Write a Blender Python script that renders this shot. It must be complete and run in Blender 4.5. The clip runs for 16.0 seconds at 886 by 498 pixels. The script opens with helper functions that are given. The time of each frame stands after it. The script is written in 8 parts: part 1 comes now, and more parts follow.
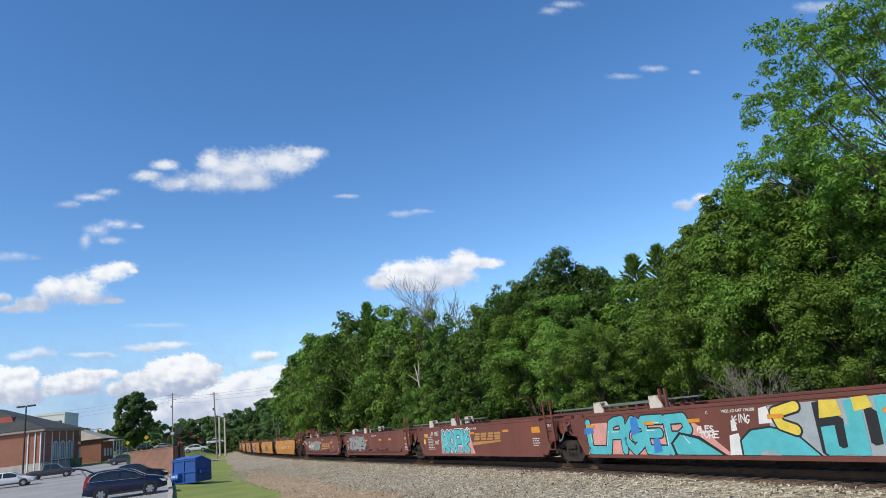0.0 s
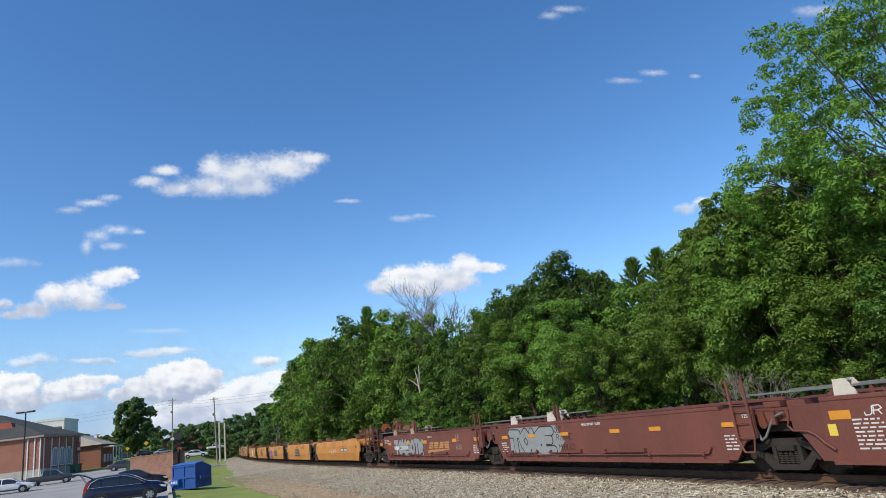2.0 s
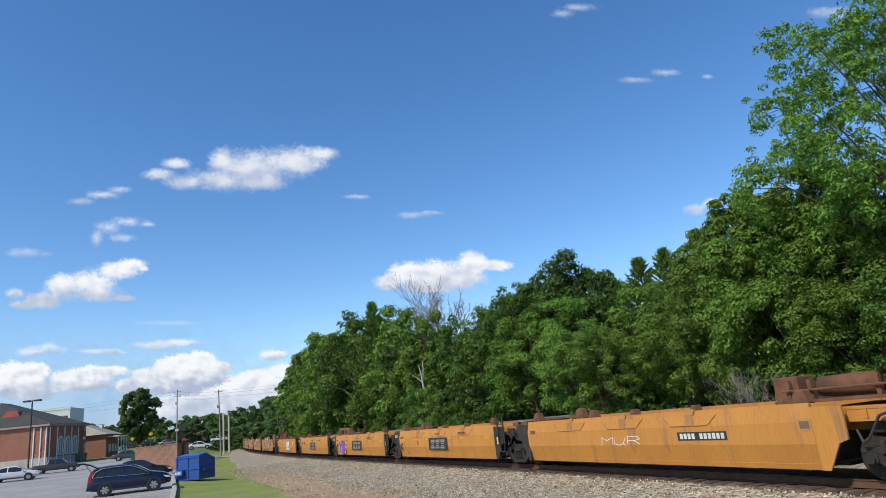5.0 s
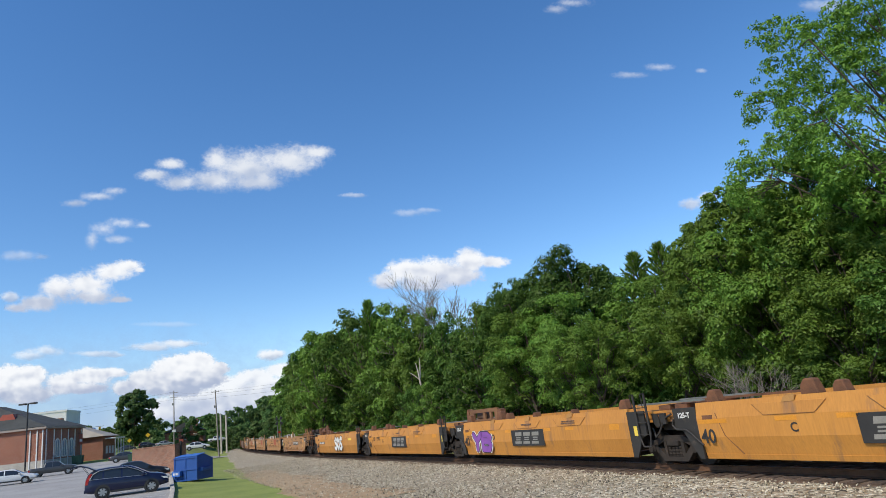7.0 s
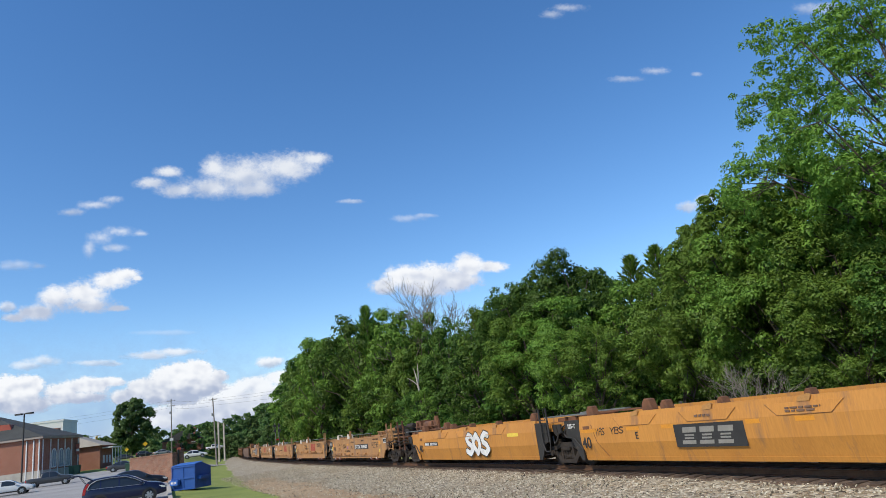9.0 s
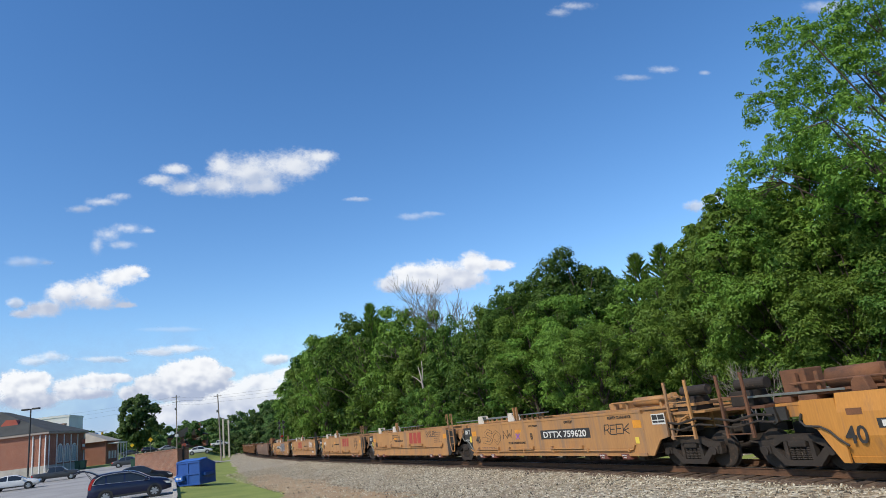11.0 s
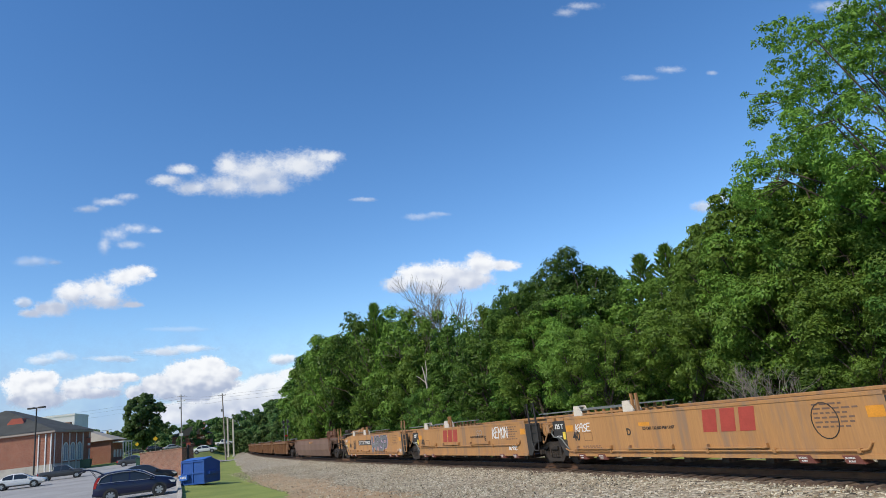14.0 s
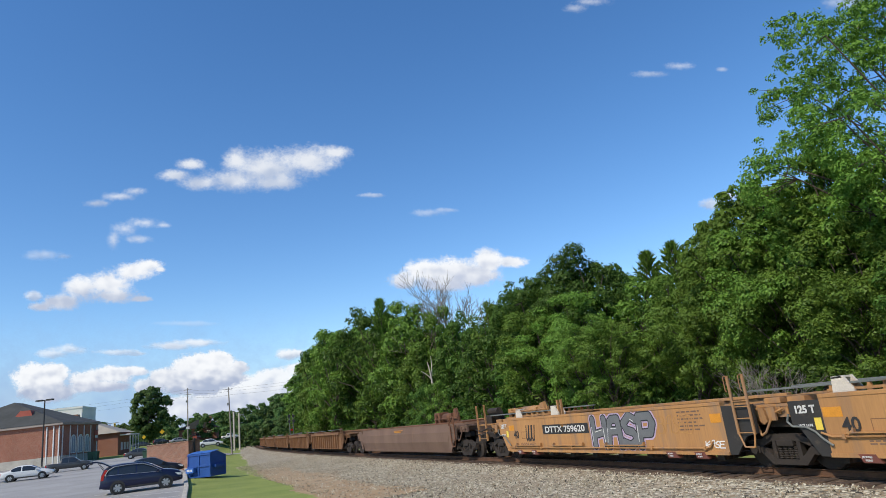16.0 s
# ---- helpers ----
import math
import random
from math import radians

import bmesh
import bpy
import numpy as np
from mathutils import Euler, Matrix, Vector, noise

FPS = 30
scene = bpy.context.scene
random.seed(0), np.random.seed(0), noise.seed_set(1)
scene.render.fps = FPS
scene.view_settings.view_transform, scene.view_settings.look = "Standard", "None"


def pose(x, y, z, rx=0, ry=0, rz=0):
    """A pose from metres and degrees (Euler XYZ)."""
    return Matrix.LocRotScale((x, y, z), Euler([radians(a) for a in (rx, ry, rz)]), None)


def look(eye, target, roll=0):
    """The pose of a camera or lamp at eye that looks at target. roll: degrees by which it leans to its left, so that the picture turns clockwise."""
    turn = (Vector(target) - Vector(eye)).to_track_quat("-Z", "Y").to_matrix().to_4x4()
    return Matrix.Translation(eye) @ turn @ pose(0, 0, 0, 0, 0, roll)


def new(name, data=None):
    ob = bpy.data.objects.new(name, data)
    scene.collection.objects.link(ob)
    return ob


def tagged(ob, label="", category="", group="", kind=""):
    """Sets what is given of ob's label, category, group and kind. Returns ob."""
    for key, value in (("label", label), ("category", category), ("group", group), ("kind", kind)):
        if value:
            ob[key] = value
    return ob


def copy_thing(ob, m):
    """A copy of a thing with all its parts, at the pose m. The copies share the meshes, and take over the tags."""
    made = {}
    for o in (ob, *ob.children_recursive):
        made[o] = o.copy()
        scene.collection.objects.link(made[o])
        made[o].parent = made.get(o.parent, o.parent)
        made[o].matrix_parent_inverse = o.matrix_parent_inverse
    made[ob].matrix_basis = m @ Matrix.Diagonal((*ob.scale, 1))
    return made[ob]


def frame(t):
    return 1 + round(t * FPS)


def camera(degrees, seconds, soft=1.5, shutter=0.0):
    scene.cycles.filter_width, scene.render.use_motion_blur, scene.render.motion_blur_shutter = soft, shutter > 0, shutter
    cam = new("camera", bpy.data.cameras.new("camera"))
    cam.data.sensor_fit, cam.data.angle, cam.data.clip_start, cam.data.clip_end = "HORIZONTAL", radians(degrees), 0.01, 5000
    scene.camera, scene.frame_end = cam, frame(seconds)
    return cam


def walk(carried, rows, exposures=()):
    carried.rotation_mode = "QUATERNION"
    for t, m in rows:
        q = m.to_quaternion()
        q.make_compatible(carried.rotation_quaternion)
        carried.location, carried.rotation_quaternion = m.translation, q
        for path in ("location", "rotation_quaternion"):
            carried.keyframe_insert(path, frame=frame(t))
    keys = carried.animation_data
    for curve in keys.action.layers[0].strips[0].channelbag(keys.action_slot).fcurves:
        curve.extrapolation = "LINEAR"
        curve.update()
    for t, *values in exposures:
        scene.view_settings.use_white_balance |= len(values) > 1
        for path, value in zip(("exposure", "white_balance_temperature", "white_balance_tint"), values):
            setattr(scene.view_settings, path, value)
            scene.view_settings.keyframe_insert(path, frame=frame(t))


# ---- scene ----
# ---------------------------------------------------------------- camera
EYE = 2.18
TURNS = [
    (0.0, 0.000, 14.923, -7.069), (0.5, -0.019, 15.044, -6.981), (1.0, -0.008, 15.244, -7.041), (1.5, -0.119, 15.319, -7.228),
    (2.0, -0.064, 15.306, -7.277), (2.5, 0.033, 15.124, -7.164), (3.0, 0.055, 15.088, -7.077), (3.5, 0.336, 15.242, -6.727),
    (4.0, 0.551, 15.318, -6.195), (6.5, 0.396, 14.591, -6.339), (7.0, 0.122, 14.734, -7.049), (7.5, -0.118, 14.986, -7.481),
    (8.0, -0.246, 15.097, -7.724), (8.5, -0.328, 15.156, -7.761), (9.0, -0.233, 15.152, -7.714), (11.5, 0.418, 15.026, -7.184),
    (12.0, 0.574, 15.149, -7.068), (12.5, 0.566, 15.174, -7.159), (13.0, 0.541, 15.247, -7.183), (13.5, 0.555, 15.134, -7.302),
    (14.0, 0.638, 15.071, -7.172), (14.5, 0.659, 14.998, -7.065), (15.0, 0.698, 14.880, -6.945), (15.5, 0.937, 14.753, -6.811),
    (16.0, 1.244, 14.748, -6.705)]
cam = camera(70.96, 16.0, soft=0.75)
walk(cam, [(t, pose(0, 0, EYE, 90 + up, 0, turn) @ pose(0, 0, 0, 0, 0, lean)) for t, turn, up, lean in TURNS])

# ---------------------------------------------------------------- sun and sky
SUN_AZ, SUN_EL = -136.0, 44.0   # degrees clockwise from the view axis, degrees above the horizon
world = bpy.data.worlds.new("world")
scene.world = world
world.use_nodes = True
wn = world.node_tree
sky = wn.nodes.new("ShaderNodeTexSky")
sky.sky_type, sky.sun_disc = "NISHITA", False
sky.sun_elevation, sky.sun_rotation = radians(SUN_EL), radians(SUN_AZ)
sky.air_density, sky.dust_density, sky.ozone_density = 1.0, 0.15, 2.4
rich = wn.nodes.new("ShaderNodeHueSaturation")
rich.inputs["Saturation"].default_value = 1.25
rich.inputs["Hue"].default_value = 0.504
wn.links.new(sky.outputs["Color"], rich.inputs["Color"])
wn.links.new(rich.outputs["Color"], wn.nodes["Background"].inputs["Color"])
wn.nodes["Background"].inputs["Strength"].default_value = 0.175
sun_data = bpy.data.lights.new("sun", "SUN")
sun_data.energy, sun_data.angle, sun_data.color = 4.1, radians(0.53), (1.0, 0.91, 0.76)
sun = new("sun", sun_data)
sun_way = Vector((math.sin(radians(SUN_AZ)) * math.cos(radians(SUN_EL)), math.cos(radians(SUN_AZ)) * math.cos(radians(SUN_EL)), math.sin(radians(SUN_EL))))
sun.matrix_world = look(sun_way * 300, (0, 0, 0))
scene.view_settings.exposure = 0.0


# ---------------------------------------------------------------- materials
def surface(name, a, b=None, scale=1.0, rough=0.7, metal=0.0, bump=0.2, fine=40.0, dirt=None, dirt_at=0.55, dirt_scale=0.8,
            stretch=(1, 1, 1), spread=0.0, coat=0.0, rough2=None):
    """Painted, mineral or metal surface: two colours mixed by coarse noise, fine grain, dirt patches and relief."""
    m = bpy.data.materials.new(name)
    m.use_nodes = True
    t = m.node_tree
    bs = t.nodes["Principled BSDF"]
    co = t.nodes.new("ShaderNodeTexCoord")
    mp = t.nodes.new("ShaderNodeMapping")
    mp.inputs["Scale"].default_value = stretch
    t.links.new(co.outputs["Object"], mp.inputs["Vector"])
    b = b or tuple(c * 0.75 for c in a)

    def noise_node(s, detail=5.0, rgh=0.6):
        n = t.nodes.new("ShaderNodeTexNoise")
        n.inputs["Scale"].default_value, n.inputs["Detail"].default_value, n.inputs["Roughness"].default_value = s, detail, rgh
        t.links.new(mp.outputs["Vector"], n.inputs["Vector"])
        return n

    def mix(fac, c1, c2, kind="MIX"):
        x = t.nodes.new("ShaderNodeMix")
        x.data_type, x.blend_type = "RGBA", kind
        for sock, v in ((x.inputs[0], fac), (x.inputs[6], c1), (x.inputs[7], c2)):
            if hasattr(v, "is_output"):
                t.links.new(v, sock)
            else:
                sock.default_value = (*v, 1) if isinstance(v, tuple) else v
        return x.outputs[2]

    def ramp(sock, lo, hi):
        r = t.nodes.new("ShaderNodeMapRange")
        r.inputs["From Min"].default_value, r.inputs["From Max"].default_value = lo, hi
        t.links.new(sock, r.inputs["Value"])
        return r.outputs["Result"]

    coarse, grain = noise_node(scale), noise_node(fine, 3.0)
    col = mix(ramp(coarse.outputs["Fac"], 0.35, 0.65), a, b)
    col = mix(ramp(grain.outputs["Fac"], 0.2, 0.8), col, mix(0.25, col, (0.0, 0.0, 0.0)), "MIX") if fine > 0 else col
    if dirt:
        d = noise_node(dirt_scale, 7.0, 0.7)
        col = mix(ramp(d.outputs["Fac"], dirt_at, dirt_at + 0.16), col, dirt)
    if spread:
        info = t.nodes.new("ShaderNodeObjectInfo")
        hs = t.nodes.new("ShaderNodeHueSaturation")
        t.links.new(col, hs.inputs["Color"])
        r = t.nodes.new("ShaderNodeMapRange")
        r.inputs["To Min"].default_value, r.inputs["To Max"].default_value = 1 - spread, 1 + spread
        t.links.new(info.outputs["Random"], r.inputs["Value"])
        t.links.new(r.outputs["Result"], hs.inputs["Value"])
        col = hs.outputs["Color"]
    t.links.new(col, bs.inputs["Base Color"])
    bs.inputs["Metallic"].default_value = metal
    rr = t.nodes.new("ShaderNodeMapRange")
    rr.inputs["To Min"].default_value, rr.inputs["To Max"].default_value = rough, rough2 if rough2 is not None else min(1.0, rough + 0.15)
    t.links.new(coarse.outputs["Fac"], rr.inputs["Value"])
    t.links.new(rr.outputs["Result"], bs.inputs["Roughness"])
    bs.inputs["Coat Weight"].default_value = coat
    bp = t.nodes.new("ShaderNodeBump")
    bp.inputs["Strength"].default_value, bp.inputs["Distance"].default_value = bump, 0.02
    t.links.new(grain.outputs["Fac"], bp.inputs["Height"])
    t.links.new(bp.outputs["Normal"], bs.inputs["Normal"])
    return m


def plain(name, c, rough=0.5, metal=0.0):
    return surface(name, c, tuple(v * 0.82 for v in c), 3.0, rough, metal, 0.05, 30.0)


def leaf_material(name, dark, light, yellow):
    m = bpy.data.materials.new(name)
    m.use_nodes = True
    t = m.node_tree
    t.nodes.remove(t.nodes["Principled BSDF"])
    geo = t.nodes.new("ShaderNodeNewGeometry")
    info = t.nodes.new("ShaderNodeObjectInfo")
    rp = t.nodes.new("ShaderNodeValToRGB")
    rp.color_ramp.elements[0].color, rp.color_ramp.elements[1].color = (*dark, 1), (*light, 1)
    e = rp.color_ramp.elements.new(0.93)
    e.color = (*yellow, 1)
    t.links.new(geo.outputs["Random Per Island"], rp.inputs["Fac"])
    hs = t.nodes.new("ShaderNodeHueSaturation")
    mr = t.nodes.new("ShaderNodeMapRange")
    mr.inputs["To Min"].default_value, mr.inputs["To Max"].default_value = 0.72, 1.25
    t.links.new(info.outputs["Random"], mr.inputs["Value"])
    t.links.new(mr.outputs["Result"], hs.inputs["Value"])
    mh = t.nodes.new("ShaderNodeMapRange")
    mh.inputs["To Min"].default_value, mh.inputs["To Max"].default_value = 0.498, 0.520
    t.links.new(info.outputs["Random"], mh.inputs["Value"])
    t.links.new(mh.outputs["Result"], hs.inputs["Hue"])
    t.links.new(rp.outputs["Color"], hs.inputs["Color"])
    df, tr, gl = t.nodes.new("ShaderNodeBsdfDiffuse"), t.nodes.new("ShaderNodeBsdfTranslucent"), t.nodes.new("ShaderNodeBsdfGlossy")
    gl.inputs["Roughness"].default_value = 0.45
    gl.inputs["Color"].default_value = (0.8, 0.85, 0.8, 1)
    for n in (df, tr):
        t.links.new(hs.outputs["Color"], n.inputs["Color"])
    m1, m2 = t.nodes.new("ShaderNodeMixShader"), t.nodes.new("ShaderNodeMixShader")
    m1.inputs[0].default_value, m2.inputs[0].default_value = 0.32, 0.012
    t.links.new(df.outputs[0], m1.inputs[1]), t.links.new(tr.outputs[0], m1.inputs[2])
    t.links.new(m1.outputs[0], m2.inputs[1]), t.links.new(gl.outputs[0], m2.inputs[2])
    t.links.new(m2.outputs[0], t.nodes["Material Output"].inputs["Surface"])
    return m


def gravel_material(name, stones, cell, per_island=False):
    """Broken stone: cells of different greys and tans, each with its own relief."""
    m = bpy.data.materials.new(name)
    m.use_nodes = True
    t = m.node_tree
    bs = t.nodes["Principled BSDF"]
    bs.inputs["Roughness"].default_value = 0.92
    rp = t.nodes.new("ShaderNodeValToRGB")
    while len(rp.color_ramp.elements) < len(stones):
        rp.color_ramp.elements.new(0.5)
    for k, (e, c) in enumerate(zip(rp.color_ramp.elements, stones)):
        e.position, e.color = k / (len(stones) - 1), (*c, 1)
    if per_island:
        geo = t.nodes.new("ShaderNodeNewGeometry")
        t.links.new(geo.outputs["Random Per Island"], rp.inputs["Fac"])
        t.links.new(rp.outputs["Color"], bs.inputs["Base Color"])
        return m
    co = t.nodes.new("ShaderNodeTexCoord")
    vo = t.nodes.new("ShaderNodeTexVoronoi")
    vo.inputs["Scale"].default_value = cell
    sep = t.nodes.new("ShaderNodeSeparateColor")
    t.links.new(co.outputs["Object"], vo.inputs["Vector"])
    t.links.new(vo.outputs["Color"], sep.inputs[0])
    t.links.new(sep.outputs[0], rp.inputs["Fac"])
    no = t.nodes.new("ShaderNodeTexNoise")
    no.inputs["Scale"].default_value, no.inputs["Detail"].default_value = 0.35, 6.0
    t.links.new(co.outputs["Object"], no.inputs["Vector"])
    mr = t.nodes.new("ShaderNodeMapRange")
    mr.inputs["From Min"].default_value, mr.inputs["From Max"].default_value, mr.inputs["To Max"].default_value = 0.45, 0.7, 0.5
    t.links.new(no.outputs["Fac"], mr.inputs["Value"])
    mx = t.nodes.new("ShaderNodeMix")
    mx.data_type = "RGBA"
    t.links.new(mr.outputs["Result"], mx.inputs[0])
    t.links.new(rp.outputs["Color"], mx.inputs[6])
    mx.inputs[7].default_value = (0.23, 0.17, 0.105, 1)
    t.links.new(mx.outputs[2], bs.inputs["Base Color"])
    bp = t.nodes.new("ShaderNodeBump")
    bp.invert = True
    bp.inputs["Strength"].default_value, bp.inputs["Distance"].default_value = 1.0, 0.06
    t.links.new(vo.outputs["Distance"], bp.inputs["Height"])
    t.links.new(bp.outputs["Normal"], bs.inputs["Normal"])
    return m


STONES = [(0.045, 0.038, 0.028), (0.23, 0.195, 0.132), (0.40, 0.355, 0.255), (0.245, 0.175, 0.100), (0.66, 0.60, 0.46), (0.30, 0.26, 0.185)]
M = {
    "grass": surface("grass", (0.275, 0.315, 0.065), (0.195, 0.245, 0.045), 0.35, 0.9, 0, 0.9, 22.0, (0.32, 0.29, 0.11), 0.60, 0.25),
    "asphalt": surface("asphalt", (0.385, 0.37, 0.35), (0.30, 0.29, 0.275), 0.25, 0.85, 0, 0.4, 60.0, (0.23, 0.23, 0.23), 0.60, 0.5),
    "gravel": gravel_material("gravel", STONES, 11.0),
    "dirt": surface("dirt", (0.44, 0.30, 0.165), (0.31, 0.20, 0.105), 0.8, 0.95, 0, 0.9, 14.0, (0.48, 0.38, 0.25), 0.52, 1.6),
    "litter": surface("litter", (0.085, 0.062, 0.036), (0.055, 0.045, 0.024), 0.9, 0.95, 0, 0.9, 12.0, (0.06, 0.085, 0.025), 0.55, 1.2),
    "bed": gravel_material("bed", [(0.07, 0.045, 0.028), (0.14, 0.088, 0.055), (0.10, 0.065, 0.042), (0.19, 0.135, 0.09)], 11.0),
    "stone": gravel_material("stone", STONES, 1.0, True),
    "tie": surface("tie", (0.105, 0.066, 0.042), (0.065, 0.042, 0.028), 4.0, 0.95, 0, 0.6, 30.0, None, 0.5, 1.0, (1, 6, 6)),
    "rail": surface("rail", (0.17, 0.085, 0.045), (0.11, 0.058, 0.034), 3.0, 0.75, 0.3, 0.3, 40.0),
    "railhead": surface("railhead", (0.42, 0.40, 0.38), (0.30, 0.28, 0.26), 3.0, 0.35, 0.9, 0.05, 40.0),
    "maroon": surface("maroon", (0.185, 0.056, 0.038), (0.140, 0.044, 0.030), 0.7, 0.55, 0, 0.08, 25.0, (0.12, 0.06, 0.045), 0.60, 1.1, (1, 1, 0.35), 0.06),
    "yellow": surface("yellow", (0.58, 0.255, 0.047), (0.50, 0.212, 0.038), 0.5, 0.5, 0, 0.06, 25.0, (0.25, 0.125, 0.055), 0.54, 2.4, (1, 1, 0.10), 0.05),
    "ochre": surface("ochre", (0.465, 0.235, 0.082), (0.39, 0.19, 0.066), 0.6, 0.55, 0, 0.08, 25.0, (0.25, 0.15, 0.085), 0.49, 2.4, (1, 1, 0.10), 0.06),
    "ochre_rust": surface("ochre_rust", (0.26, 0.125, 0.050), (0.18, 0.088, 0.040), 0.9, 0.7, 0, 0.1, 25.0, (0.15, 0.07, 0.035), 0.52, 1.6, (1, 1, 0.2)),
    "brown": surface("brown", (0.19, 0.115, 0.078), (0.145, 0.086, 0.06), 0.6, 0.7, 0, 0.1, 25.0, (0.20, 0.11, 0.065), 0.58, 1.0, (1, 1, 0.3)),
    "black": surface("black", (0.024, 0.021, 0.019), (0.036, 0.032, 0.028), 1.2, 0.6, 0, 0.1, 30.0, (0.09, 0.065, 0.045), 0.60, 2.0),
    "iron": surface("iron", (0.046, 0.034, 0.026), (0.028, 0.022, 0.018), 2.0, 0.75, 0.2, 0.3, 30.0, (0.13, 0.075, 0.045), 0.58, 3.0),
    "rust": surface("rust", (0.22, 0.095, 0.045), (0.13, 0.06, 0.035), 2.0, 0.85, 0.1, 0.4, 30.0, (0.09, 0.05, 0.03), 0.55, 4.0),
    "rusty_orange": surface("rusty_orange", (0.50, 0.12, 0.03), (0.32, 0.08, 0.03), 2.0, 0.7, 0, 0.2, 30.0),
    "galv": surface("galv", (0.24, 0.25, 0.23), (0.17, 0.18, 0.165), 2.0, 0.6, 0.4, 0.1, 30.0, (0.20, 0.13, 0.08), 0.62, 2.0),
    "worn_white": surface("worn_white", (0.70, 0.63, 0.53), (0.58, 0.51, 0.42), 2.5, 0.6, 0, 0.1, 30.0, (0.34, 0.15, 0.07), 0.56, 2.6),
    "bracket_tan": surface("bracket_tan", (0.46, 0.36, 0.27), (0.34, 0.22, 0.15), 2.5, 0.7, 0, 0.2, 30.0, (0.22, 0.10, 0.06), 0.52, 3.0),
    "white": plain("white", (0.80, 0.79, 0.76), 0.6),
    "mark_white": plain("mark_white", (0.72, 0.70, 0.66), 0.6),
    "mark_black": plain("mark_black", (0.03, 0.028, 0.027), 0.6),
    "mark_red": plain("mark_red", (0.40, 0.055, 0.035), 0.55),
    "mark_gold": plain("mark_gold", (0.50, 0.25, 0.075), 0.55),
    "reflector": plain("reflector", (0.74, 0.30, 0.025), 0.4),
    "lemon": plain("lemon", (0.85, 0.62, 0.08), 0.5),
    "plate_grey": plain("plate_grey", (0.27, 0.255, 0.225), 0.5),
    "spray_cyan": plain("spray_cyan", (0.10, 0.50, 0.55), 0.5),
    "spray_blue": plain("spray_blue", (0.05, 0.22, 0.58), 0.5),
    "spray_silver": plain("spray_silver", (0.30, 0.31, 0.31), 0.4),
    "spray_pink": plain("spray_pink", (0.72, 0.34, 0.29), 0.5),
    "spray_yellow": plain("spray_yellow", (0.80, 0.60, 0.08), 0.5),
    "spray_purple": plain("spray_purple", (0.27, 0.09, 0.40), 0.5),
    "spray_white": plain("spray_white", (0.78, 0.77, 0.75), 0.5),
    "spray_grey": plain("spray_grey", (0.16, 0.165, 0.17), 0.4),
    "spray_mauve": plain("spray_mauve", (0.42, 0.33, 0.36), 0.5),
    "spray_haze": plain("spray_haze", (0.38, 0.42, 0.44), 0.5),
    "spray_violet": plain("spray_violet", (0.52, 0.40, 0.55), 0.5),
    "spray_black": plain("spray_black", (0.02, 0.02, 0.022), 0.5),
    "bark": surface("bark", (0.11, 0.085, 0.062), (0.07, 0.055, 0.042), 6.0, 0.95, 0, 0.8, 30.0, None, 0.5, 1.0, (4, 4, 1)),
    "bare_wood": surface("bare_wood", (0.26, 0.225, 0.19), (0.18, 0.155, 0.13), 6.0, 0.9, 0, 0.5, 30.0, None, 0.5, 1.0, (4, 4, 1)),
    "pale_wood": surface("pale_wood", (0.52, 0.46, 0.39), (0.40, 0.35, 0.29), 6.0, 0.9, 0, 0.5, 30.0, None, 0.5, 1.0, (4, 4, 1)),
    "leaf": leaf_material("leaf", (0.044, 0.086, 0.015), (0.084, 0.150, 0.026), (0.125, 0.198, 0.036)),
    "leaf_light": leaf_material("leaf_light", (0.104, 0.182, 0.027), (0.150, 0.246, 0.038), (0.190, 0.290, 0.050)),
    "leaf_dark": leaf_material("leaf_dark", (0.042, 0.088, 0.017), (0.080, 0.146, 0.026), (0.115, 0.19, 0.034)),
    # far leaves: distance haze put into the colour, paler and bluer
    "leaf_hazy": leaf_material("leaf_hazy", (0.060, 0.110, 0.034), (0.10, 0.165, 0.050), (0.135, 0.205, 0.06)),
}


# ---------------------------------------------------------------- mesh helpers
def part(name, bm, material, parent=None, label="", smooth=False):
    """Link a bmesh (or a ready mesh) as one object, under its thing."""
    if isinstance(bm, bpy.types.Mesh):
        me = bm
    else:
        me = bpy.data.meshes.new(name)
        bm.to_mesh(me)
        bm.free()
        if smooth:
            me.shade_smooth()
    if not me.materials:
        me.materials.append(material)
    ob = new(name, me)
    if parent:
        ob.parent = parent
    if label:
        ob["label"] = label
    return ob


def thing(name, label, category, group="", kind="", at=None):
    ob = new(name)
    ob.empty_display_size = 0.2
    if at is not None:
        ob.matrix_basis = at
    return tagged(ob, label, category, group, kind)


def box(bm, x0, x1, y0, y1, z0, z1, bevel=0.0):
    vs = [bm.verts.new(p) for p in ((x0, y0, z0), (x1, y0, z0), (x1, y1, z0), (x0, y1, z0), (x0, y0, z1), (x1, y0, z1), (x1, y1, z1), (x0, y1, z1))]
    fs = [bm.faces.new([vs[i] for i in f]) for f in ((0, 3, 2, 1), (4, 5, 6, 7), (0, 1, 5, 4), (1, 2, 6, 5), (2, 3, 7, 6), (3, 0, 4, 7))]
    if bevel:
        es = list({e for f in fs for e in f.edges})
        bmesh.ops.bevel(bm, geom=es, offset=bevel, segments=2, affect="EDGES", profile=0.6)
    return bm


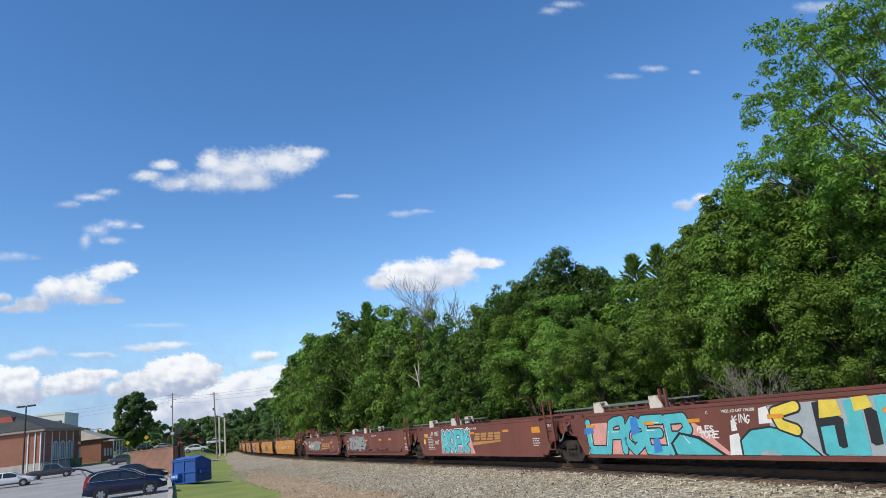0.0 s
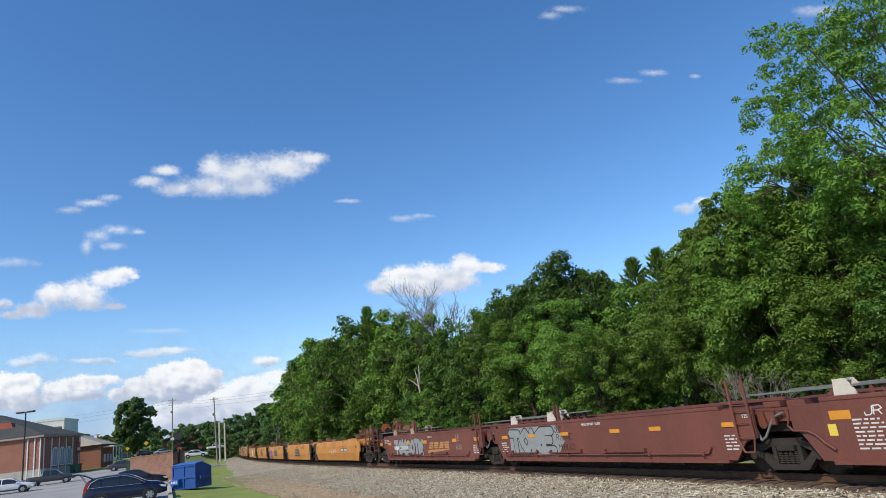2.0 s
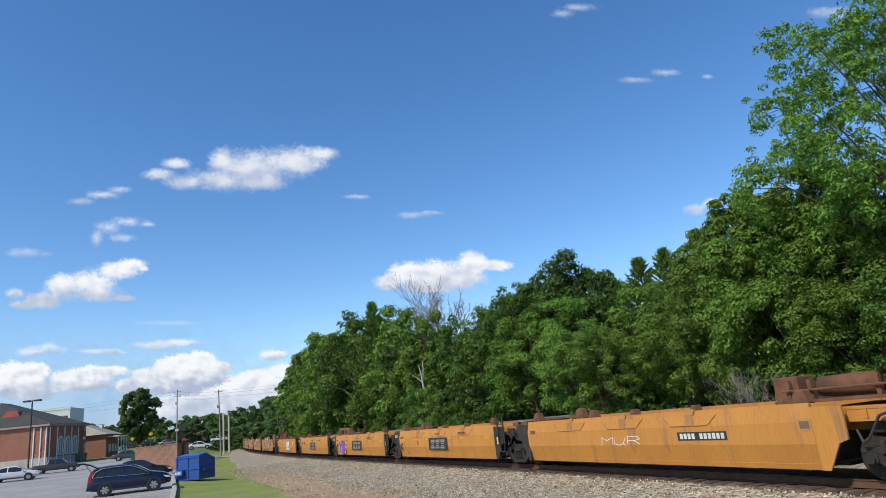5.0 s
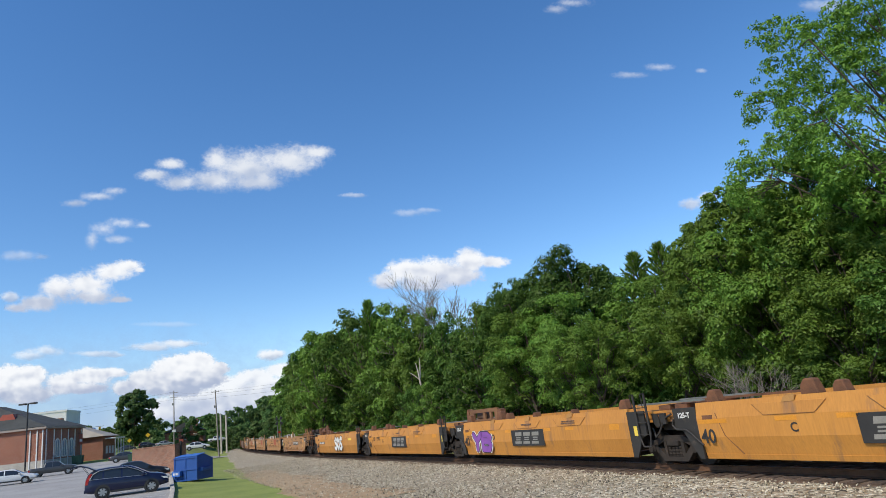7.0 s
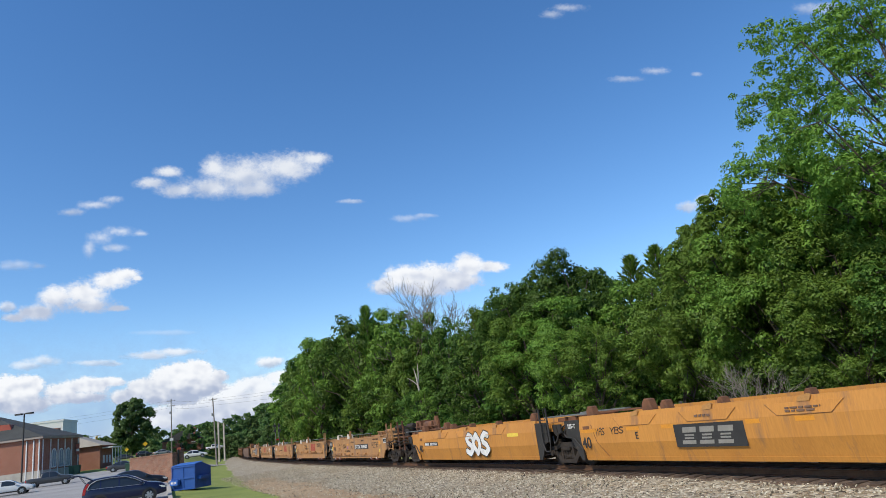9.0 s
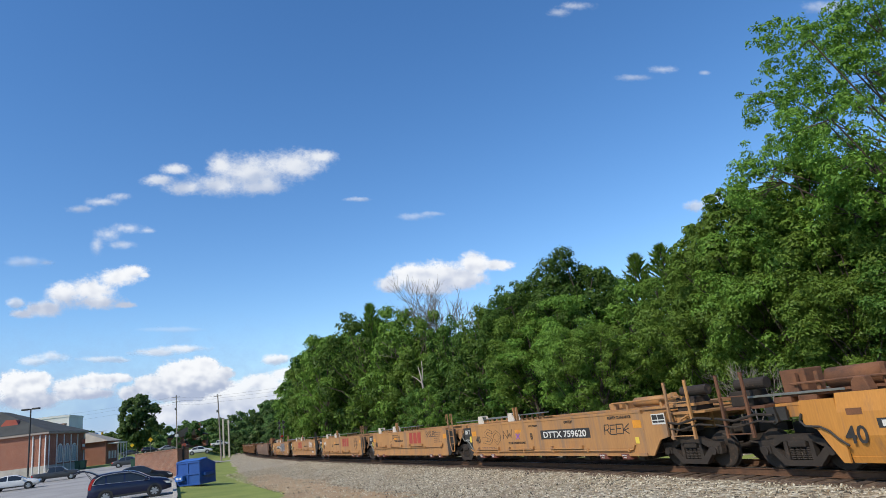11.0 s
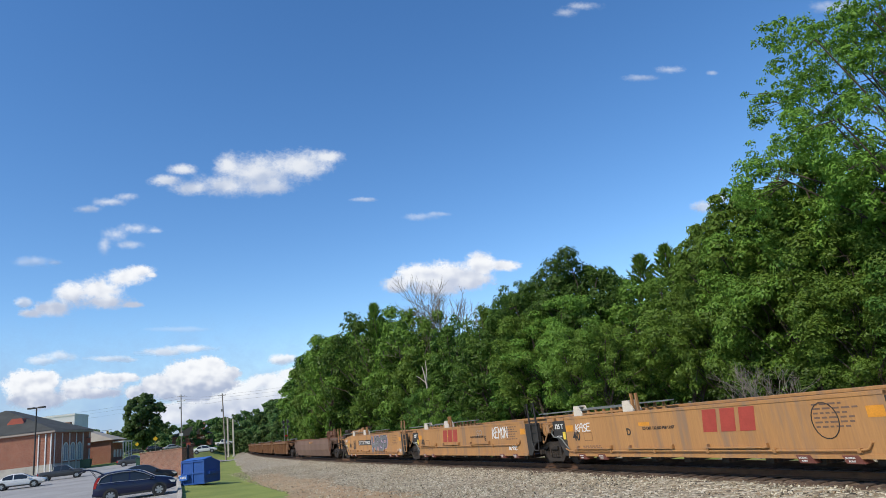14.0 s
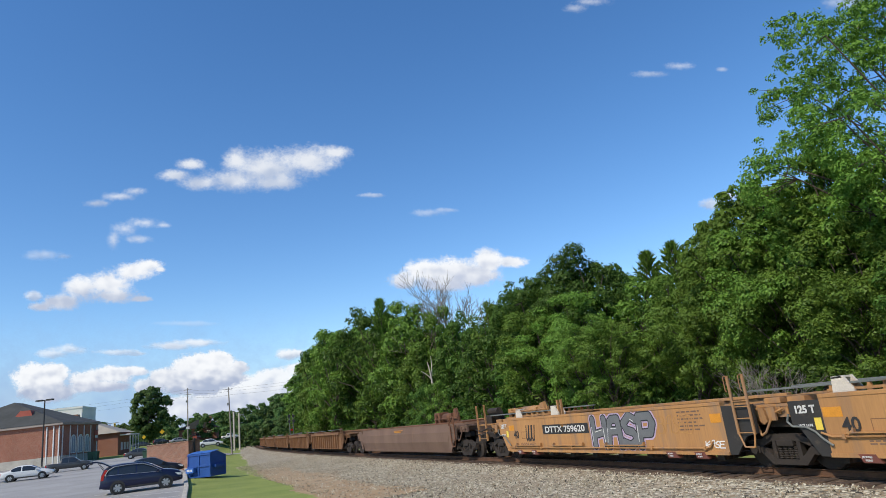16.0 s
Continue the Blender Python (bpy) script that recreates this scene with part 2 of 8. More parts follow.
def rod(bm, a, b, r0, r1=None, n=8, caps=True):
    a, b = Vector(a), Vector(b)
    r1 = r0 if r1 is None else r1
    w = (b - a).normalized()
    u = w.orthogonal().normalized()
    v = w.cross(u)
    rings = []
    for p, r in ((a, r0), (b, r1)):
        rings.append([bm.verts.new(p + (u * math.cos(k * math.tau / n) + v * math.sin(k * math.tau / n)) * r) for k in range(n)])
    for k in range(n):
        bm.faces.new((rings[0][k], rings[0][(k + 1) % n], rings[1][(k + 1) % n], rings[1][k]))
    if caps:
        bm.faces.new(rings[0][::-1]), bm.faces.new(rings[1])
    return bm


def pipe(bm, pts, r, n=6):
    for a, b in zip(pts, pts[1:]):
        rod(bm, a, b, r, n=n)
    return bm


def plate(bm, pts, y0, y1):
    """A plate whose outline is drawn in x and z and which is y0 to y1 thick."""
    area = sum(a[0] * b[1] - b[0] * a[1] for a, b in zip(pts, pts[1:] + pts[:1]))
    if area < 0:
        pts = pts[::-1]
    lo, hi = min(y0, y1), max(y0, y1)
    f = [bm.verts.new((x, lo, z)) for x, z in pts]
    k = [bm.verts.new((x, hi, z)) for x, z in pts]
    bm.faces.new(f), bm.faces.new(k[::-1])
    n = len(pts)
    for i in range(n):
        bm.faces.new((f[(i + 1) % n], f[i], k[i], k[(i + 1) % n]))
    return bm


def sweep(bm, profile, length_pts):
    """A profile in (y, z) drawn along points in x, closed at both ends."""
    rings = [[bm.verts.new((x, y, z)) for y, z in profile] for x in length_pts]
    n = len(profile)
    for a, b in zip(rings, rings[1:]):
        for i in range(n):
            bm.faces.new((a[i], a[(i + 1) % n], b[(i + 1) % n], b[i]))
    bm.faces.new(rings[0][::-1]), bm.faces.new(rings[-1])
    bmesh.ops.recalc_face_normals(bm, faces=bm.faces)
    return bm


def text_mesh(body, size, bold=0.0, shear=0.0):
    """Lettering that lies in the x-z plane, facing -y, with its lower left corner at the origin."""
    cu = bpy.data.curves.new("lettering", "FONT")
    cu.body, cu.size, cu.extrude, cu.offset, cu.shear = body, size, 0.003, bold, shear
    cu.resolution_u = 3
    tmp = bpy.data.objects.new("tmp", cu)
    me = bpy.data.meshes.new_from_object(tmp)
    bpy.data.objects.remove(tmp)
    me.transform(Matrix.Rotation(radians(90), 4, "X"))
    return me


# ---------------------------------------------------------------- the line of the track
NODES_S = np.array([-260, -170, -130, -100, -70, -40, 0, 40.0])
NODES_K = np.array([0.000829, 0.000862, 0.00093, 0.000914, 0.000775, 0.001367, -0.001938, -0.001973])
GRID = np.arange(-420.0, 301.0)
_k = np.interp(GRID, NODES_S, NODES_K)
_k[GRID > 60] = 0.0
_h = np.concatenate([[0], np.cumsum((_k[1:] + _k[:-1]) / 2)])
_h += -1.127378 - _h[420]
_x = np.concatenate([[0], np.cumsum((np.cos(_h[1:]) + np.cos(_h[:-1])) / 2)])
_y = np.concatenate([[0], np.cumsum((np.sin(_h[1:]) + np.sin(_h[:-1])) / 2)])
_x += 5.579224 - _x[420]
_y += 20.049622 - _y[420]
HALF = 1.42   # half the width of the cars; the line above is that of their sunny sides


def on_track(s, side=0.0, z=0.0):
    """The place s metres along the track and side metres to the far side of its centre line, and the heading."""
    h = float(np.interp(s, GRID, _h))
    d = HALF + side
    return Vector((float(np.interp(s, GRID, _x)) - math.sin(h) * d, float(np.interp(s, GRID, _y)) + math.cos(h) * d, z)), h


def track_coords(px, py):
    """Arrays of place -> metres along and metres to the far side of the centre line."""
    cx, cy = _x - np.sin(_h) * HALF, _y + np.cos(_h) * HALF
    s_out, d_out = np.empty(len(px)), np.empty(len(px))
    for i in range(0, len(px), 4000):
        a, b = px[i:i + 4000, None] - cx[None], py[i:i + 4000, None] - cy[None]
        j = np.argmin(a * a + b * b, axis=1)
        r = np.arange(len(j))
        s_out[i:i + 4000] = GRID[j] + a[r, j] * np.cos(_h[j]) + b[r, j] * np.sin(_h[j])
        d_out[i:i + 4000] = -np.sin(_h[j]) * a[r, j] + np.cos(_h[j]) * b[r, j]
    return s_out, d_out


# ---------------------------------------------------------------- ground
def lot_height(x, y):
    return np.clip(-1.09 - 0.0192 * x + 0.013 * y, -1.2, 3.2)


def smooth_step(a, b, v):
    k = np.clip((v - a) / (b - a), 0, 1)
    return k * k * (3 - 2 * k)


def ground_height(x, y):
    x, y = np.asarray(x, float).ravel(), np.asarray(y, float).ravel()
    s, d = track_coords(x, y)
    bed = -0.62 + 0.0 * d
    k = smooth_step(8.0, 15.0, -d)
    z = bed * (1 - k) + np.clip(lot_height(x, y), -0.62, 9) * k
    far = smooth_step(130, 420, np.hypot(x, y))
    z = z + far * 7.0 * smooth_step(0, 60, -d) + 1.0 * smooth_step(6, 16, d)
    return z


def g(x, y):
    return float(ground_height([x], [y])[0])


def sheet(name, xs, ys, height, material, label, category, lift=0.0, kind="structure"):
    nx, ny = len(xs), len(ys)
    X, Y = np.meshgrid(xs, ys)
    Z = height(X, Y).reshape(ny, nx) + lift
    v = np.column_stack([X.ravel(), Y.ravel(), Z.ravel()])
    idx = np.arange(nx * ny).reshape(ny, nx)
    q = np.column_stack([idx[:-1, :-1].ravel(), idx[:-1, 1:].ravel(), idx[1:, 1:].ravel(), idx[1:, :-1].ravel()])
    me = bpy.data.meshes.new(name)
    me.from_pydata(v.tolist(), [], q.tolist())
    me.materials.append(material)
    me.shade_smooth()
    return tagged(new(name, me), label, category, kind=kind)


def graded(lo, hi, near_lo, near_hi, step):
    """Grid lines: even within the near stretch, ever wider outside it."""
    mid = list(np.arange(near_lo, near_hi + 1e-6, step))
    out, d = [], step
    p = near_hi
    while p < hi:
        d *= 1.25
        p = min(hi, p + d)
        out.append(p)
    left, d = [], step
    p = near_lo
    while p > lo:
        d *= 1.25
        p = max(lo, p - d)
        left.append(p)
    return np.array(left[::-1] + mid + out)


sheet("ground", graded(-3500, 3500, -75, 45, 1.5), graded(-400, 4500, -10, 150, 1.5), ground_height, M["grass"],
      "mown green grass verge and open ground beside the railway", "ground")


def strip(name, s0, s1, ds, profile, material, label, category, parent=None, kind="structure", wobble=0.0, seed=1):
    """A band along the track; profile: (metres to the far side, height)."""
    rng = random.Random(seed)
    verts, faces = [], []
    n = len(profile)
    ss = np.arange(s0, s1 + 0.01, ds)
    for s in ss:
        for d, z in profile:
            edge = d in (profile[0][0], profile[-1][0])
            sway = wobble * (noise.noise(Vector((s * 0.22, seed * 3.1, d))) * 1.6 + noise.noise(Vector((s * 0.9, seed, d))) * 0.5) if edge else 0
            if d < -3:      # the shoulder narrows down the line
                d = -3 + (d + 3) * float(np.interp(s, [-200, -120, -70, -30], [0.12, 0.3, 0.6, 1.0]))
            p, _ = on_track(s, d + sway, z + (rng.uniform(-0.02, 0.02) if wobble else 0))
            verts.append(p)
    for i in range(len(ss) - 1):
        for j in range(n - 1):
            a = i * n + j
            faces.append((a, a + 1, a + n + 1, a + n))
    me = bpy.data.meshes.new(name)
    me.from_pydata(verts, [], faces)
    me.materials.append(material)
    ob = new(name, me)
    if parent:
        ob.parent = parent
        return ob
    return tagged(ob, label, category, kind=kind)


strip("gravel_shoulder", -300, 60, 0.7, [(-9.2, -0.66), (-8.5, -0.57), (-6, -0.54), (-3.9, -0.535), (-2.5, -0.49), (-1.5, -0.375), (0, -0.365), (1.5, -0.375), (2.5, -0.45), (4.2, -0.62), (7.5, -0.60), (8.4, -0.68)],
      M["gravel"], "crushed grey granite ballast bed beside the rails", "gravel", wobble=0.5)


strip("track_bed", -300, 60, 0.7, [(-1.62, -0.392), (-1.25, -0.335), (0, -0.325), (1.25, -0.335), (1.75, -0.388)], M["bed"], "dark rust-stained ballast between the ties", "gravel", wobble=0.05, seed=8)


strip("dirt_strip", -40, -8, 0.4, [(-9.6, -0.640), (-9.0, -0.572), (-8.4, -0.552), (-7.8, -0.540), (-7.2, -0.532), (-6.7, -0.538), (-6.2, -0.556)], M["dirt"], "bare brown dirt strip between gravel and grass", "dirt", wobble=0.8, seed=4)


strip("wood_floor", -240, 60, 2.0, [(6.0, -0.64), (7.0, -0.555), (9.0, -0.365), (10.5, -0.14), (12.0, 0.065), (14.0, 0.31), (16.0, 0.42), (45.0, 0.42)], M["litter"], "brown leaf litter on the floor of the wood", "ground", wobble=0.5, seed=6)


def loose_stones():
    """Ballast stones on the sunny shoulder, too many to count."""
    rng = np.random.default_rng(9)
    n = 28000
    s = 24 - 75 * rng.random(n) ** 1.15
    d = -1.35 - 8.0 * rng.random(n) ** 1.3
    cx, cy = np.interp(s, GRID, _x), np.interp(s, GRID, _y)
    h = np.interp(s, GRID, _h)
    x, y = cx - np.sin(h) * (HALF + d), cy + np.cos(h) * (HALF + d)
    z = np.interp(d, [-10.6, -9.8, -8.6, -7.2, -6, -3.9, -2.5, -1.5, 0], [-0.618, -0.594, -0.552, -0.536, -0.53, -0.535, -0.49, -0.375, -0.365])
    base = np.array([(1, 0, 0), (-1, 0, 0), (0, 1, 0), (0, -1, 0), (0, 0, 1), (0, 0, -1)], float)
    tri = np.array([(0, 2, 4), (2, 1, 4), (1, 3, 4), (3, 0, 4), (2, 0, 5), (1, 2, 5), (3, 1, 5), (0, 3, 5)])
    size = rng.uniform(0.016, 0.042, n)
    v = base[None] * (0.65 + 0.7 * rng.random((n, 6, 1))) * size[:, None, None] * rng.uniform(0.6, 1.2, (n, 1, 3))
    an = rng.random(n) * 6.28
    c, sn = np.cos(an)[:, None], np.sin(an)[:, None]
    v = np.stack([v[..., 0] * c - v[..., 1] * sn, v[..., 0] * sn + v[..., 1] * c, v[..., 2]], -1)
    tl = rng.normal(size=(n, 2)) * 0.5
    v[..., 2] += v[..., 0] * tl[:, :1] + v[..., 1] * tl[:, 1:]
    v += np.stack([x, y, z + size * 0.25], -1)[:, None]
    f = (tri[None] + 6 * np.arange(n)[:, None, None]).reshape(-1, 3)
    me = bpy.data.meshes.new("ballast_stones")
    me.vertices.add(6 * n)
    me.vertices.foreach_set("co", v.astype(np.float32).ravel())
    me.loops.add(f.size)
    me.loops.foreach_set("vertex_index", f.astype(np.int32).ravel())
    me.polygons.add(len(f))
    me.polygons.foreach_set("loop_start", (np.arange(len(f)) * 3).astype(np.int32))
    me.update(calc_edges=True)
    me.materials.append(M["stone"])
    tagged(new("ballast_stones", me), "loose crushed granite ballast stones, grey and tan", "gravel", kind="stuff")


loose_stones()


# ---------------------------------------------------------------- rails and ties
DROP = 0.13   # the rails lie this far under the cars' zero height


def rails():
    prof = [(-0.075, 0), (-0.075, 0.012), (-0.012, 0.03), (-0.012, 0.135), (-0.036, 0.15), (-0.036, 0.172), (0.036, 0.172), (0.036, 0.15), (0.012, 0.135), (0.012, 0.03), (0.075, 0.012), (0.075, 0)]
    for side in (-0.75, 0.75):
        ob = strip("rail", -300, 80, 2.0, [(side + a, b - 0.172 - DROP) for a, b in prof], M["rail"], "rusty brown steel rail spiked to wooden ties", "rail")
        strip("rail_head", -300, 80, 2.0, [(side - 0.026, 0.003 - DROP), (side + 0.026, 0.003 - DROP)], M["railhead"], "", "", parent=ob)["label"] = "worn bright running surface"


rails()


def ties():
    rng = random.Random(3)
    bm = bmesh.new()
    box(bm, -0.115, 0.115, -1.3, 1.3, -0.36, -0.172, 0.012)
    me = bpy.data.meshes.new("tie")
    bm.to_mesh(me)
    bm.free()
    me.materials.append(M["tie"])
    bed = thing("track_ties", "dark weathered wooden railway ties in ballast", "railway tie", kind="structure")
    near = np.arange(-75, 24, 0.54)
    for s in near:
        p, h = on_track(s + rng.uniform(-0.05, 0.05), rng.uniform(-0.06, 0.06), rng.uniform(-0.012, 0.006) - DROP)
        ob = part("tie", me, None, bed)
        ob.matrix_basis = Matrix.Translation(p) @ Matrix.Rotation(h + rng.uniform(-0.03, 0.03), 4, "Z")
    bm = bmesh.new()
    for s in np.arange(-290, -75, 0.54):
        p, h = on_track(s, 0.0, -DROP)
        k = len(bm.verts)
        box(bm, -0.115, 0.115, -1.3, 1.3, -0.36, -0.175)
        bm.verts.ensure_lookup_table()
        bmesh.ops.transform(bm, matrix=Matrix.Translation(p) @ Matrix.Rotation(h, 4, "Z"), verts=bm.verts[k:])
    ob = part("tie_row", bm, M["tie"], bed)
    ob["kind"] = "stuff"


# ---------------------------------------------------------------- the train: trucks
SPEED, GAIN = 11.887, 0.052


def run(t):
    return SPEED * t + GAIN * t * t / 2


def truck_parts():
    meshes = {}
    bm = bmesh.new()
    y0, y1 = -0.09, 0.09
    plate(bm, [(-1.12, 0.60), (-1.12, 0.72), (-0.70, 0.74), (-0.42, 0.86), (0.42, 0.86), (0.70, 0.74), (1.12, 0.72), (1.12, 0.60), (0.66, 0.58), (0.40, 0.70), (-0.40, 0.70), (-0.66, 0.58)], y0, y1)
    plate(bm, [(-0.95, 0.60), (-0.72, 0.60), (-0.34, 0.26), (0.34, 0.26), (0.72, 0.60), (0.95, 0.60), (0.48, 0.13), (-0.48, 0.13)], y0, y1)
    for sx in (-1, 1):
        plate(bm, [(sx * 0.40, 0.72), (sx * 0.30, 0.72), (sx * 0.30, 0.25), (sx * 0.42, 0.30)], y0 + 0.01, y1 - 0.01)
        plate(bm, [(sx * 1.12, 0.62), (sx * 1.00, 0.62), (sx * 1.02, 0.40), (sx * 1.12, 0.42)], y0, y1)
        box(bm, sx * 0.90 - 0.13, sx * 0.90 + 0.13, y0 - 0.05, y1 + 0.02, 0.40, 0.60, 0.03)
        rod(bm, (sx * 0.90, y0 - 0.10, 0.485), (sx * 0.90, y0 - 0.04, 0.485), 0.10, n=14)
    bmesh.ops.recalc_face_normals(bm, faces=bm.faces)
    meshes["sideframe"] = bm
    bm = bmesh.new()
    rings = []
    for k in range(29):      # one coil spring, its turns as swells of one skin
        r, z = 0.050 + 0.022 * abs(math.sin(k * math.pi / 4)), 0.270 + k * 0.0105
        rings.append([bm.verts.new((r * math.cos(i * math.tau / 10), r * math.sin(i * math.tau / 10), z)) for i in range(10)])
    for lo, hi in zip(rings, rings[1:]):
        for i in range(10):
            bm.faces.new((lo[i], lo[(i + 1) % 10], hi[(i + 1) % 10], hi[i]))
    meshes["spring"] = bm
    bm = bmesh.new()
    box(bm, -0.24, 0.24, -1.15, 1.15, 0.57, 0.72, 0.03)
    box(bm, -0.28, 0.28, -0.35, 0.35, 0.70, 1.04, 0.03)
    meshes["bolster"] = bm
    bm = bmesh.new()
    rod(bm, (0, -1.02, 0), (0, 1.02, 0), 0.085, n=12)
    for sy in (-1, 1):
        c = sy * 0.745
        for a, b, r0, r1 in ((0.075, 0.055, 0.43, 0.475), (0.055, -0.045, 0.475, 0.482), (-0.045, -0.07, 0.508, 0.508), (0.04, -0.03, 0.39, 0.39)):
            rod(bm, (0, c + sy * a, 0), (0, c + sy * b, 0), r0, r1, n=28)
        rod(bm, (0, c + sy * 0.10, 0), (0, c - sy * 0.08, 0), 0.15, n=14)
        rod(bm, (0, c + sy * 0.25, 0), (0, c + sy * 0.31, 0), 0.10, n=12)
        for k in range(3):   # cap bolts
            an = k * math.tau / 3
            rod(bm, (math.cos(an) * 0.06, c + sy * 0.31, math.sin(an) * 0.06), (math.cos(an) * 0.06, c + sy * 0.33, math.sin(an) * 0.06), 0.018, n=6)
    meshes["wheelset"] = bm
    out = {}
    for k, b in meshes.items():
        me = bpy.data.meshes.new(k)
        b.to_mesh(me)
        b.free()
        me.materials.append(M["iron"])
        out[k] = me
    return out


TRUCK = truck_parts()
MOVERS = []      # (thing, metres along the track at 0 s of its rear and front point)
WHEELS = []


def truck(s):
    t = thing("freight_truck", "dark grease-stained cast steel railway truck with springs", "railway truck", "trucks of the train")
    for sy in (-1, 1):
        o = part("sideframe", TRUCK["sideframe"], None, t)
        o.matrix_basis = Matrix.Translation((0, sy * 1.02, 0)) @ Matrix.Rotation(0 if sy < 0 else math.pi, 4, "Z")
        for x in (-0.22, -0.07, 0.08, 0.23):
            o = part("spring", TRUCK["spring"], None, t)
            o.matrix_basis = Matrix.Translation((x, sy * 1.04, 0))
    part("bolster", TRUCK["bolster"], None, t)
    for x in (-0.90, 0.90):
        o = part("wheelset", TRUCK["wheelset"], None, t)
        o.matrix_basis = Matrix.Translation((x, 0, 0.482))
        WHEELS.append((o, x))
    MOVERS.append((t, s - 0.9, s + 0.9))
    return t


# ---------------------------------------------------------------- the train: well car units
Y = -HALF
CACHE = {}


def shared(key, build, material):
    if key not in CACHE:
        bm = bmesh.new()
        build(bm)
        me = bpy.data.meshes.new(key[-1] if isinstance(key, tuple) else key)
        bm.to_mesh(me)
        bm.free()
        me.materials.append(material)
        CACHE[key] = me
    return CACHE[key]


def side_plates(u, a, kind, paint):
    """Both well sides with the parts that make the car's outline."""
    top, low = 1.62, 0.22 if kind == "A" else 0.28
    x0, x1 = -a + 1.45, a - 1.5
    bound = [(x0, top), (x0, low), (x1, low), (x1, top)]

    def near(bm, sy):
        o = sy * HALF
        if kind in "BF":
            prof = [(o * 0.90, 0.12), (o * 0.925, 0.25), (o * 0.915, 0.255), (o, 0.70), (o, 1.20), (o * 0.945, 1.62), (o * 0.90, 1.62), (o * 0.90, 1.34), (o * 0.9, 0.74), (o * 0.80, 0.12)]
            sweep(bm, prof, (x0, x1))
        else:
            plate(bm, bound, o, o * 0.93)
            box(bm, x0, x1, min(o * 1.012, o * 0.86), max(o * 1.012, o * 0.86), top - 0.07, top + 0.02, 0.012)
            box(bm, x0, x1, min(o * 1.03, o * 0.80), max(o * 1.03, o * 0.80), low - 0.03, low + 0.06)
            if kind == "G":
                for k in range(14):
                    x = -a + 1.7 + k * (2 * a - 3.9) / 13
                    box(bm, x - 0.05, x + 0.05, min(o * 1.10, o), max(o * 1.10, o), low, top - 0.12)
                box(bm, x0, x1, min(o * 1.12, o), max(o * 1.12, o), top - 0.16, top + 0.03)
        bmesh.ops.recalc_face_normals(bm, faces=bm.faces)

    for sy in (-1, 1):
        part("well_side", shared((kind, round(a, 2), sy, "well_side"), lambda bm: near(bm, sy), paint), None, u)

    def floor(bm):
        box(bm, x0, x1, -0.45, 0.45, 0.12, 0.20)
    part("well_floor", shared((round(a, 2), "well_floor"), floor, M["iron"]), None, u)
    for k in range(9):
        o = part("floor_beam", shared("floor_beam", lambda bm: box(bm, -0.12, 0.12, -HALF * 0.9, HALF * 0.9, 0.10, 0.225), M["iron"]), None, u)
        o.location.x = -a + 1.6 + k * (2 * a - 3.6) / 8
    for x in (-a + 1.47, a - 1.56):
        o = part("bulkhead", shared("bulkhead", lambda bm: box(bm, 0, 0.06, -HALF * 0.9, HALF * 0.9, 0.3, 1.45), M["iron"]), None, u)
        o.location.x = x
    return top, low


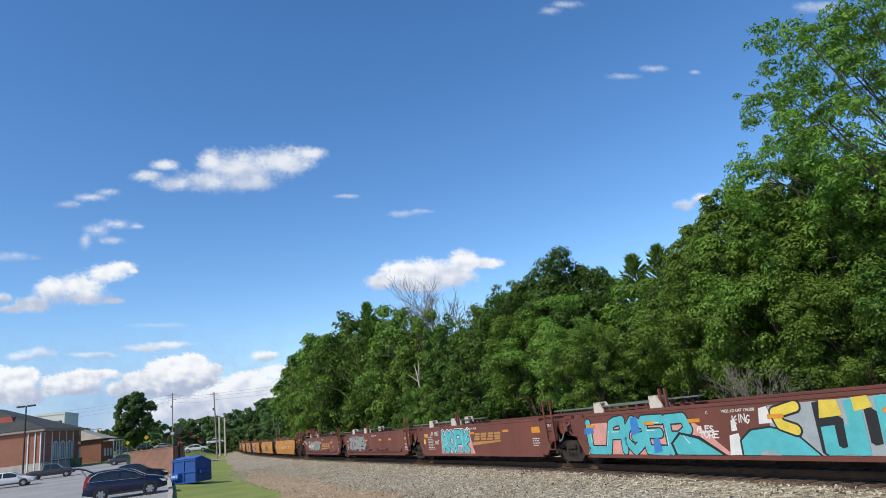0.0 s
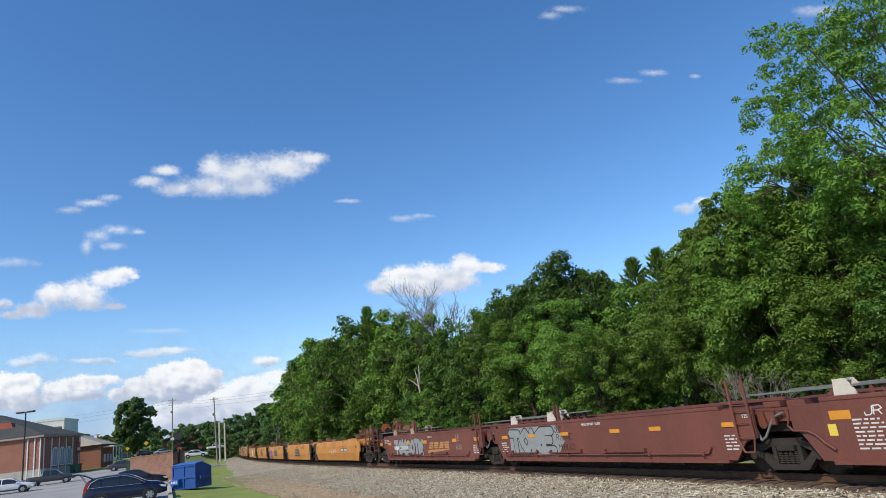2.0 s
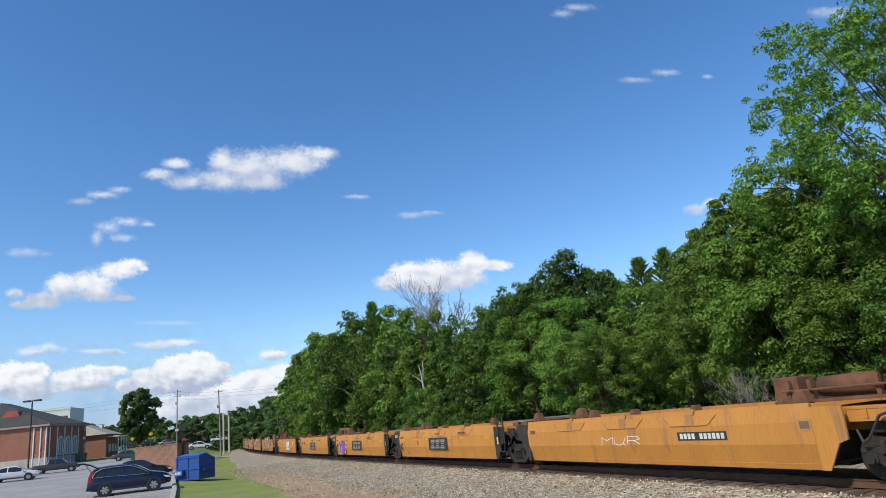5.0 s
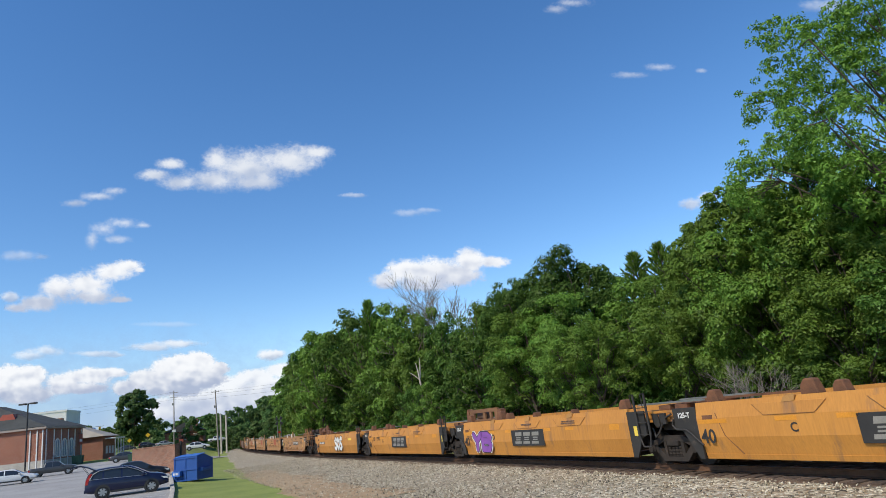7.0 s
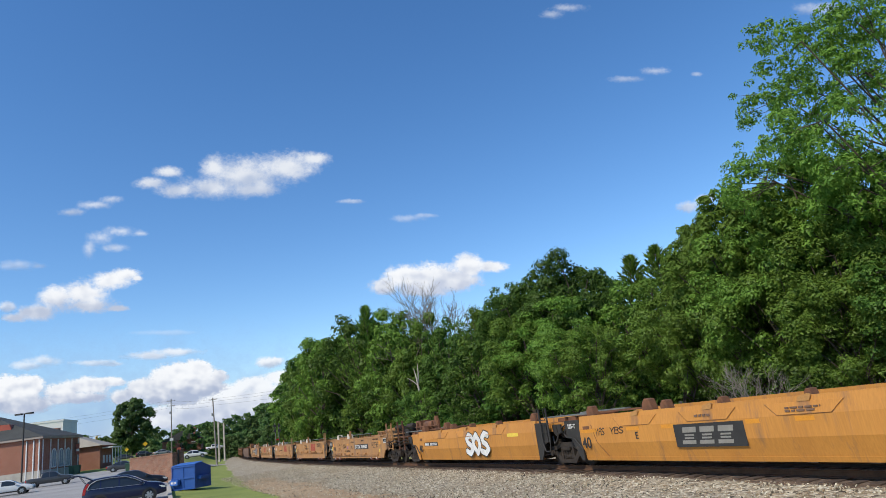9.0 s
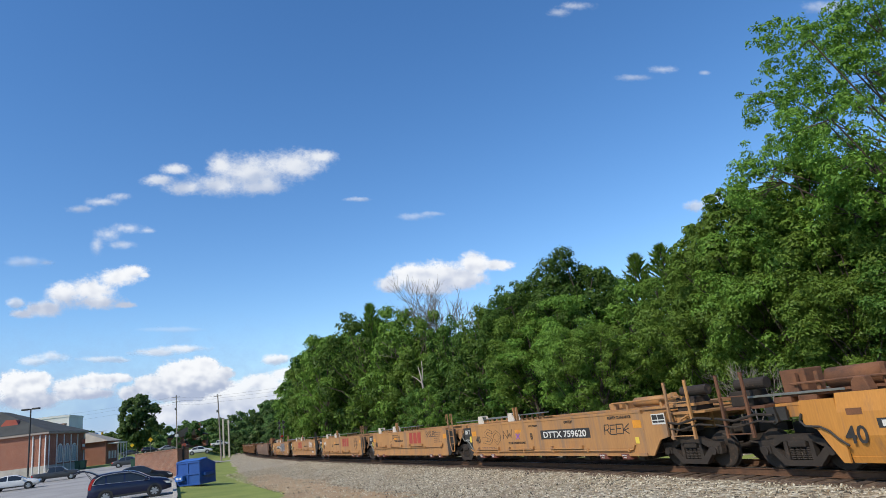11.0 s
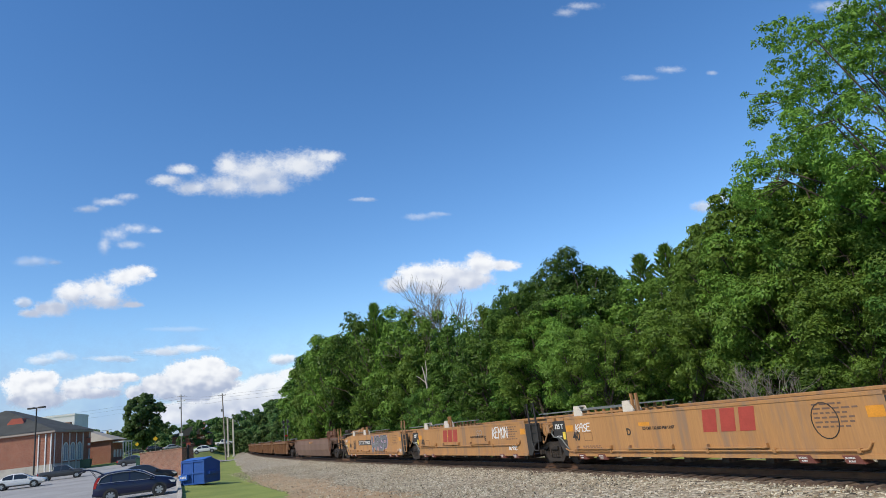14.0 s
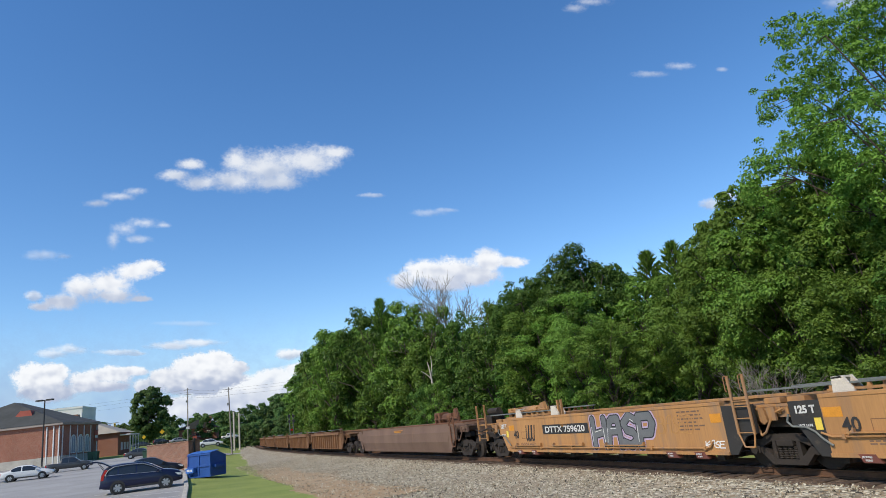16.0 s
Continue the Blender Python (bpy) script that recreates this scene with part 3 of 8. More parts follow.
def ends(u, a, kind, paint, panel, bare=""):
    top = 1.52
    rear = [(-a + 0.60, top), (-a + 0.60, 0.98), (-a + 0.80, 0.86), (-a + 1.18, 0.26), (-a + 1.46, 0.26), (-a + 1.45, top)]
    front = [(a - 1.50, top), (a - 1.50, 0.26), (a - 1.25, 0.26), (a - 0.85, 0.72), (a - 0.48, 0.80), (a - 0.46, top)]
    if kind == "B":
        rear = [(-a + 0.55, top), (-a + 0.55, 0.98), (-a + 0.85, 0.86), (-a + 1.30, 0.13), (-a + 1.46, 0.13), (-a + 1.45, top)]
        front = [(a - 1.50, top), (a - 1.50, 0.13), (a - 1.30, 0.13), (a - 0.95, 0.72), (a - 0.72, 0.80), (a - 0.70, top)]
    for nm, pts in (("end_panel", rear), ("end_panel", front)):
        for sy in (-1, 1):
            def one(bm, pts=pts, sy=sy):
                plate(bm, pts, sy * (HALF - 0.004 if kind not in "BF" else HALF * 0.99), sy * HALF * 0.95)
                bmesh.ops.recalc_face_normals(bm, faces=bm.faces)
            skin = paint if (bare == "rear" and pts is rear) or (bare == "front" and pts is front) else panel
            part(nm, shared((kind, round(a, 2), pts[0], sy, nm, skin.name), one, skin), None, u)

    for x0, x1 in ((-a - 0.35, -a + 1.45), (a - 1.5, a + 0.30)):
        w = x1 - x0
        for nm, dims in [("end_deck", (0, w, -1.12, 1.12, 1.40, 1.47)), ("center_sill", (0, w, -0.30, 0.30, 0.90, 1.398))] + [("end_sill", (0.1, w, y - 0.06, y + 0.06, 1.14, 1.398)) for y in (-1.05, 1.05)]:
            o = part(nm, shared((kind, round(w, 2), dims[2], nm), lambda bm: box(bm, *dims, 0.01), paint), None, u)
            o.location.x = x0
        for k in range(4):
            o = part("crossbearer", shared((paint.name, "crossbearer"), lambda bm: box(bm, -0.03, 0.03, -1.15, 1.15, 1.22, 1.396), paint), None, u)
            o.location.x = x0 + 0.2 + k * (w - 0.4) / 3

    def rear_connector(bm):
        box(bm, -a - 0.75, -a + 0.9, -0.22, 0.22, 0.62, 0.95, 0.04)
        rod(bm, (-a, 0, 0.58), (-a, 0, 0.98), 0.30, n=16)

    def front_connector(bm):
        box(bm, a - 0.9, a + 0.75, -0.20, 0.20, 0.64, 0.92, 0.04)
        for sy in (-1, 1):     # side bearings
            box(bm, a - 0.5, a + 0.15, sy * 0.75 - 0.16, sy * 0.75 + 0.16, 0.88, 1.12, 0.03)
    part("connector", shared((round(a, 2), "r", "connector"), rear_connector, M["iron"]), None, u)
    part("connector", shared((round(a, 2), "f", "connector"), front_connector, M["iron"]), None, u)

    # hoses, levers and brackets that show in the open joint
    def hose(bm):
        pts = [(a - 0.60, -1.22, 0.98), (a - 0.48, -1.28, 0.72), (a - 0.35, -1.26, 0.80), (a - 0.05, -1.22, 1.25), (a + 0.25, -1.20, 1.36)]
        pipe(bm, pts, 0.03, 7)
    part("brake_hose", shared((round(a, 2), paint.name, "brake_hose"), hose, M["galv"] if kind == "A" else M["black"] if kind == "B" else paint), None, u)

    def lever(bm):
        plate(bm, [(-a - 0.62, 1.40), (-a - 0.36, 1.40), (-a - 0.30, 1.05), (-a - 0.42, 0.98), (-a - 0.58, 1.10)], -1.20, -1.10)
        plate(bm, [(-a - 0.25, 1.40), (-a + 0.02, 1.40), (-a + 0.02, 1.08), (-a - 0.18, 1.08)], -1.25, -1.18)
        bmesh.ops.recalc_face_normals(bm, faces=bm.faces)
    part("bracket_plate", shared((round(a, 2), paint.name, "bracket_plate"), lever, paint if kind != "B" else M["black"]), None, u)

    def curl(bm):
        pts = [(-a + 0.58, Y - 0.03, 1.22), (-a + 0.50, Y - 0.03, 1.06), (-a + 0.62, Y - 0.03, 0.94), (-a + 0.98, Y - 0.03, 0.92), (-a + 1.18, Y - 0.03, 0.82), (-a + 1.35, Y - 0.04, 0.66), (-a + 1.58, Y - 0.05, 0.50)]
        pipe(bm, pts, 0.026, 7)
    part("air_pipe", shared((round(a, 2), kind, "air_pipe"), curl, M["galv"] if kind == "C" else M["black"] if kind == "B" else paint), None, u)


def ladder(u, x, z1, paint):
    """Side ladder with its tall grab irons and a stirrup below."""
    rail = lambda bm: box(bm, -0.035, 0.035, Y - 0.07, Y - 0.03, 0.78, z1)
    grab = lambda bm: pipe(bm, [(-0.07, Y - 0.08, z1 - 0.42), (-0.09, Y - 0.10, z1 - 0.38), (-0.09, Y - 0.10, z1 - 0.03), (0, Y - 0.09, z1)], 0.012)
    for dx in (0.0, 0.50):
        for nm, build in (("ladder_rail", rail), ("grab_iron", grab)):
            o = part(nm, shared((paint.name, z1, nm), build, paint), None, u)
            o.location.x = x + dx
    for z in (0.82, 1.18, 1.48, 1.62):
        o = part("rung", shared((paint.name, "rung"), lambda bm: pipe(bm, [(0, Y - 0.06, 0), (0.5, Y - 0.06, 0)], 0.014), paint), None, u)
        o.location = (x, 0, z)
    o = part("stirrup", shared((paint.name, "stirrup"), lambda bm: pipe(bm, [(0, Y - 0.05, 0.80), (0.12, Y - 0.05, 0.46), (0.42, Y - 0.05, 0.46), (0.5, Y - 0.05, 0.80)], 0.025), paint), None, u)
    o.location.x = x


def top_gear(u, a, paint, brackets, tan=False, tall=True):
    """The catwalk rail over the coupling end with its struts, and the guide brackets."""
    for y in (-0.87, 0.87):
        if not tall:
            o = part("catwalk", shared("low_catwalk", lambda bm: box(bm, -1.35, 1.5, -0.15, 0.15, 1.66, 1.71, 0.006), M["galv"]), None, u)
        else:
            o = part("catwalk", shared("catwalk", lambda bm: box(bm, -1.0, 4.75, -0.13, 0.13, 1.80, 1.845, 0.006), M["galv"]), None, u)
        o.location = (-a, y, 0)
    for k in range(7 if tall else 0):
        for y in (-0.95, 0.95):
            o = part("strut", shared((paint.name, "strut"), lambda bm: plate(bm, [(-0.09, 1.50), (0.09, 1.50), (0.03, 1.80), (-0.03, 1.80)], -0.04, 0.04), paint), None, u)
            o.location = (-a + 1.5 + k * 0.46, y, 0)
    o = part("stringer", shared((paint.name, "stringer"), lambda bm: box(bm, 1.4, 4.8, -1.0, -0.9, 1.66, 1.72), paint), None, u)
    o.location.x = -a
    for x in (-a - 0.2, -a + 0.5):
        o = part("end_box", shared((paint.name, "end_box"), lambda bm: box(bm, -0.25, 0.25, -1.0, 1.0, 1.475, 1.62, 0.02), paint), None, u)
        o.location.x = x

    def bracket(bm):
        plate(bm, [(-0.24, 0), (-0.20, 0.34), (0.08, 0.36), (0.30, 0.05), (0.30, 0)], -0.03, 0.03)
        plate(bm, [(-0.24, 0), (-0.20, 0.34), (0.08, 0.36), (0.30, 0.05), (0.30, 0)], 0.28, 0.33)
        box(bm, -0.2, 0.06, -0.03, 0.33, 0.31, 0.36)
        bmesh.ops.recalc_face_normals(bm, faces=bm.faces)
    for x, y in brackets:
        o = part("guide_bracket", shared((tan, "guide_bracket"), bracket, M["bracket_tan" if tan else "worn_white"]), None, u, "chipped rusty tan guide bracket" if tan else "chipped white guide bracket")
        o.location = (x, y, 1.63)


def fittings(u, a, paint, pads, lift=0.0):
    """Brake pipe, angle shelves, jacking pads and guide posts along the sunny side."""
    def line(bm):
        pipe(bm, [(-a + 1.35, Y - 0.05, 0.52), (-a + 1.6, Y - 0.05, 0.43), (a - 2.3, Y - 0.05, 0.43), (a - 2.1, Y - 0.05, 0.46), (a - 2.0, Y - 0.04, 0.60)], 0.026, 8)
        for k in range(6):
            x = -a + 1.9 + k * (2 * a - 4.2) / 5
            box(bm, x - 0.04, x + 0.04, Y - 0.09, Y, 0.38, 0.48)
    part("brake_pipe", shared((round(a, 2), paint.name, "brake_pipe"), line, paint), None, u).location.z = lift

    def shelf(bm):
        box(bm, 0, 2.1, Y - 0.12, Y, 0.50, 0.525)
        for x in (0.05, 1.98):
            plate(bm, [(x, 0.525), (x + 0.12, 0.525), (x + 0.12, 0.61)], Y - 0.10, Y)
        bmesh.ops.recalc_face_normals(bm, faces=bm.faces)
    for x in (-a + 2.0, -a + 4.9, -a + 8.2):
        o = part("shelf_angle", shared((paint.name, "shelf_angle"), shelf, paint), None, u)
        o.location = (x, 0, lift)
    if pads:
        def pad(bm):
            plate(bm, [(-0.20, 0.33), (0.18, 0.33), (0.30, 0.15), (-0.12, 0.15)], Y - 0.05, Y + 0.25)
            bmesh.ops.recalc_face_normals(bm, faces=bm.faces)
        for x in (-a + 2.3, -a + 3.45, a - 3.7, a - 2.55):
            o = part("jacking_pad", shared("jacking_pad", pad, M["maroon"]), None, u)
            o.location.x = x
            mark(u, "JACKING", 0.055, x - 0.12, 0.255, "mark_white", y=Y - 0.05)
            mark(u, "POINT", 0.055, x - 0.06, 0.185, "mark_white", y=Y - 0.05)


def guide_posts(u, x, z1, paint):
    def build(bm):
        for dx in (-0.12, 0.12):
            plate(bm, [(dx - 0.05, 1.62), (dx + 0.05, 1.62), (dx + 0.03, z1), (dx - 0.03, z1)], -0.95, -0.87)
        bmesh.ops.recalc_face_normals(bm, faces=bm.faces)
    o = part("guide_post", shared((paint.name, z1, "guide_post"), build, paint), None, u)
    o.location.x = x


# ---- markings on the sunny side
def mark(u, body, size, x, z, material, bold=0.0012, y=None):
    key = ("text", body, size, material)
    if key not in CACHE:
        me = text_mesh(body, size, bold)
        me.materials.append(M[material])
        CACHE[key] = me
    o = part("lettering", CACHE[key], None, u)
    o.location = (x, (Y if y is None else y) - 0.012, z)
    return o


def patch(u, name, pts, material, lift=0.006, label=""):
    bm = bmesh.new()
    plate(bm, pts, Y - lift, Y - 0.002)
    return part(name, bm, M[material], u, label)


def rect(u, name, x0, x1, z0, z1, material, lift=0.006, slant=0.0):
    return patch(u, name, [(x0, z0), (x1, z0), (x1 + slant, z1), (x0 + slant, z1)], material, lift)


def lines_of_text(u, x0, x1, z, n, step, material, h=0.035, seed=0, slope=False):
    rng = random.Random(seed)
    bm = bmesh.new()
    for k in range(n):
        x = x0
        end = x1 - rng.uniform(0, 0.35) * (x1 - x0)
        while x < end:
            w = rng.uniform(0.08, 0.22)
            plate(bm, [(x, z - k * step), (min(x + w, end), z - k * step), (min(x + w, end), z - k * step + h), (x, z - k * step + h)], *((Y * (1.0 - 0.131 * (z - k * step - 1.20)) - 0.042, Y * 0.97) if slope else (Y - 0.005, Y - 0.002)))
            x += w + 0.05
    part("stencil_text", bm, M[material], u)


# hand-drawn capitals: strokes through points on a grid of ten by ten, x then height
CAPITALS = {"A": "00 38 59 99 90/25 95", "B": "00 09 69 97 65 15/65 93 70 00", "D": "00 09 59 96 93 50 00", "E": "99 09 00 90/05 75", "F": "00 09 99/05 75", "G": "98 59 16 03 40 82 94 54",
            "H": "00 09/04 95/90 99", "I": "50 59", "J": "99 92 60 20 03", "K": "00 09/95 03/99 04 90", "L": "09 00 90", "M": "00 09 45 99 90", "N": "00 09 90 99", "O": "50 13 06 59 96 93 50",
            "P": "00 09 79 97 74 04", "R": "00 09 79 96 54 04/54 90", "S": "98 59 17 35 74 92 50 01", "T": "09 99/59 50", "U": "09 02 40 72 99/72 90", "W": "09 20 55 70 99", "X": "00 99/09 90", "Y": "09 45 99/45 40"}


def letter_lines(ch, x0, w, z0, h):
    return [[(x0 + int(p[0]) / 9.0 * w, z0 + int(p[1]) / 9.0 * h) for p in line.split()] for line in CAPITALS[ch].split("/")]


def stroke_plates(u, name, pts, wide, material, lift, floor=None, roof=None, bm=None):
    """A thick painted line with rounded ends through points."""
    own = bm is None
    bm = bmesh.new() if own else bm
    for k, (a, b) in enumerate(zip(pts, pts[1:])):
        d = Vector((b[0] - a[0], b[1] - a[1]))
        if d.length < 1e-4:
            continue
        d.normalize()
        nrm = Vector((-d.y, d.x))
        out = []
        for c, angs in ((b, (-80, -40, 0, 40, 80)), (a, (100, 140, 180, 220, 260))):
            for ang in angs:
                v = d * math.cos(radians(ang)) + nrm * math.sin(radians(ang))
                z = c[1] + v.y * wide / 2
                out.append((c[0] + v.x * wide / 2, z if floor is None else min(max(z, floor), roof)))
        plate(bm, out, Y - lift - 0.00005 * (len(bm.faces) // 12 % 50), Y - 0.001)
    return part(name, bm, M[material], u) if own else bm


def spray_piece(u, x0, x1, z0, z1, word, fill, outline="spray_black", shine="spray_white", fat=0.24, seed=0, glow=None, glint=True):
    """A painted graffiti piece: fat rounded letters with a dark outline and light glints."""
    rng = random.Random(seed)
    w, pad = (x1 - x0) / len(word), fat * 0.5
    shapes = []
    for k, ch in enumerate(word):
        up = rng.uniform(-0.04, 0.02)
        lean = rng.uniform(-0.08, 0.08)
        lines = letter_lines(ch, x0 + k * w + pad * 0.75, w - pad * 1.1, z0 + pad, (z1 - z0) - 2 * pad + up)
        shapes.append([[(x + lean * (z - z0) + rng.uniform(-0.02, 0.02), z + rng.uniform(-0.02, 0.02)) for x, z in ln] for ln in lines])
    for nm, mat, wide, lift in ([("graffiti_halo", glow, fat * 1.75, 0.004)] if glow else []) + [("graffiti_outline", outline, fat * 1.32, 0.007), ("graffiti", fill, fat, 0.010)]:
        for lines in shapes:
            bm = bmesh.new()
            for ln in lines:
                stroke_plates(u, nm, ln, wide, mat, lift, z0 - 0.03, z1 + 0.05, bm)
            part(nm, bm, M[mat], u)
    if glint:
        for lines in shapes:
            bm = bmesh.new()
            for ln in lines:
                a, b = Vector(ln[0]), Vector(ln[1])
                off = Vector((-(b - a).y, (b - a).x)).normalized() * fat * 0.33
                stroke_plates(u, "graffiti_glint", [tuple(a.lerp(b, 0.15) + off), tuple(a.lerp(b, 0.7) + off)], 0.022, shine, 0.0142, bm=bm)
            part("graffiti_glint", bm, M[shine], u)


def tag(u, word, x0, x1, z0, z1, material, thick=0.025):
    """A quick hand-style tag in thin spray."""
    rng = random.Random(len(word) * 7 + int(abs(x0) * 10))
    bm = bmesh.new()
    w = (x1 - x0) / len(word)
    for k, ch in enumerate(word):
        for ln in letter_lines(ch, x0 + k * w, w * 0.86, z0 + rng.uniform(-0.02, 0.02), z1 - z0):
            stroke_plates(u, "spray_tag", [(x + 0.15 * (z - z0) + rng.uniform(-0.012, 0.012), z) for x, z in ln], thick, material, 0.006, bm=bm)
    return part("spray_tag", bm, M[material], u)


def number_bars(u, x0, x1, z0, z1, material, n=10, gap_at=4, seed=0, lift=0.009):
    """Reporting marks and numbers as plain bars."""
    bm = bmesh.new()
    w = (x1 - x0) / (n + 1)
    for k in range(n):
        x = x0 + (k + (1 if k >= gap_at else 0)) * w
        plate(bm, [(x, z0), (x + w * 0.72, z0), (x + w * 0.72, z1), (x, z1)], Y - lift, Y - 0.001)
    part("number_bars", bm, M[material], u)


def stencil(u, digits, x0, x1, z0, z1, material, y=None):
    """The car's number, after bars for the owner's name where that is a brand."""
    w = (x1 - x0) / 11
    bars = 0 if " " in digits else 4
    for k in range(bars):
        patch(u, "number_bar", [(x0 + k * w, z0), (x0 + (k + 0.72) * w, z0), (x0 + (k + 0.72) * w, z1), (x0 + k * w, z1)], material, 0.02)
    o = mark(u, digits, (z1 - z0) / 0.69, x0 + (4.9 * w if bars else 0), z0, material, 0.006)
    wide = max(v.co.x for v in o.data.vertices)
    o.scale.x = (6.0 * w if bars else x1 - x0) / wide
    o.location.y -= 0.012


def bar_logo(u, x0, x1, z0, z1, material, lift=0.008, slant=0.0):
    """A company mark as three plain slanted blocks, each cut by thin stripes on the dark plates."""
    w = (x1 - x0) / 3
    cuts = ((0.0, 0.22), (0.30, 0.40), (0.48, 0.58), (0.68, 1.0)) if material == "plate_grey" else ((0.0, 1.0),)
    for k in range(3):
        x = x0 + k * w
        for f0, f1 in cuts:
            za, zb, sa, sb = z0 + f0 * (z1 - z0), z0 + f1 * (z1 - z0), 0.16 * w * f0, 0.16 * w * f1
            inset = 0.0 if f1 == 1.0 or f0 == 0.0 else 0.12 * w
            patch(u, "company_mark", [(x + sa + inset, za), (x + w * 0.78 + sa - inset, za), (x + w * 0.78 + sb - inset, zb), (x + sb + inset, zb)], material, lift)


def slab_logo(u, x0, x1, z0, z1):
    """A company mark as four slanted slabs over a long swoosh."""
    bm = bmesh.new()
    w = (x1 - x0) / 4
    for k in range(4):
        x = x0 + k * w
        for f0, f1 in ((0.0, 0.28), (0.36, 0.62), (0.70, 1.0)):
            za, zb = z0 + f0 * (z1 - z0), z0 + f1 * (z1 - z0)
            ins = 0.10 if (k + (f0 > 0.3)) % 2 else 0.0
            plate(bm, [(x + 0.12 * f0 + ins * w, za), (x + w * 0.84 + 0.12 * f0, za), (x + w * 0.84 + 0.12 * f1, zb), (x + 0.12 * f1 + ins * w, zb)], Y - 0.008, Y - 0.001)
    plate(bm, [(x0 - 0.25, z0 - 0.24), (x1 - 0.1, z0 - 0.09), (x1, z0 - 0.03), (x0 - 0.05, z0 - 0.07)], Y - 0.008, Y - 0.001)
    part("company_mark", bm, M["mark_gold"], u)


def unit(kind, rear, front, label, tan=False, bare="", pipe_up=0.0):
    a = (front - rear) / 2
    paint = {"A": M["maroon"], "B": M["yellow"], "C": M["ochre"], "F": M["brown"], "G": M["ochre_rust"]}[kind]
    panel = M["black"] if kind in "BC" else paint
    u = thing("well_car", label, "railcar", "units of the container train")
    side_plates(u, a, kind, paint)
    ends(u, a, kind, paint, panel, bare)
    if kind in "AC":
        if bare != "front":
            ladder(u, a - 1.02, 2.30, M["black"] if kind == "C" and "tagged in white" in label else paint)
        brs = [(-a + 1.80, -1.0), (-a + 4.70, -1.0)] + ([(-a + 2.55, 0.85)] if kind == "A" else [])
        top_gear(u, a, paint, brs, tan)
        if "cyan" not in label:
            fittings(u, a, paint, kind == "C", pipe_up)
        guide_posts(u, -a + 5.0, 2.2, paint)
    elif kind == "B":
        if bare != "front":
            ladder(u, a - 0.98, 2.05, M["black"])
        top_gear(u, a, M["rust"], [], tall=False)
        blocks(u, a)
    elif kind == "F":
        ladder(u, a - 1.02, 2.0, M["rust"])
        rim = bmesh.new()
        box(rim, -a + 1.3, a - 1.4, Y * 0.96, Y * 0.90, 1.62, 1.68, 0.01)
        part("top_rim", rim, M["rust"], u, "rusty top rim")
    else:
        ladder(u, a - 1.02, 2.0, paint)
        top_gear(u, a, M["rust"], [])
    c = (rear + front) / 2
    MOVERS.append((u, rear, front))
    return u, a, (lambda s: s - c)


def blocks(u, a):
    """Rusty cone guides and welded hatch frames along the top of a smooth-sided unit."""
    def guide(bm):
        plate(bm, [(-0.22, 0), (-0.20, 0.20), (-0.08, 0.34), (0.12, 0.32), (0.22, 0.0)], -0.14, 0.14)
        bmesh.ops.recalc_face_normals(bm, faces=bm.faces)
        bmesh.ops.bevel(bm, geom=list(bm.edges), offset=0.025, segments=1, affect="EDGES")
    for x, k in ((-a + 2.05, 1.0), (-a + 5.0, 1.1), (-a + 5.75, 0.8), (-a + 7.9, 0.55), (-a + 10.5, 0.5), (a - 1.75, 0.95)):
        o = part("cone_guide", shared("cone_guide", guide, M["rust"]), None, u, "rusty container guide")
        o.location, o.scale = (x, -1.15, 1.60), (k, 1.0, k)

    def gusset(bm):
        lean = lambda z: Y * (1.0 - 0.055 * (z - 1.20) / 0.42)
        pts = [(-1.02, 1.49), (-0.70, 1.22), (0.70, 1.22), (1.02, 1.49)]
        f = [bm.verts.new((x, lean(z) - 0.018, z)) for x, z in pts]
        k = [bm.verts.new((x, lean(z) + 0.01, z)) for x, z in pts]
        bm.faces.new(f), bm.faces.new(k[::-1])
        for i in range(4):
            bm.faces.new((f[(i + 1) % 4], f[i], k[i], k[(i + 1) % 4]))
        bmesh.ops.recalc_face_normals(bm, faces=bm.faces)

    def seam(bm):
        lean = lambda z: Y * (1.0 - 0.055 * (z - 1.20) / 0.42) - 0.017
        pipe(bm, [(x, lean(z), z) for x, z in ((-1.03, 1.485), (-0.705, 1.212), (0.705, 1.212), (1.03, 1.485))], 0.005, 5)

    def lug(bm):
        plate(bm, [(-0.20, 1.49), (-0.14, 1.60), (0.10, 1.66), (0.20, 1.62), (0.14, 1.50)], Y * 0.985, Y * 0.93)
        bmesh.ops.recalc_face_normals(bm, faces=bm.faces)
    for x in (-a + 4.4, -a + 7.4, -a + 10.35):
        o = part("gusset_plate", shared("gusset_plate", gusset, M["yellow"]), None, u)
        o.location.x = x
        w = part("weld", shared("weld", seam, M["ochre_rust"]), None, o)
        o = part("lifting_lug", shared("lifting_lug", lug, M["mark_gold"]), None, u, "worn orange lifting lug")
        o.location.x = x + 0.08

    def vent(bm):
        box(bm, -0.18, 0.18, Y - 0.004, Y + 0.02, 1.14, 1.28)
    o = part("vent_plate", shared("vent_plate", vent, M["rust"]), None, u)
    o.location.x = -a + 1.85


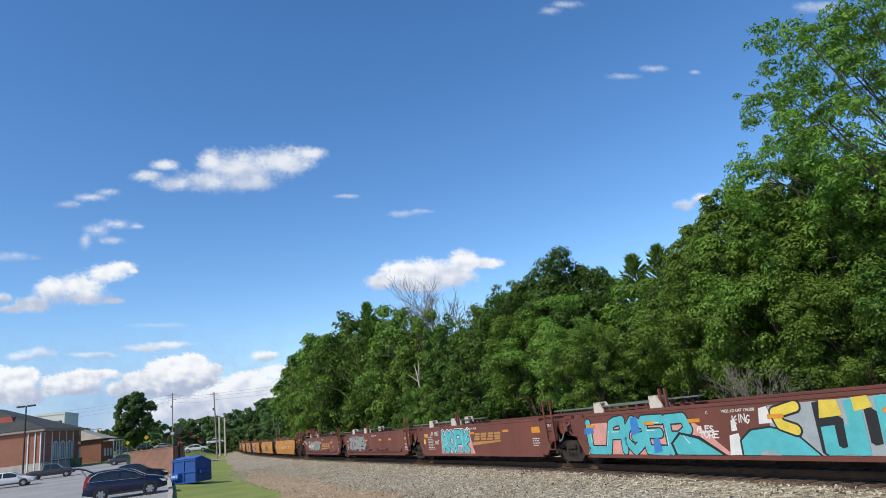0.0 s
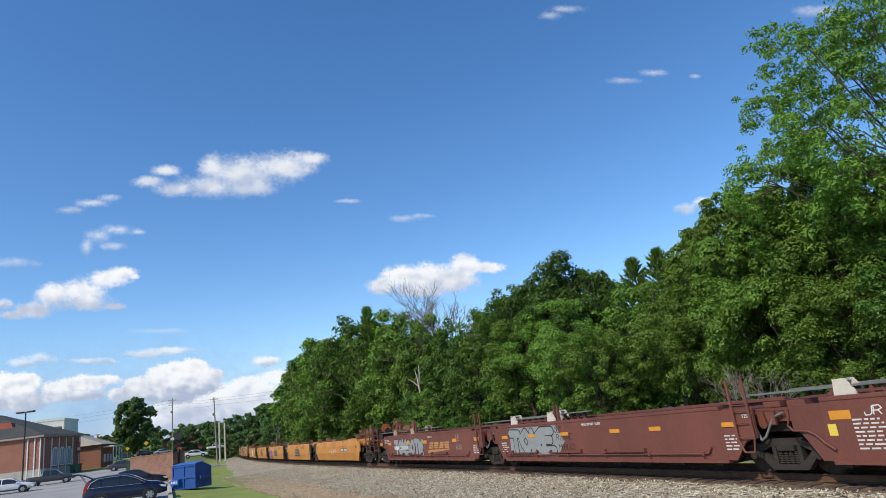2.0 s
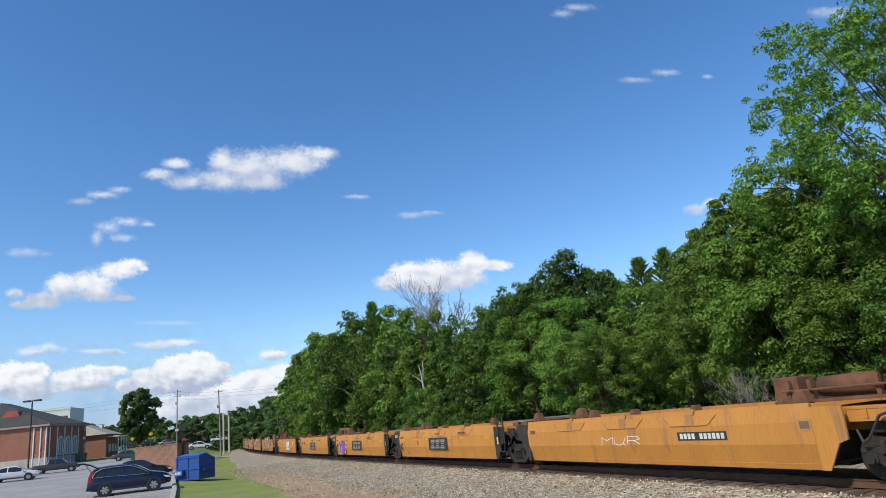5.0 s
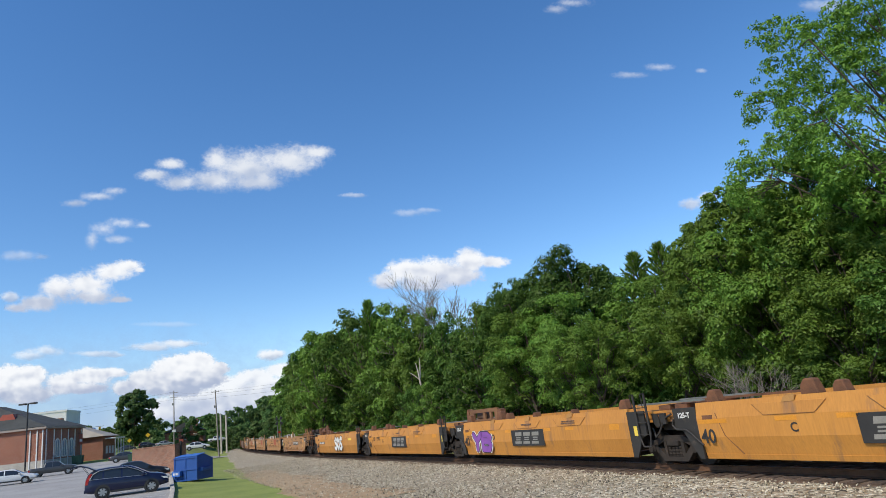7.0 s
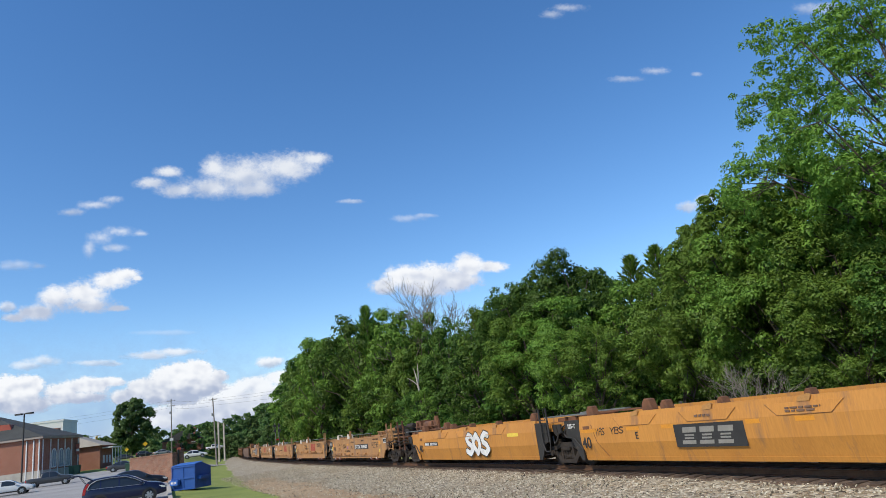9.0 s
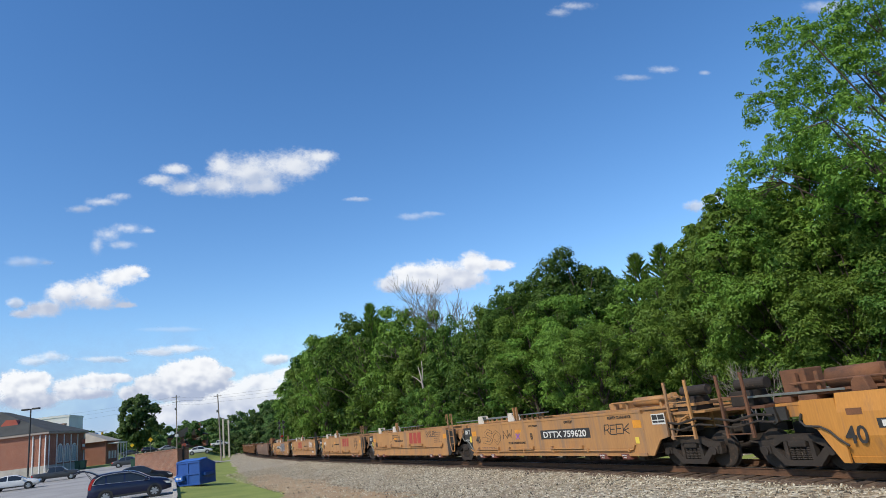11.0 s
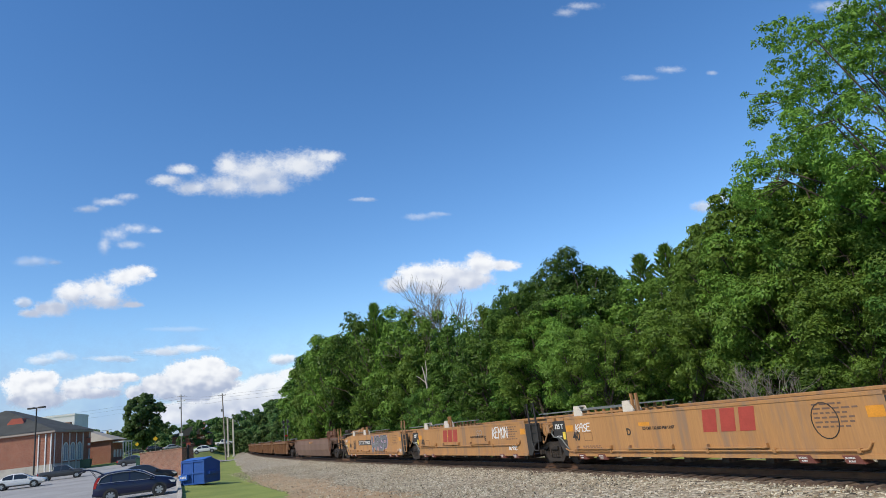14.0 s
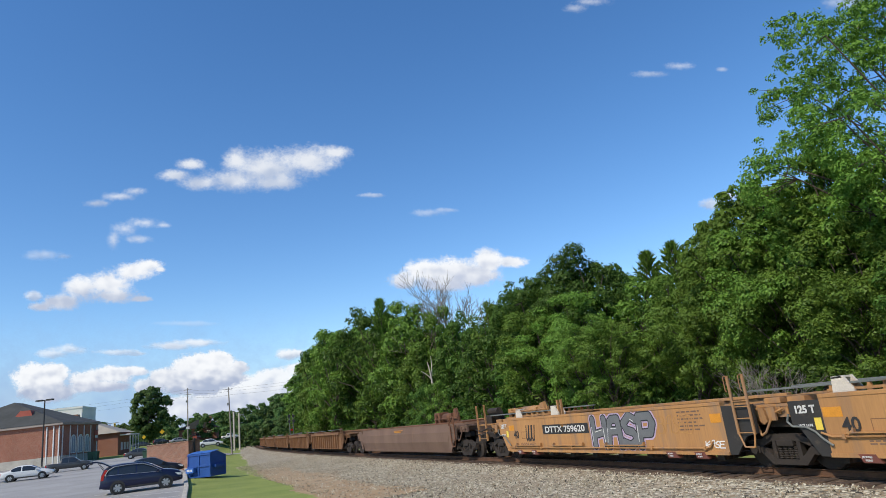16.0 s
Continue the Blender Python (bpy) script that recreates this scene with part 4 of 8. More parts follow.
def equipment(u, x, coat="rust", low=0.0):
    """Brake reservoir, valve stand and hand brake on the end of a car."""
    bm = bmesh.new()
    r = 0.24 - low * 0.25
    rod(bm, (x - 0.8, -0.55, 1.70 + r), (x + 0.5, -0.55, 1.70 + r), r, n=18)
    rod(bm, (x - 0.86, -0.55, 1.70 + r), (x - 0.8, -0.55, 1.70 + r), r * 0.5, r, n=18)
    part("air_reservoir", bm, M[coat], u, "brake air reservoir", True)
    bm = bmesh.new()
    box(bm, x - 1.9, x + 2.2, -0.95, 0.95, 1.60, 1.68)
    for dx in (-1.5, -0.9, 0.7, 1.6):
        box(bm, x + dx - 0.05, x + dx + 0.05, -0.9, -0.8, 1.62, 2.15 - low * 0.7)
    box(bm, x - 2.0, x - 1.3, -0.75, -0.1, 1.66, 2.25 - low, 0.03)
    plate(bm, [(x + 0.9, 1.66), (x + 1.0, 2.35 - low), (x + 1.25, 2.40 - low), (x + 1.5, 1.66)], -0.85, -0.70)
    bmesh.ops.recalc_face_normals(bm, faces=bm.faces)
    pipe(bm, [(x - 1.6, -0.95, 1.9), (x + 1.6, -0.95, 1.9)], 0.03)
    part("brake_stand", bm, M[coat], u, "rusty brake valve stand" if coat == "rust" else "ochre brake valve stand")


def brake_wheel(u, x, z, paint):
    bm = bmesh.new()
    n, r = 20, 0.27
    rim = [(x + r * math.cos(k * math.tau / n), -0.98, z + r * math.sin(k * math.tau / n)) for k in range(n + 1)]
    pipe(bm, rim, 0.018, 6)
    for k in range(0, n, 5):
        rod(bm, (x, -0.96, z), rim[k], 0.012, n=5)
    rod(bm, (x, -1.0, z), (x, -0.82, z), 0.05, n=10)
    part("brake_wheel", bm, paint, u)
    bm = bmesh.new()
    box(bm, x - 0.14, x + 0.30, -0.84, -0.50, 1.62, z + 0.22, 0.04)
    part("brake_housing", bm, paint, u)


def end_posts(u, x, paint, wheel=False):
    """End-of-car platform with two tall posts, grab irons, valve gear and the hand brake."""
    for dx in (-0.55, 0.30):
        bm = bmesh.new()
        plate(bm, [(x + dx - 0.04, 0.7), (x + dx + 0.04, 0.7), (x + dx + 0.03, 2.36), (x + dx - 0.03, 2.36)], Y + 0.05, Y + 0.12)
        pipe(bm, [(x + dx + 0.08, Y + 0.02, 1.80), (x + dx + 0.10, Y, 1.84), (x + dx + 0.10, Y, 2.28), (x + dx + 0.02, Y + 0.04, 2.34)], 0.014)
        bmesh.ops.recalc_face_normals(bm, faces=bm.faces)
        part("post", bm, paint, u)
    for z in (0.80, 1.15, 1.75):
        bm = bmesh.new()
        pipe(bm, [(x - 0.55, Y + 0.06, z), (x + 0.30, Y + 0.06, z)], 0.016)
        part("grab_iron", bm, paint, u)
    bm = bmesh.new()
    box(bm, x - 0.7, x + 0.7, -1.2, 1.2, 1.40, 1.46)
    part("platform", bm, paint, u)
    bm = bmesh.new()
    box(bm, x - 0.62, x + 0.15, -0.9, -0.35, 1.462, 1.86, 0.03)
    plate(bm, [(x - 0.75, 1.465), (x - 0.55, 2.02), (x - 0.20, 2.06), (x + 0.05, 1.465)], -0.30, -0.10)
    bmesh.ops.recalc_face_normals(bm, faces=bm.faces)
    part("valve_gear", bm, M["iron"], u)
    bm = bmesh.new()
    rod(bm, (x - 0.55, -0.62, 2.02), (x + 0.45, -0.62, 2.02), 0.15, n=16)
    part("air_tank", bm, M["iron"], u)
    for z, r in ((1.22, 0.035), (1.05, 0.028)):
        bm = bmesh.new()
        pipe(bm, [(x - 0.9, Y + 0.10, z), (x - 0.2, Y + 0.04, z - 0.08), (x + 0.5, Y + 0.08, z + 0.05), (x + 0.95, Y + 0.15, z)], r, 6)
        part("brake_hose", bm, M["iron"], u)
    if wheel:
        bm = bmesh.new()
        rod(bm, (x + 0.1, -0.62, 2.15), (x + 0.22, -0.62, 2.15), 0.30, n=22)
        rod(bm, (x + 0.22, -0.62, 2.15), (x + 0.30, -0.62, 2.15), 0.12, n=14)
        part("hand_brake", bm, M["rusty_orange"], u, "orange hand brake housing")


def coupler(u, x, sx):
    bm = bmesh.new()
    box(bm, min(x, x + sx * 1.1), max(x, x + sx * 1.1), -0.10, 0.10, 0.74, 0.96, 0.03)
    box(bm, x + sx * 1.1 - 0.18, x + sx * 1.1 + 0.18, -0.22, 0.18, 0.68, 1.02, 0.05)
    pipe(bm, [(x + sx * 0.2, -0.35, 0.75), (x + sx * 0.6, -0.4, 0.45), (x + sx * 1.1, -0.38, 0.5)], 0.03)
    part("coupler", bm, M["iron"], u)


def build_train():
    maroon = "maroon steel container well car unit covered in graffiti, empty"
    # maroon five-unit car
    u, a, X = unit("A", 10.3, 25.1, "maroon steel container well car unit, empty")
    u, a, X = unit("A", -4.6, 10.3, "maroon well car unit with large cyan and yellow graffiti")
    patch(u, "graffiti_ground", [(X(-3.2), 0.30), (X(3.1), 0.30), (X(1.9), 1.22), (X(1.4), 1.34), (X(-3.0), 1.30)], "spray_pink", 0.0035)
    spray_piece(u, X(-3.1), X(1.75), 0.29, 1.48, "LAGER", "spray_cyan", glow=None, fat=0.27, seed=11)
    for x0, x1, z0, z1 in ((-0.75, -0.35, 0.9, 1.45), (0.15, 0.5, 0.34, 0.8), (-3.25, -2.7, 0.95, 1.2)):
        patch(u, "graffiti_blue", [(X(x0), z0), (X(x1), z0 + 0.06), (X(x1) - 0.06, z1), (X(x0) + 0.05, z1 - 0.05)], "spray_blue", 0.022)
    patch(u, "graffiti_tail", [(X(1.1), 0.31), (X(2.75), 0.31), (X(2.0), 0.72), (X(1.35), 0.86), (X(1.0), 0.62)], "spray_cyan", 0.0135)
    patch(u, "graffiti_tail_edge", [(X(1.0), 0.30), (X(2.9), 0.30), (X(2.05), 0.80), (X(1.3), 0.93), (X(0.9), 0.62)], "spray_black", 0.0128)
    for x0, z0, w, h in ((3.0, 0.30, 0.5, 0.55), (3.2, 0.9, 0.2, 0.3), (4.1, 1.05, 0.4, 0.42)):
        patch(u, "graffiti_white", [(X(x0), z0), (X(x0 + w), z0 + 0.02), (X(x0 + w * 0.8), z0 + h), (X(x0 + w * 0.2), z0 + h * 0.9)], "spray_white", 0.006)
    # the second piece runs on to the unit's end: a wide S, an arch, and straight letters behind grey haze
    patch(u, "graffiti_ground", [(X(4.35), 0.31), (X(8.9), 0.31), (X(8.9), 1.55), (X(4.45), 1.48)], "spray_haze", 0.005)
    arch = lambda x0, x1, z0, z1, lift, mat: patch(u, "graffiti", [(X(x0), z0), (X(x0 + 0.02), z0 + (z1 - z0) * 0.55), (X(x0 + (x1 - x0) * 0.18), z0 + (z1 - z0) * 0.92), (X(x0 + (x1 - x0) * 0.45), z1), (X(x0 + (x1 - x0) * 0.75), z0 + (z1 - z0) * 0.78), (X(x1), z0)], mat, lift)
    arch(3.38, 5.62, 0.30, 1.00, 0.010, "spray_black")
    arch(3.44, 5.55, 0.31, 0.95, 0.011, "spray_cyan")
    arch(3.95, 4.55, 0.305, 0.42, 0.012, "spray_haze")
    for mat, lift, fat, zz in (("spray_black", 0.013, 0.34, 0), ("spray_yellow", 0.015, 0.24, 0)):
        stroke_plates(u, "graffiti", [(X(5.2), 1.42), (X(4.62), 1.30), (X(4.72), 1.02), (X(5.1), 0.88)], fat, mat, lift)
    for x0, x1, z0, z1, mat, lift in ((5.62, 6.05, 0.31, 1.52, "spray_black", 0.0140), (5.70, 6.40, 0.31, 0.98, "spray_cyan", 0.0150), (6.05, 6.25, 0.46, 1.18, "spray_black", 0.0160), (6.38, 6.72, 0.30, 1.52, "spray_cyan", 0.0165),
                                      (6.78, 7.02, 0.52, 1.30, "spray_black", 0.0170), (7.05, 7.35, 0.40, 1.54, "spray_cyan", 0.0172), (7.45, 7.75, 0.60, 1.50, "spray_black", 0.0174), (7.80, 8.25, 0.31, 1.40, "spray_cyan", 0.0176)):
        patch(u, "graffiti", [(X(x0), z0 + 0.06), (X(x0) + 0.08, z0), (X(x1), z0 + 0.03), (X(x1) + 0.05, z1 - 0.1), (X(x1) - 0.08, z1), (X(x0) + 0.03, z1 - 0.05)], mat, lift)
    for k, pts in enumerate(([(5.75, 1.12), (6.3, 1.16), (6.25, 1.5), (5.85, 1.52)], [(6.6, 1.22), (7.0, 1.30), (6.95, 1.54), (6.6, 1.52)], [(7.6, 1.1), (8.0, 1.2), (8.1, 1.55), (7.7, 1.52)])):
        patch(u, "graffiti_yellow", [(X(p), z) for p, z in pts], "spray_yellow", 0.019)
    tag(u, "KING", X(3.3), X(3.85), 1.10, 1.30, "spray_white", 0.03)
    tag(u, "ALES", X(2.0), X(2.6), 0.92, 1.06, "spray_white", 0.035)
    tag(u, "TORE", X(2.05), X(2.75), 0.74, 0.90, "spray_white", 0.035)
    mark(u, "WELL LD LMT 124,500", 0.11, X(3.0), 1.38, "mark_white")
    mark(u, "C", 0.11, X(2.45), 1.37, "mark_white")
    for s in (-3.05, -0.1, 1.75, 4.4, 7.2):
        rect(u, "reflector", X(s), X(s) + 0.45, 1.17, 1.27, "reflector", 0.024)
    u, a, X = unit("A", -19.5, -4.6, "maroon well car unit with cyan graffiti and gold company mark")
    patch(u, "graffiti_ground", [(X(-15.75), 0.30), (X(-12.2), 0.30), (X(-12.05), 0.75), (X(-12.4), 1.1), (X(-12.7), 1.45), (X(-15.6), 1.42)], "spray_mauve", 0.004)
    spray_piece(u, X(-15.5), X(-12.45), 0.34, 1.46, "KOPK", "spray_cyan", glow="spray_white", fat=0.25, seed=21)
    tag(u, "FREE", X(-16.45), X(-16.0), 1.22, 1.40, "spray_white", 0.022)
    tag(u, "FREE", X(-16.45), X(-16.0), 0.78, 0.94, "spray_white", 0.022)
    tag(u, "JR", X(-17.1), X(-16.7), 1.2, 1.38, "spray_white", 0.022)
    patch(u, "graffiti_pale", [(X(-12.6), 0.30), (X(-11.9), 0.30), (X(-12.3), 0.9), (X(-12.7), 0.8)], "spray_pink", 0.006)
    slab_logo(u, X(-11.9), X(-9.3), 0.90, 1.22)
    rect(u, "reflector", X(-12.3), X(-11.8), 1.18, 1.27, "reflector")
    rect(u, "reflector", X(-9.1), X(-8.6), 1.20, 1.29, "reflector")
    rect(u, "reflector", X(-6.75), X(-6.15), 1.10, 1.33, "reflector")
    rect(u, "reflector", X(-17.9), X(-17.4), 1.14, 1.33, "reflector")
    rect(u, "sticker", X(-18.0), X(-17.8), 0.80, 1.05, "lemon")
    lines_of_text(u, X(-17.4), X(-16.5), 1.10, 8, 0.085, "mark_white", seed=2)
    lines_of_text(u, X(-6.75), X(-6.2), 0.86, 4, 0.085, "mark_white", seed=3)
    mark(u, "WELL LD LMT 124,200", 0.11, X(-12.6), 1.40, "mark_white")
    mark(u, "125-T", 0.13, X(-5.6), 1.30, "mark_white")
    u, a, X = unit("A", -34.4, -19.5, "maroon well car unit with grey outlined graffiti")
    patch(u, "graffiti_ground", [(X(-32.45), 0.40), (X(-29.0), 0.36), (X(-28.4), 0.9), (X(-28.9), 1.5), (X(-32.4), 1.5)], "spray_silver", 0.005)
    spray_piece(u, X(-32.4), X(-29.1), 0.42, 1.46, "TOKE", "spray_silver", fat=0.30, seed=31, glint=False)
    for k, (w, x, z) in enumerate((("OLE", -29.0, 1.22), ("RIO", -28.9, 0.96), ("OTR", -29.9, 0.78), ("OSE", -28.4, 0.98), ("LUT", -28.3, 0.60), ("MOB", -28.8, 0.60))):
        tag(u, w, X(x), X(x) + 0.5, z, z + 0.2, "spray_black", 0.022)
    mark(u, "WELL LD LMT 124,300", 0.11, X(-27.2), 1.40, "mark_white")
    for s in (-33.1, -30.9, -28.6, -25.7, -23.8, -21.0):
        rect(u, "reflector", X(s), X(s) + 0.5, 1.10, 1.22, "reflector", 0.018)
    lines_of_text(u, X(-33.2), X(-32.6), 0.9, 5, 0.085, "mark_white", seed=5)
    lines_of_text(u, X(-21.0), X(-20.5), 0.86, 5, 0.085, "mark_white", seed=6)
    mark(u, "125-T", 0.13, X(-20.3), 1.30, "mark_white")
    u, a, X = unit("A", -49.2, -34.4, "maroon end unit of well car with grey graffiti and brake gear", True)
    spray_piece(u, X(-46.6), X(-42.15), 0.42, 1.38, "TOKSOTK", "spray_silver", fat=0.27, seed=41, glint=False)
    stencil(u, "239083", X(-46.65), X(-44.35), 0.80, 1.00, "mark_white")
    slab_logo(u, X(-41.3), X(-38.6), 0.80, 1.12)
    for s in (-49.3, -47.7, -44.6, -42.0, -38.2, -35.8):
        rect(u, "reflector", X(s), X(s) + 0.5, 1.08, 1.24, "reflector", 0.021)
    tag(u, "THE", X(-37.9), X(-37.4), 1.12, 1.40, "spray_silver", 0.018)
    tag(u, "RUN", X(-37.85), X(-37.2), 0.70, 0.94, "spray_silver", 0.018)
    mark(u, "WELL LD LMT", 0.11, X(-41.4), 1.38, "mark_white")
    lines_of_text(u, X(-48.4), X(-47.5), 1.36, 3, 0.075, "mark_white", seed=7)
    lines_of_text(u, X(-36.0), X(-35.3), 0.86, 5, 0.085, "mark_white", seed=8)
    equipment(u, X(-45.85))
    brake_wheel(u, X(-47.65), 2.28, M["maroon"])
    end_posts(u, X(-50.3), M["maroon"], True)
    coupler(u, X(-49.9), -1)
    # smooth yellow five-unit car
    u, a, X = unit("B", -68.85, -53.2, "smooth yellow end unit of container well car, rusty top", bare="front")
    rect(u, "number_plate", X(-59.0), X(-57.2), 0.82, 1.05, "mark_black")
    number_bars(u, X(-58.9), X(-57.25), 0.86, 1.01, "mark_white")
    tag(u, "MUR", X(-62.6), X(-60.6), 0.72, 0.96, "spray_white", 0.022)
    rect(u, "sign", X(-55.05), X(-54.7), 0.98, 1.28, "mark_gold")
    rect(u, "sign_bars", X(-55.0), X(-54.75), 1.05, 1.22, "brown", 0.009)
    equipment(u, X(-54.0))
    end_posts(u, X(-52.0), M["rust"])
    coupler(u, X(-52.0), 1)
    body = "smooth yellow steel container well car unit, weathered, empty"
    for rear, front, letter, plate_at in ((-83.95, -68.85, "C", -77.9), (-99.04, -83.95, "D", -92.95), (-114.05, -99.04, "E", -107.95)):
        u, a, X = unit("B", rear, front, body if letter != "D" else "smooth yellow well car unit with purple graffiti")
        rect(u, "company_plate", X(plate_at), X(plate_at) + 2.5, 0.52, 1.15, "mark_black")
        bar_logo(u, X(plate_at) + 0.25, X(plate_at) + 2.2, 0.60, 1.06, "plate_grey", 0.010)
        mark(u, letter, 0.30, -a + 4.38, 0.80, "mark_black", 0.005)
        mark(u, "40", 0.52, -a + 1.52, 0.55, "mark_black", 0.008)
        mark(u, "125-T", 0.20, -a + 0.75, 1.25, "mark_white", 0.008)
        for x0, x1 in ((1.5, 2.5), (4.0, 4.6), (5.6, 6.1), (8.68, 9.1), (10.1, 10.6)):
            rect(u, "reflector", -a + x0, -a + x1, 1.06, 1.17, "reflector")
        rect(u, "reflector", a - 2.45, a - 1.95, 1.00, 1.18, "reflector")
        rect(u, "sticker", a - 1.25, a - 1.05, 0.78, 1.08, "lemon")
        lines_of_text(u, -a + 9.9, -a + 10.9, 1.35, 2, 0.07, "brown", 0.04, seed=int(-rear), slope=True)
        lines_of_text(u, -a + 7.0, -a + 7.8, 1.32, 1, 0.07, "brown", 0.06, seed=int(-rear) + 1, slope=True)
        bm = bmesh.new()
        pipe(bm, [(-a + 2.15, Y + 0.010, 1.32), (-a + 2.35, Y - 0.004, 0.75), (-a + 2.75, Y + 0.11, 0.26)], 0.012, 5)
        part("weld_seam", bm, M["rust"], u)
        if letter == "D":
            spray_piece(u, X(-96.65), X(-94.85), 0.26, 1.16, "YB", "spray_purple", glow="spray_white", fat=0.26, seed=6, glint=False)
            tag(u, "JAGS", X(-97.35), X(-96.75), 0.80, 0.98, "spray_black", 0.02)
            x0, x1 = X(-97.25), X(-94.45)
            for nm, xa, xb, za, zb in (("rack_beam", x0, x1, 2.00, 2.17), ("rack_beam", x0 + 0.46, x1 - 0.32, 1.62, 1.70), ("rack_upright", x0, x0 + 0.45, 1.6, 1.998), ("rack_upright", x0 + 1.35, x0 + 1.58, 1.702, 1.998),
                                       ("rack_upright", x0 + 2.02, x0 + 2.2, 1.702, 1.998), ("rack_upright", x1 - 0.3, x1, 1.6, 1.998)):
                bm = bmesh.new()
                box(bm, xa, xb, -1.12, -1.02, za, zb, 0.012)
                part(nm, bm, M["ochre_rust"], u, "rusty yellow rack plate")
            for xa, xb, top in ((x0 - 0.28, x0 - 0.005, 2.22), (x1 + 0.01, x1 + 0.42, 2.10)):
                bm = bmesh.new()
                plate(bm, [(xa, 1.6), (xa + 0.05, top - 0.12), (xa + 0.14, top), (xb - 0.02, top - 0.03), (xb, 1.6)], -1.16, -0.90)
                bmesh.ops.recalc_face_normals(bm, faces=bm.faces)
                part("rack_post", bm, M["rust"], u, "rusty rack end post")
            bm = bmesh.new()
            rod(bm, (x0 + 0.4, -0.80, 1.86), (x0 + 1.5, -0.80, 1.86), 0.16, n=16)
            part("air_tank", bm, M["brown"], u)
        if letter == "E":
            tag(u, "YAS", X(-111.7), X(-111.2), 0.95, 1.18, "spray_black", 0.03)
            tag(u, "YBS", X(-110.9), X(-110.2), 0.98, 1.18, "spray_black", 0.03)
    u, a, X = unit("B", -129.3, -114.05, "smooth yellow end unit of well car with white graffiti", bare="rear")
    spray_piece(u, X(-121.9), X(-119.6), 0.30, 1.42, "SOS", "spray_white", shine="spray_silver", fat=0.26, seed=51)
    rect(u, "number_plate", X(-127.0), X(-125.2), 0.85, 1.05, "mark_black")
    number_bars(u, X(-126.9), X(-125.3), 0.88, 1.01, "mark_white")
    mark(u, "40", 0.52, -a + 1.52, 0.55, "mark_black", 0.008)
    rect(u, "reflector", X(-117.8), X(-116.9), 1.08, 1.22, "lemon")
    equipment(u, X(-127.6))
    end_posts(u, X(-130.6), M["rust"])
    coupler(u, X(-130.3), -1)
    # ochre five-unit car with ribbed fittings
    def common(u, a, X, seed, lettered=True):
        mark(u, "40", 0.44, -a + 1.88, 0.80, "mark_black", 0.008)
        mark(u, "125 T", 0.24, -a + 0.74, 1.24, "mark_white", 0.01)
        mark(u, "JACK HERE", 0.08, -a + 0.78, 0.93, "mark_white")
        rect(u, "sticker", -a + 1.22, -a + 1.40, 0.85, 1.12, "lemon")
        rect(u, "reflector", -a + 1.48, -a + 1.95, 1.12, 1.34, "reflector")
        rect(u, "reflector", a - 1.95, a - 1.56, 1.10, 1.34, "reflector")
        rect(u, "stencil_frame", -a + 2.55, -a + 3.05, 0.78, 1.06, "ochre_rust", 0.004)
        rect(u, "stencil_panel", -a + 2.57, -a + 3.03, 0.80, 1.04, "ochre", 0.0055)
        if lettered:
            lines_of_text(u, a - 3.2, a - 2.1, 1.42, 6, 0.10, "brown", 0.04, seed)
        lines_of_text(u, -a + 2.6, -a + 3.0, 0.99, 4, 0.055, "brown", 0.025, seed + 1)
        lines_of_text(u, -a + 2.4, -a + 3.9, 0.58, 2, 0.06, "brown", 0.03, seed + 2)
        rect(u, "reflector", -a + 5.6, -a + 6.1, 1.18, 1.29, "reflector")
    u, a, X = unit("C", -147.85, -132.8, "ochre yellow well car unit with black number plate and tags", bare="front")
    common(u, a, X, 61, False)
    rect(u, "number_plate", X(-140.25), X(-137.05), 0.86, 1.20, "mark_black")
    stencil(u, "DTTX 759620", X(-140.05), X(-137.25), 0.92, 1.14, "mark_white")
    mark(u, "B", 0.34, X(-141.05), 0.88, "mark_black", 0.006)
    mark(u, "LD LMT 122,600 PER UNIT", 0.125, X(-142.9), 0.72, "mark_black")
    mark(u, "DTTX 759620 B", 0.10, X(-141.1), 1.36, "mark_black")
    mark(u, "GWG52H", 0.13, X(-138.55), 1.40, "mark_black")
    mark(u, "REEFER CLEARANCE", 0.13, X(-135.95), 1.42, "mark_black")
    spray_piece(u, X(-145.1), X(-143.6), 0.72, 1.36, "SO", "ochre", fat=0.10, seed=62, glint=False)
    tag(u, "NW", X(-143.3), X(-142.5), 0.98, 1.30, "spray_black", 0.03)
    tag(u, "REEK", X(-136.25), X(-134.95), 0.94, 1.24, "spray_black", 0.03)
    tag(u, "X", X(-142.2), X(-141.9), 0.93, 1.12, "spray_purple", 0.06)
    rect(u, "placard_border", X(-133.85), X(-133.28), 1.17, 1.48, "mark_white", 0.005)
    for x0, x1 in ((-133.82, -133.60), (-133.57, -133.31)):
        for z0, z1 in ((1.31, 1.45), (1.22, 1.28)):
            rect(u, "placard", X(x0), X(x1), z0, z1, "mark_black", 0.008)
    rect(u, "sticker", X(-134.75), X(-134.58), 0.63, 0.82, "lemon", 0.008)
    end_posts(u, X(-132.6), M["ochre"])
    coupler(u, X(-132.6), 1)
    equipment(u, X(-134.6), "ochre", 0.35)
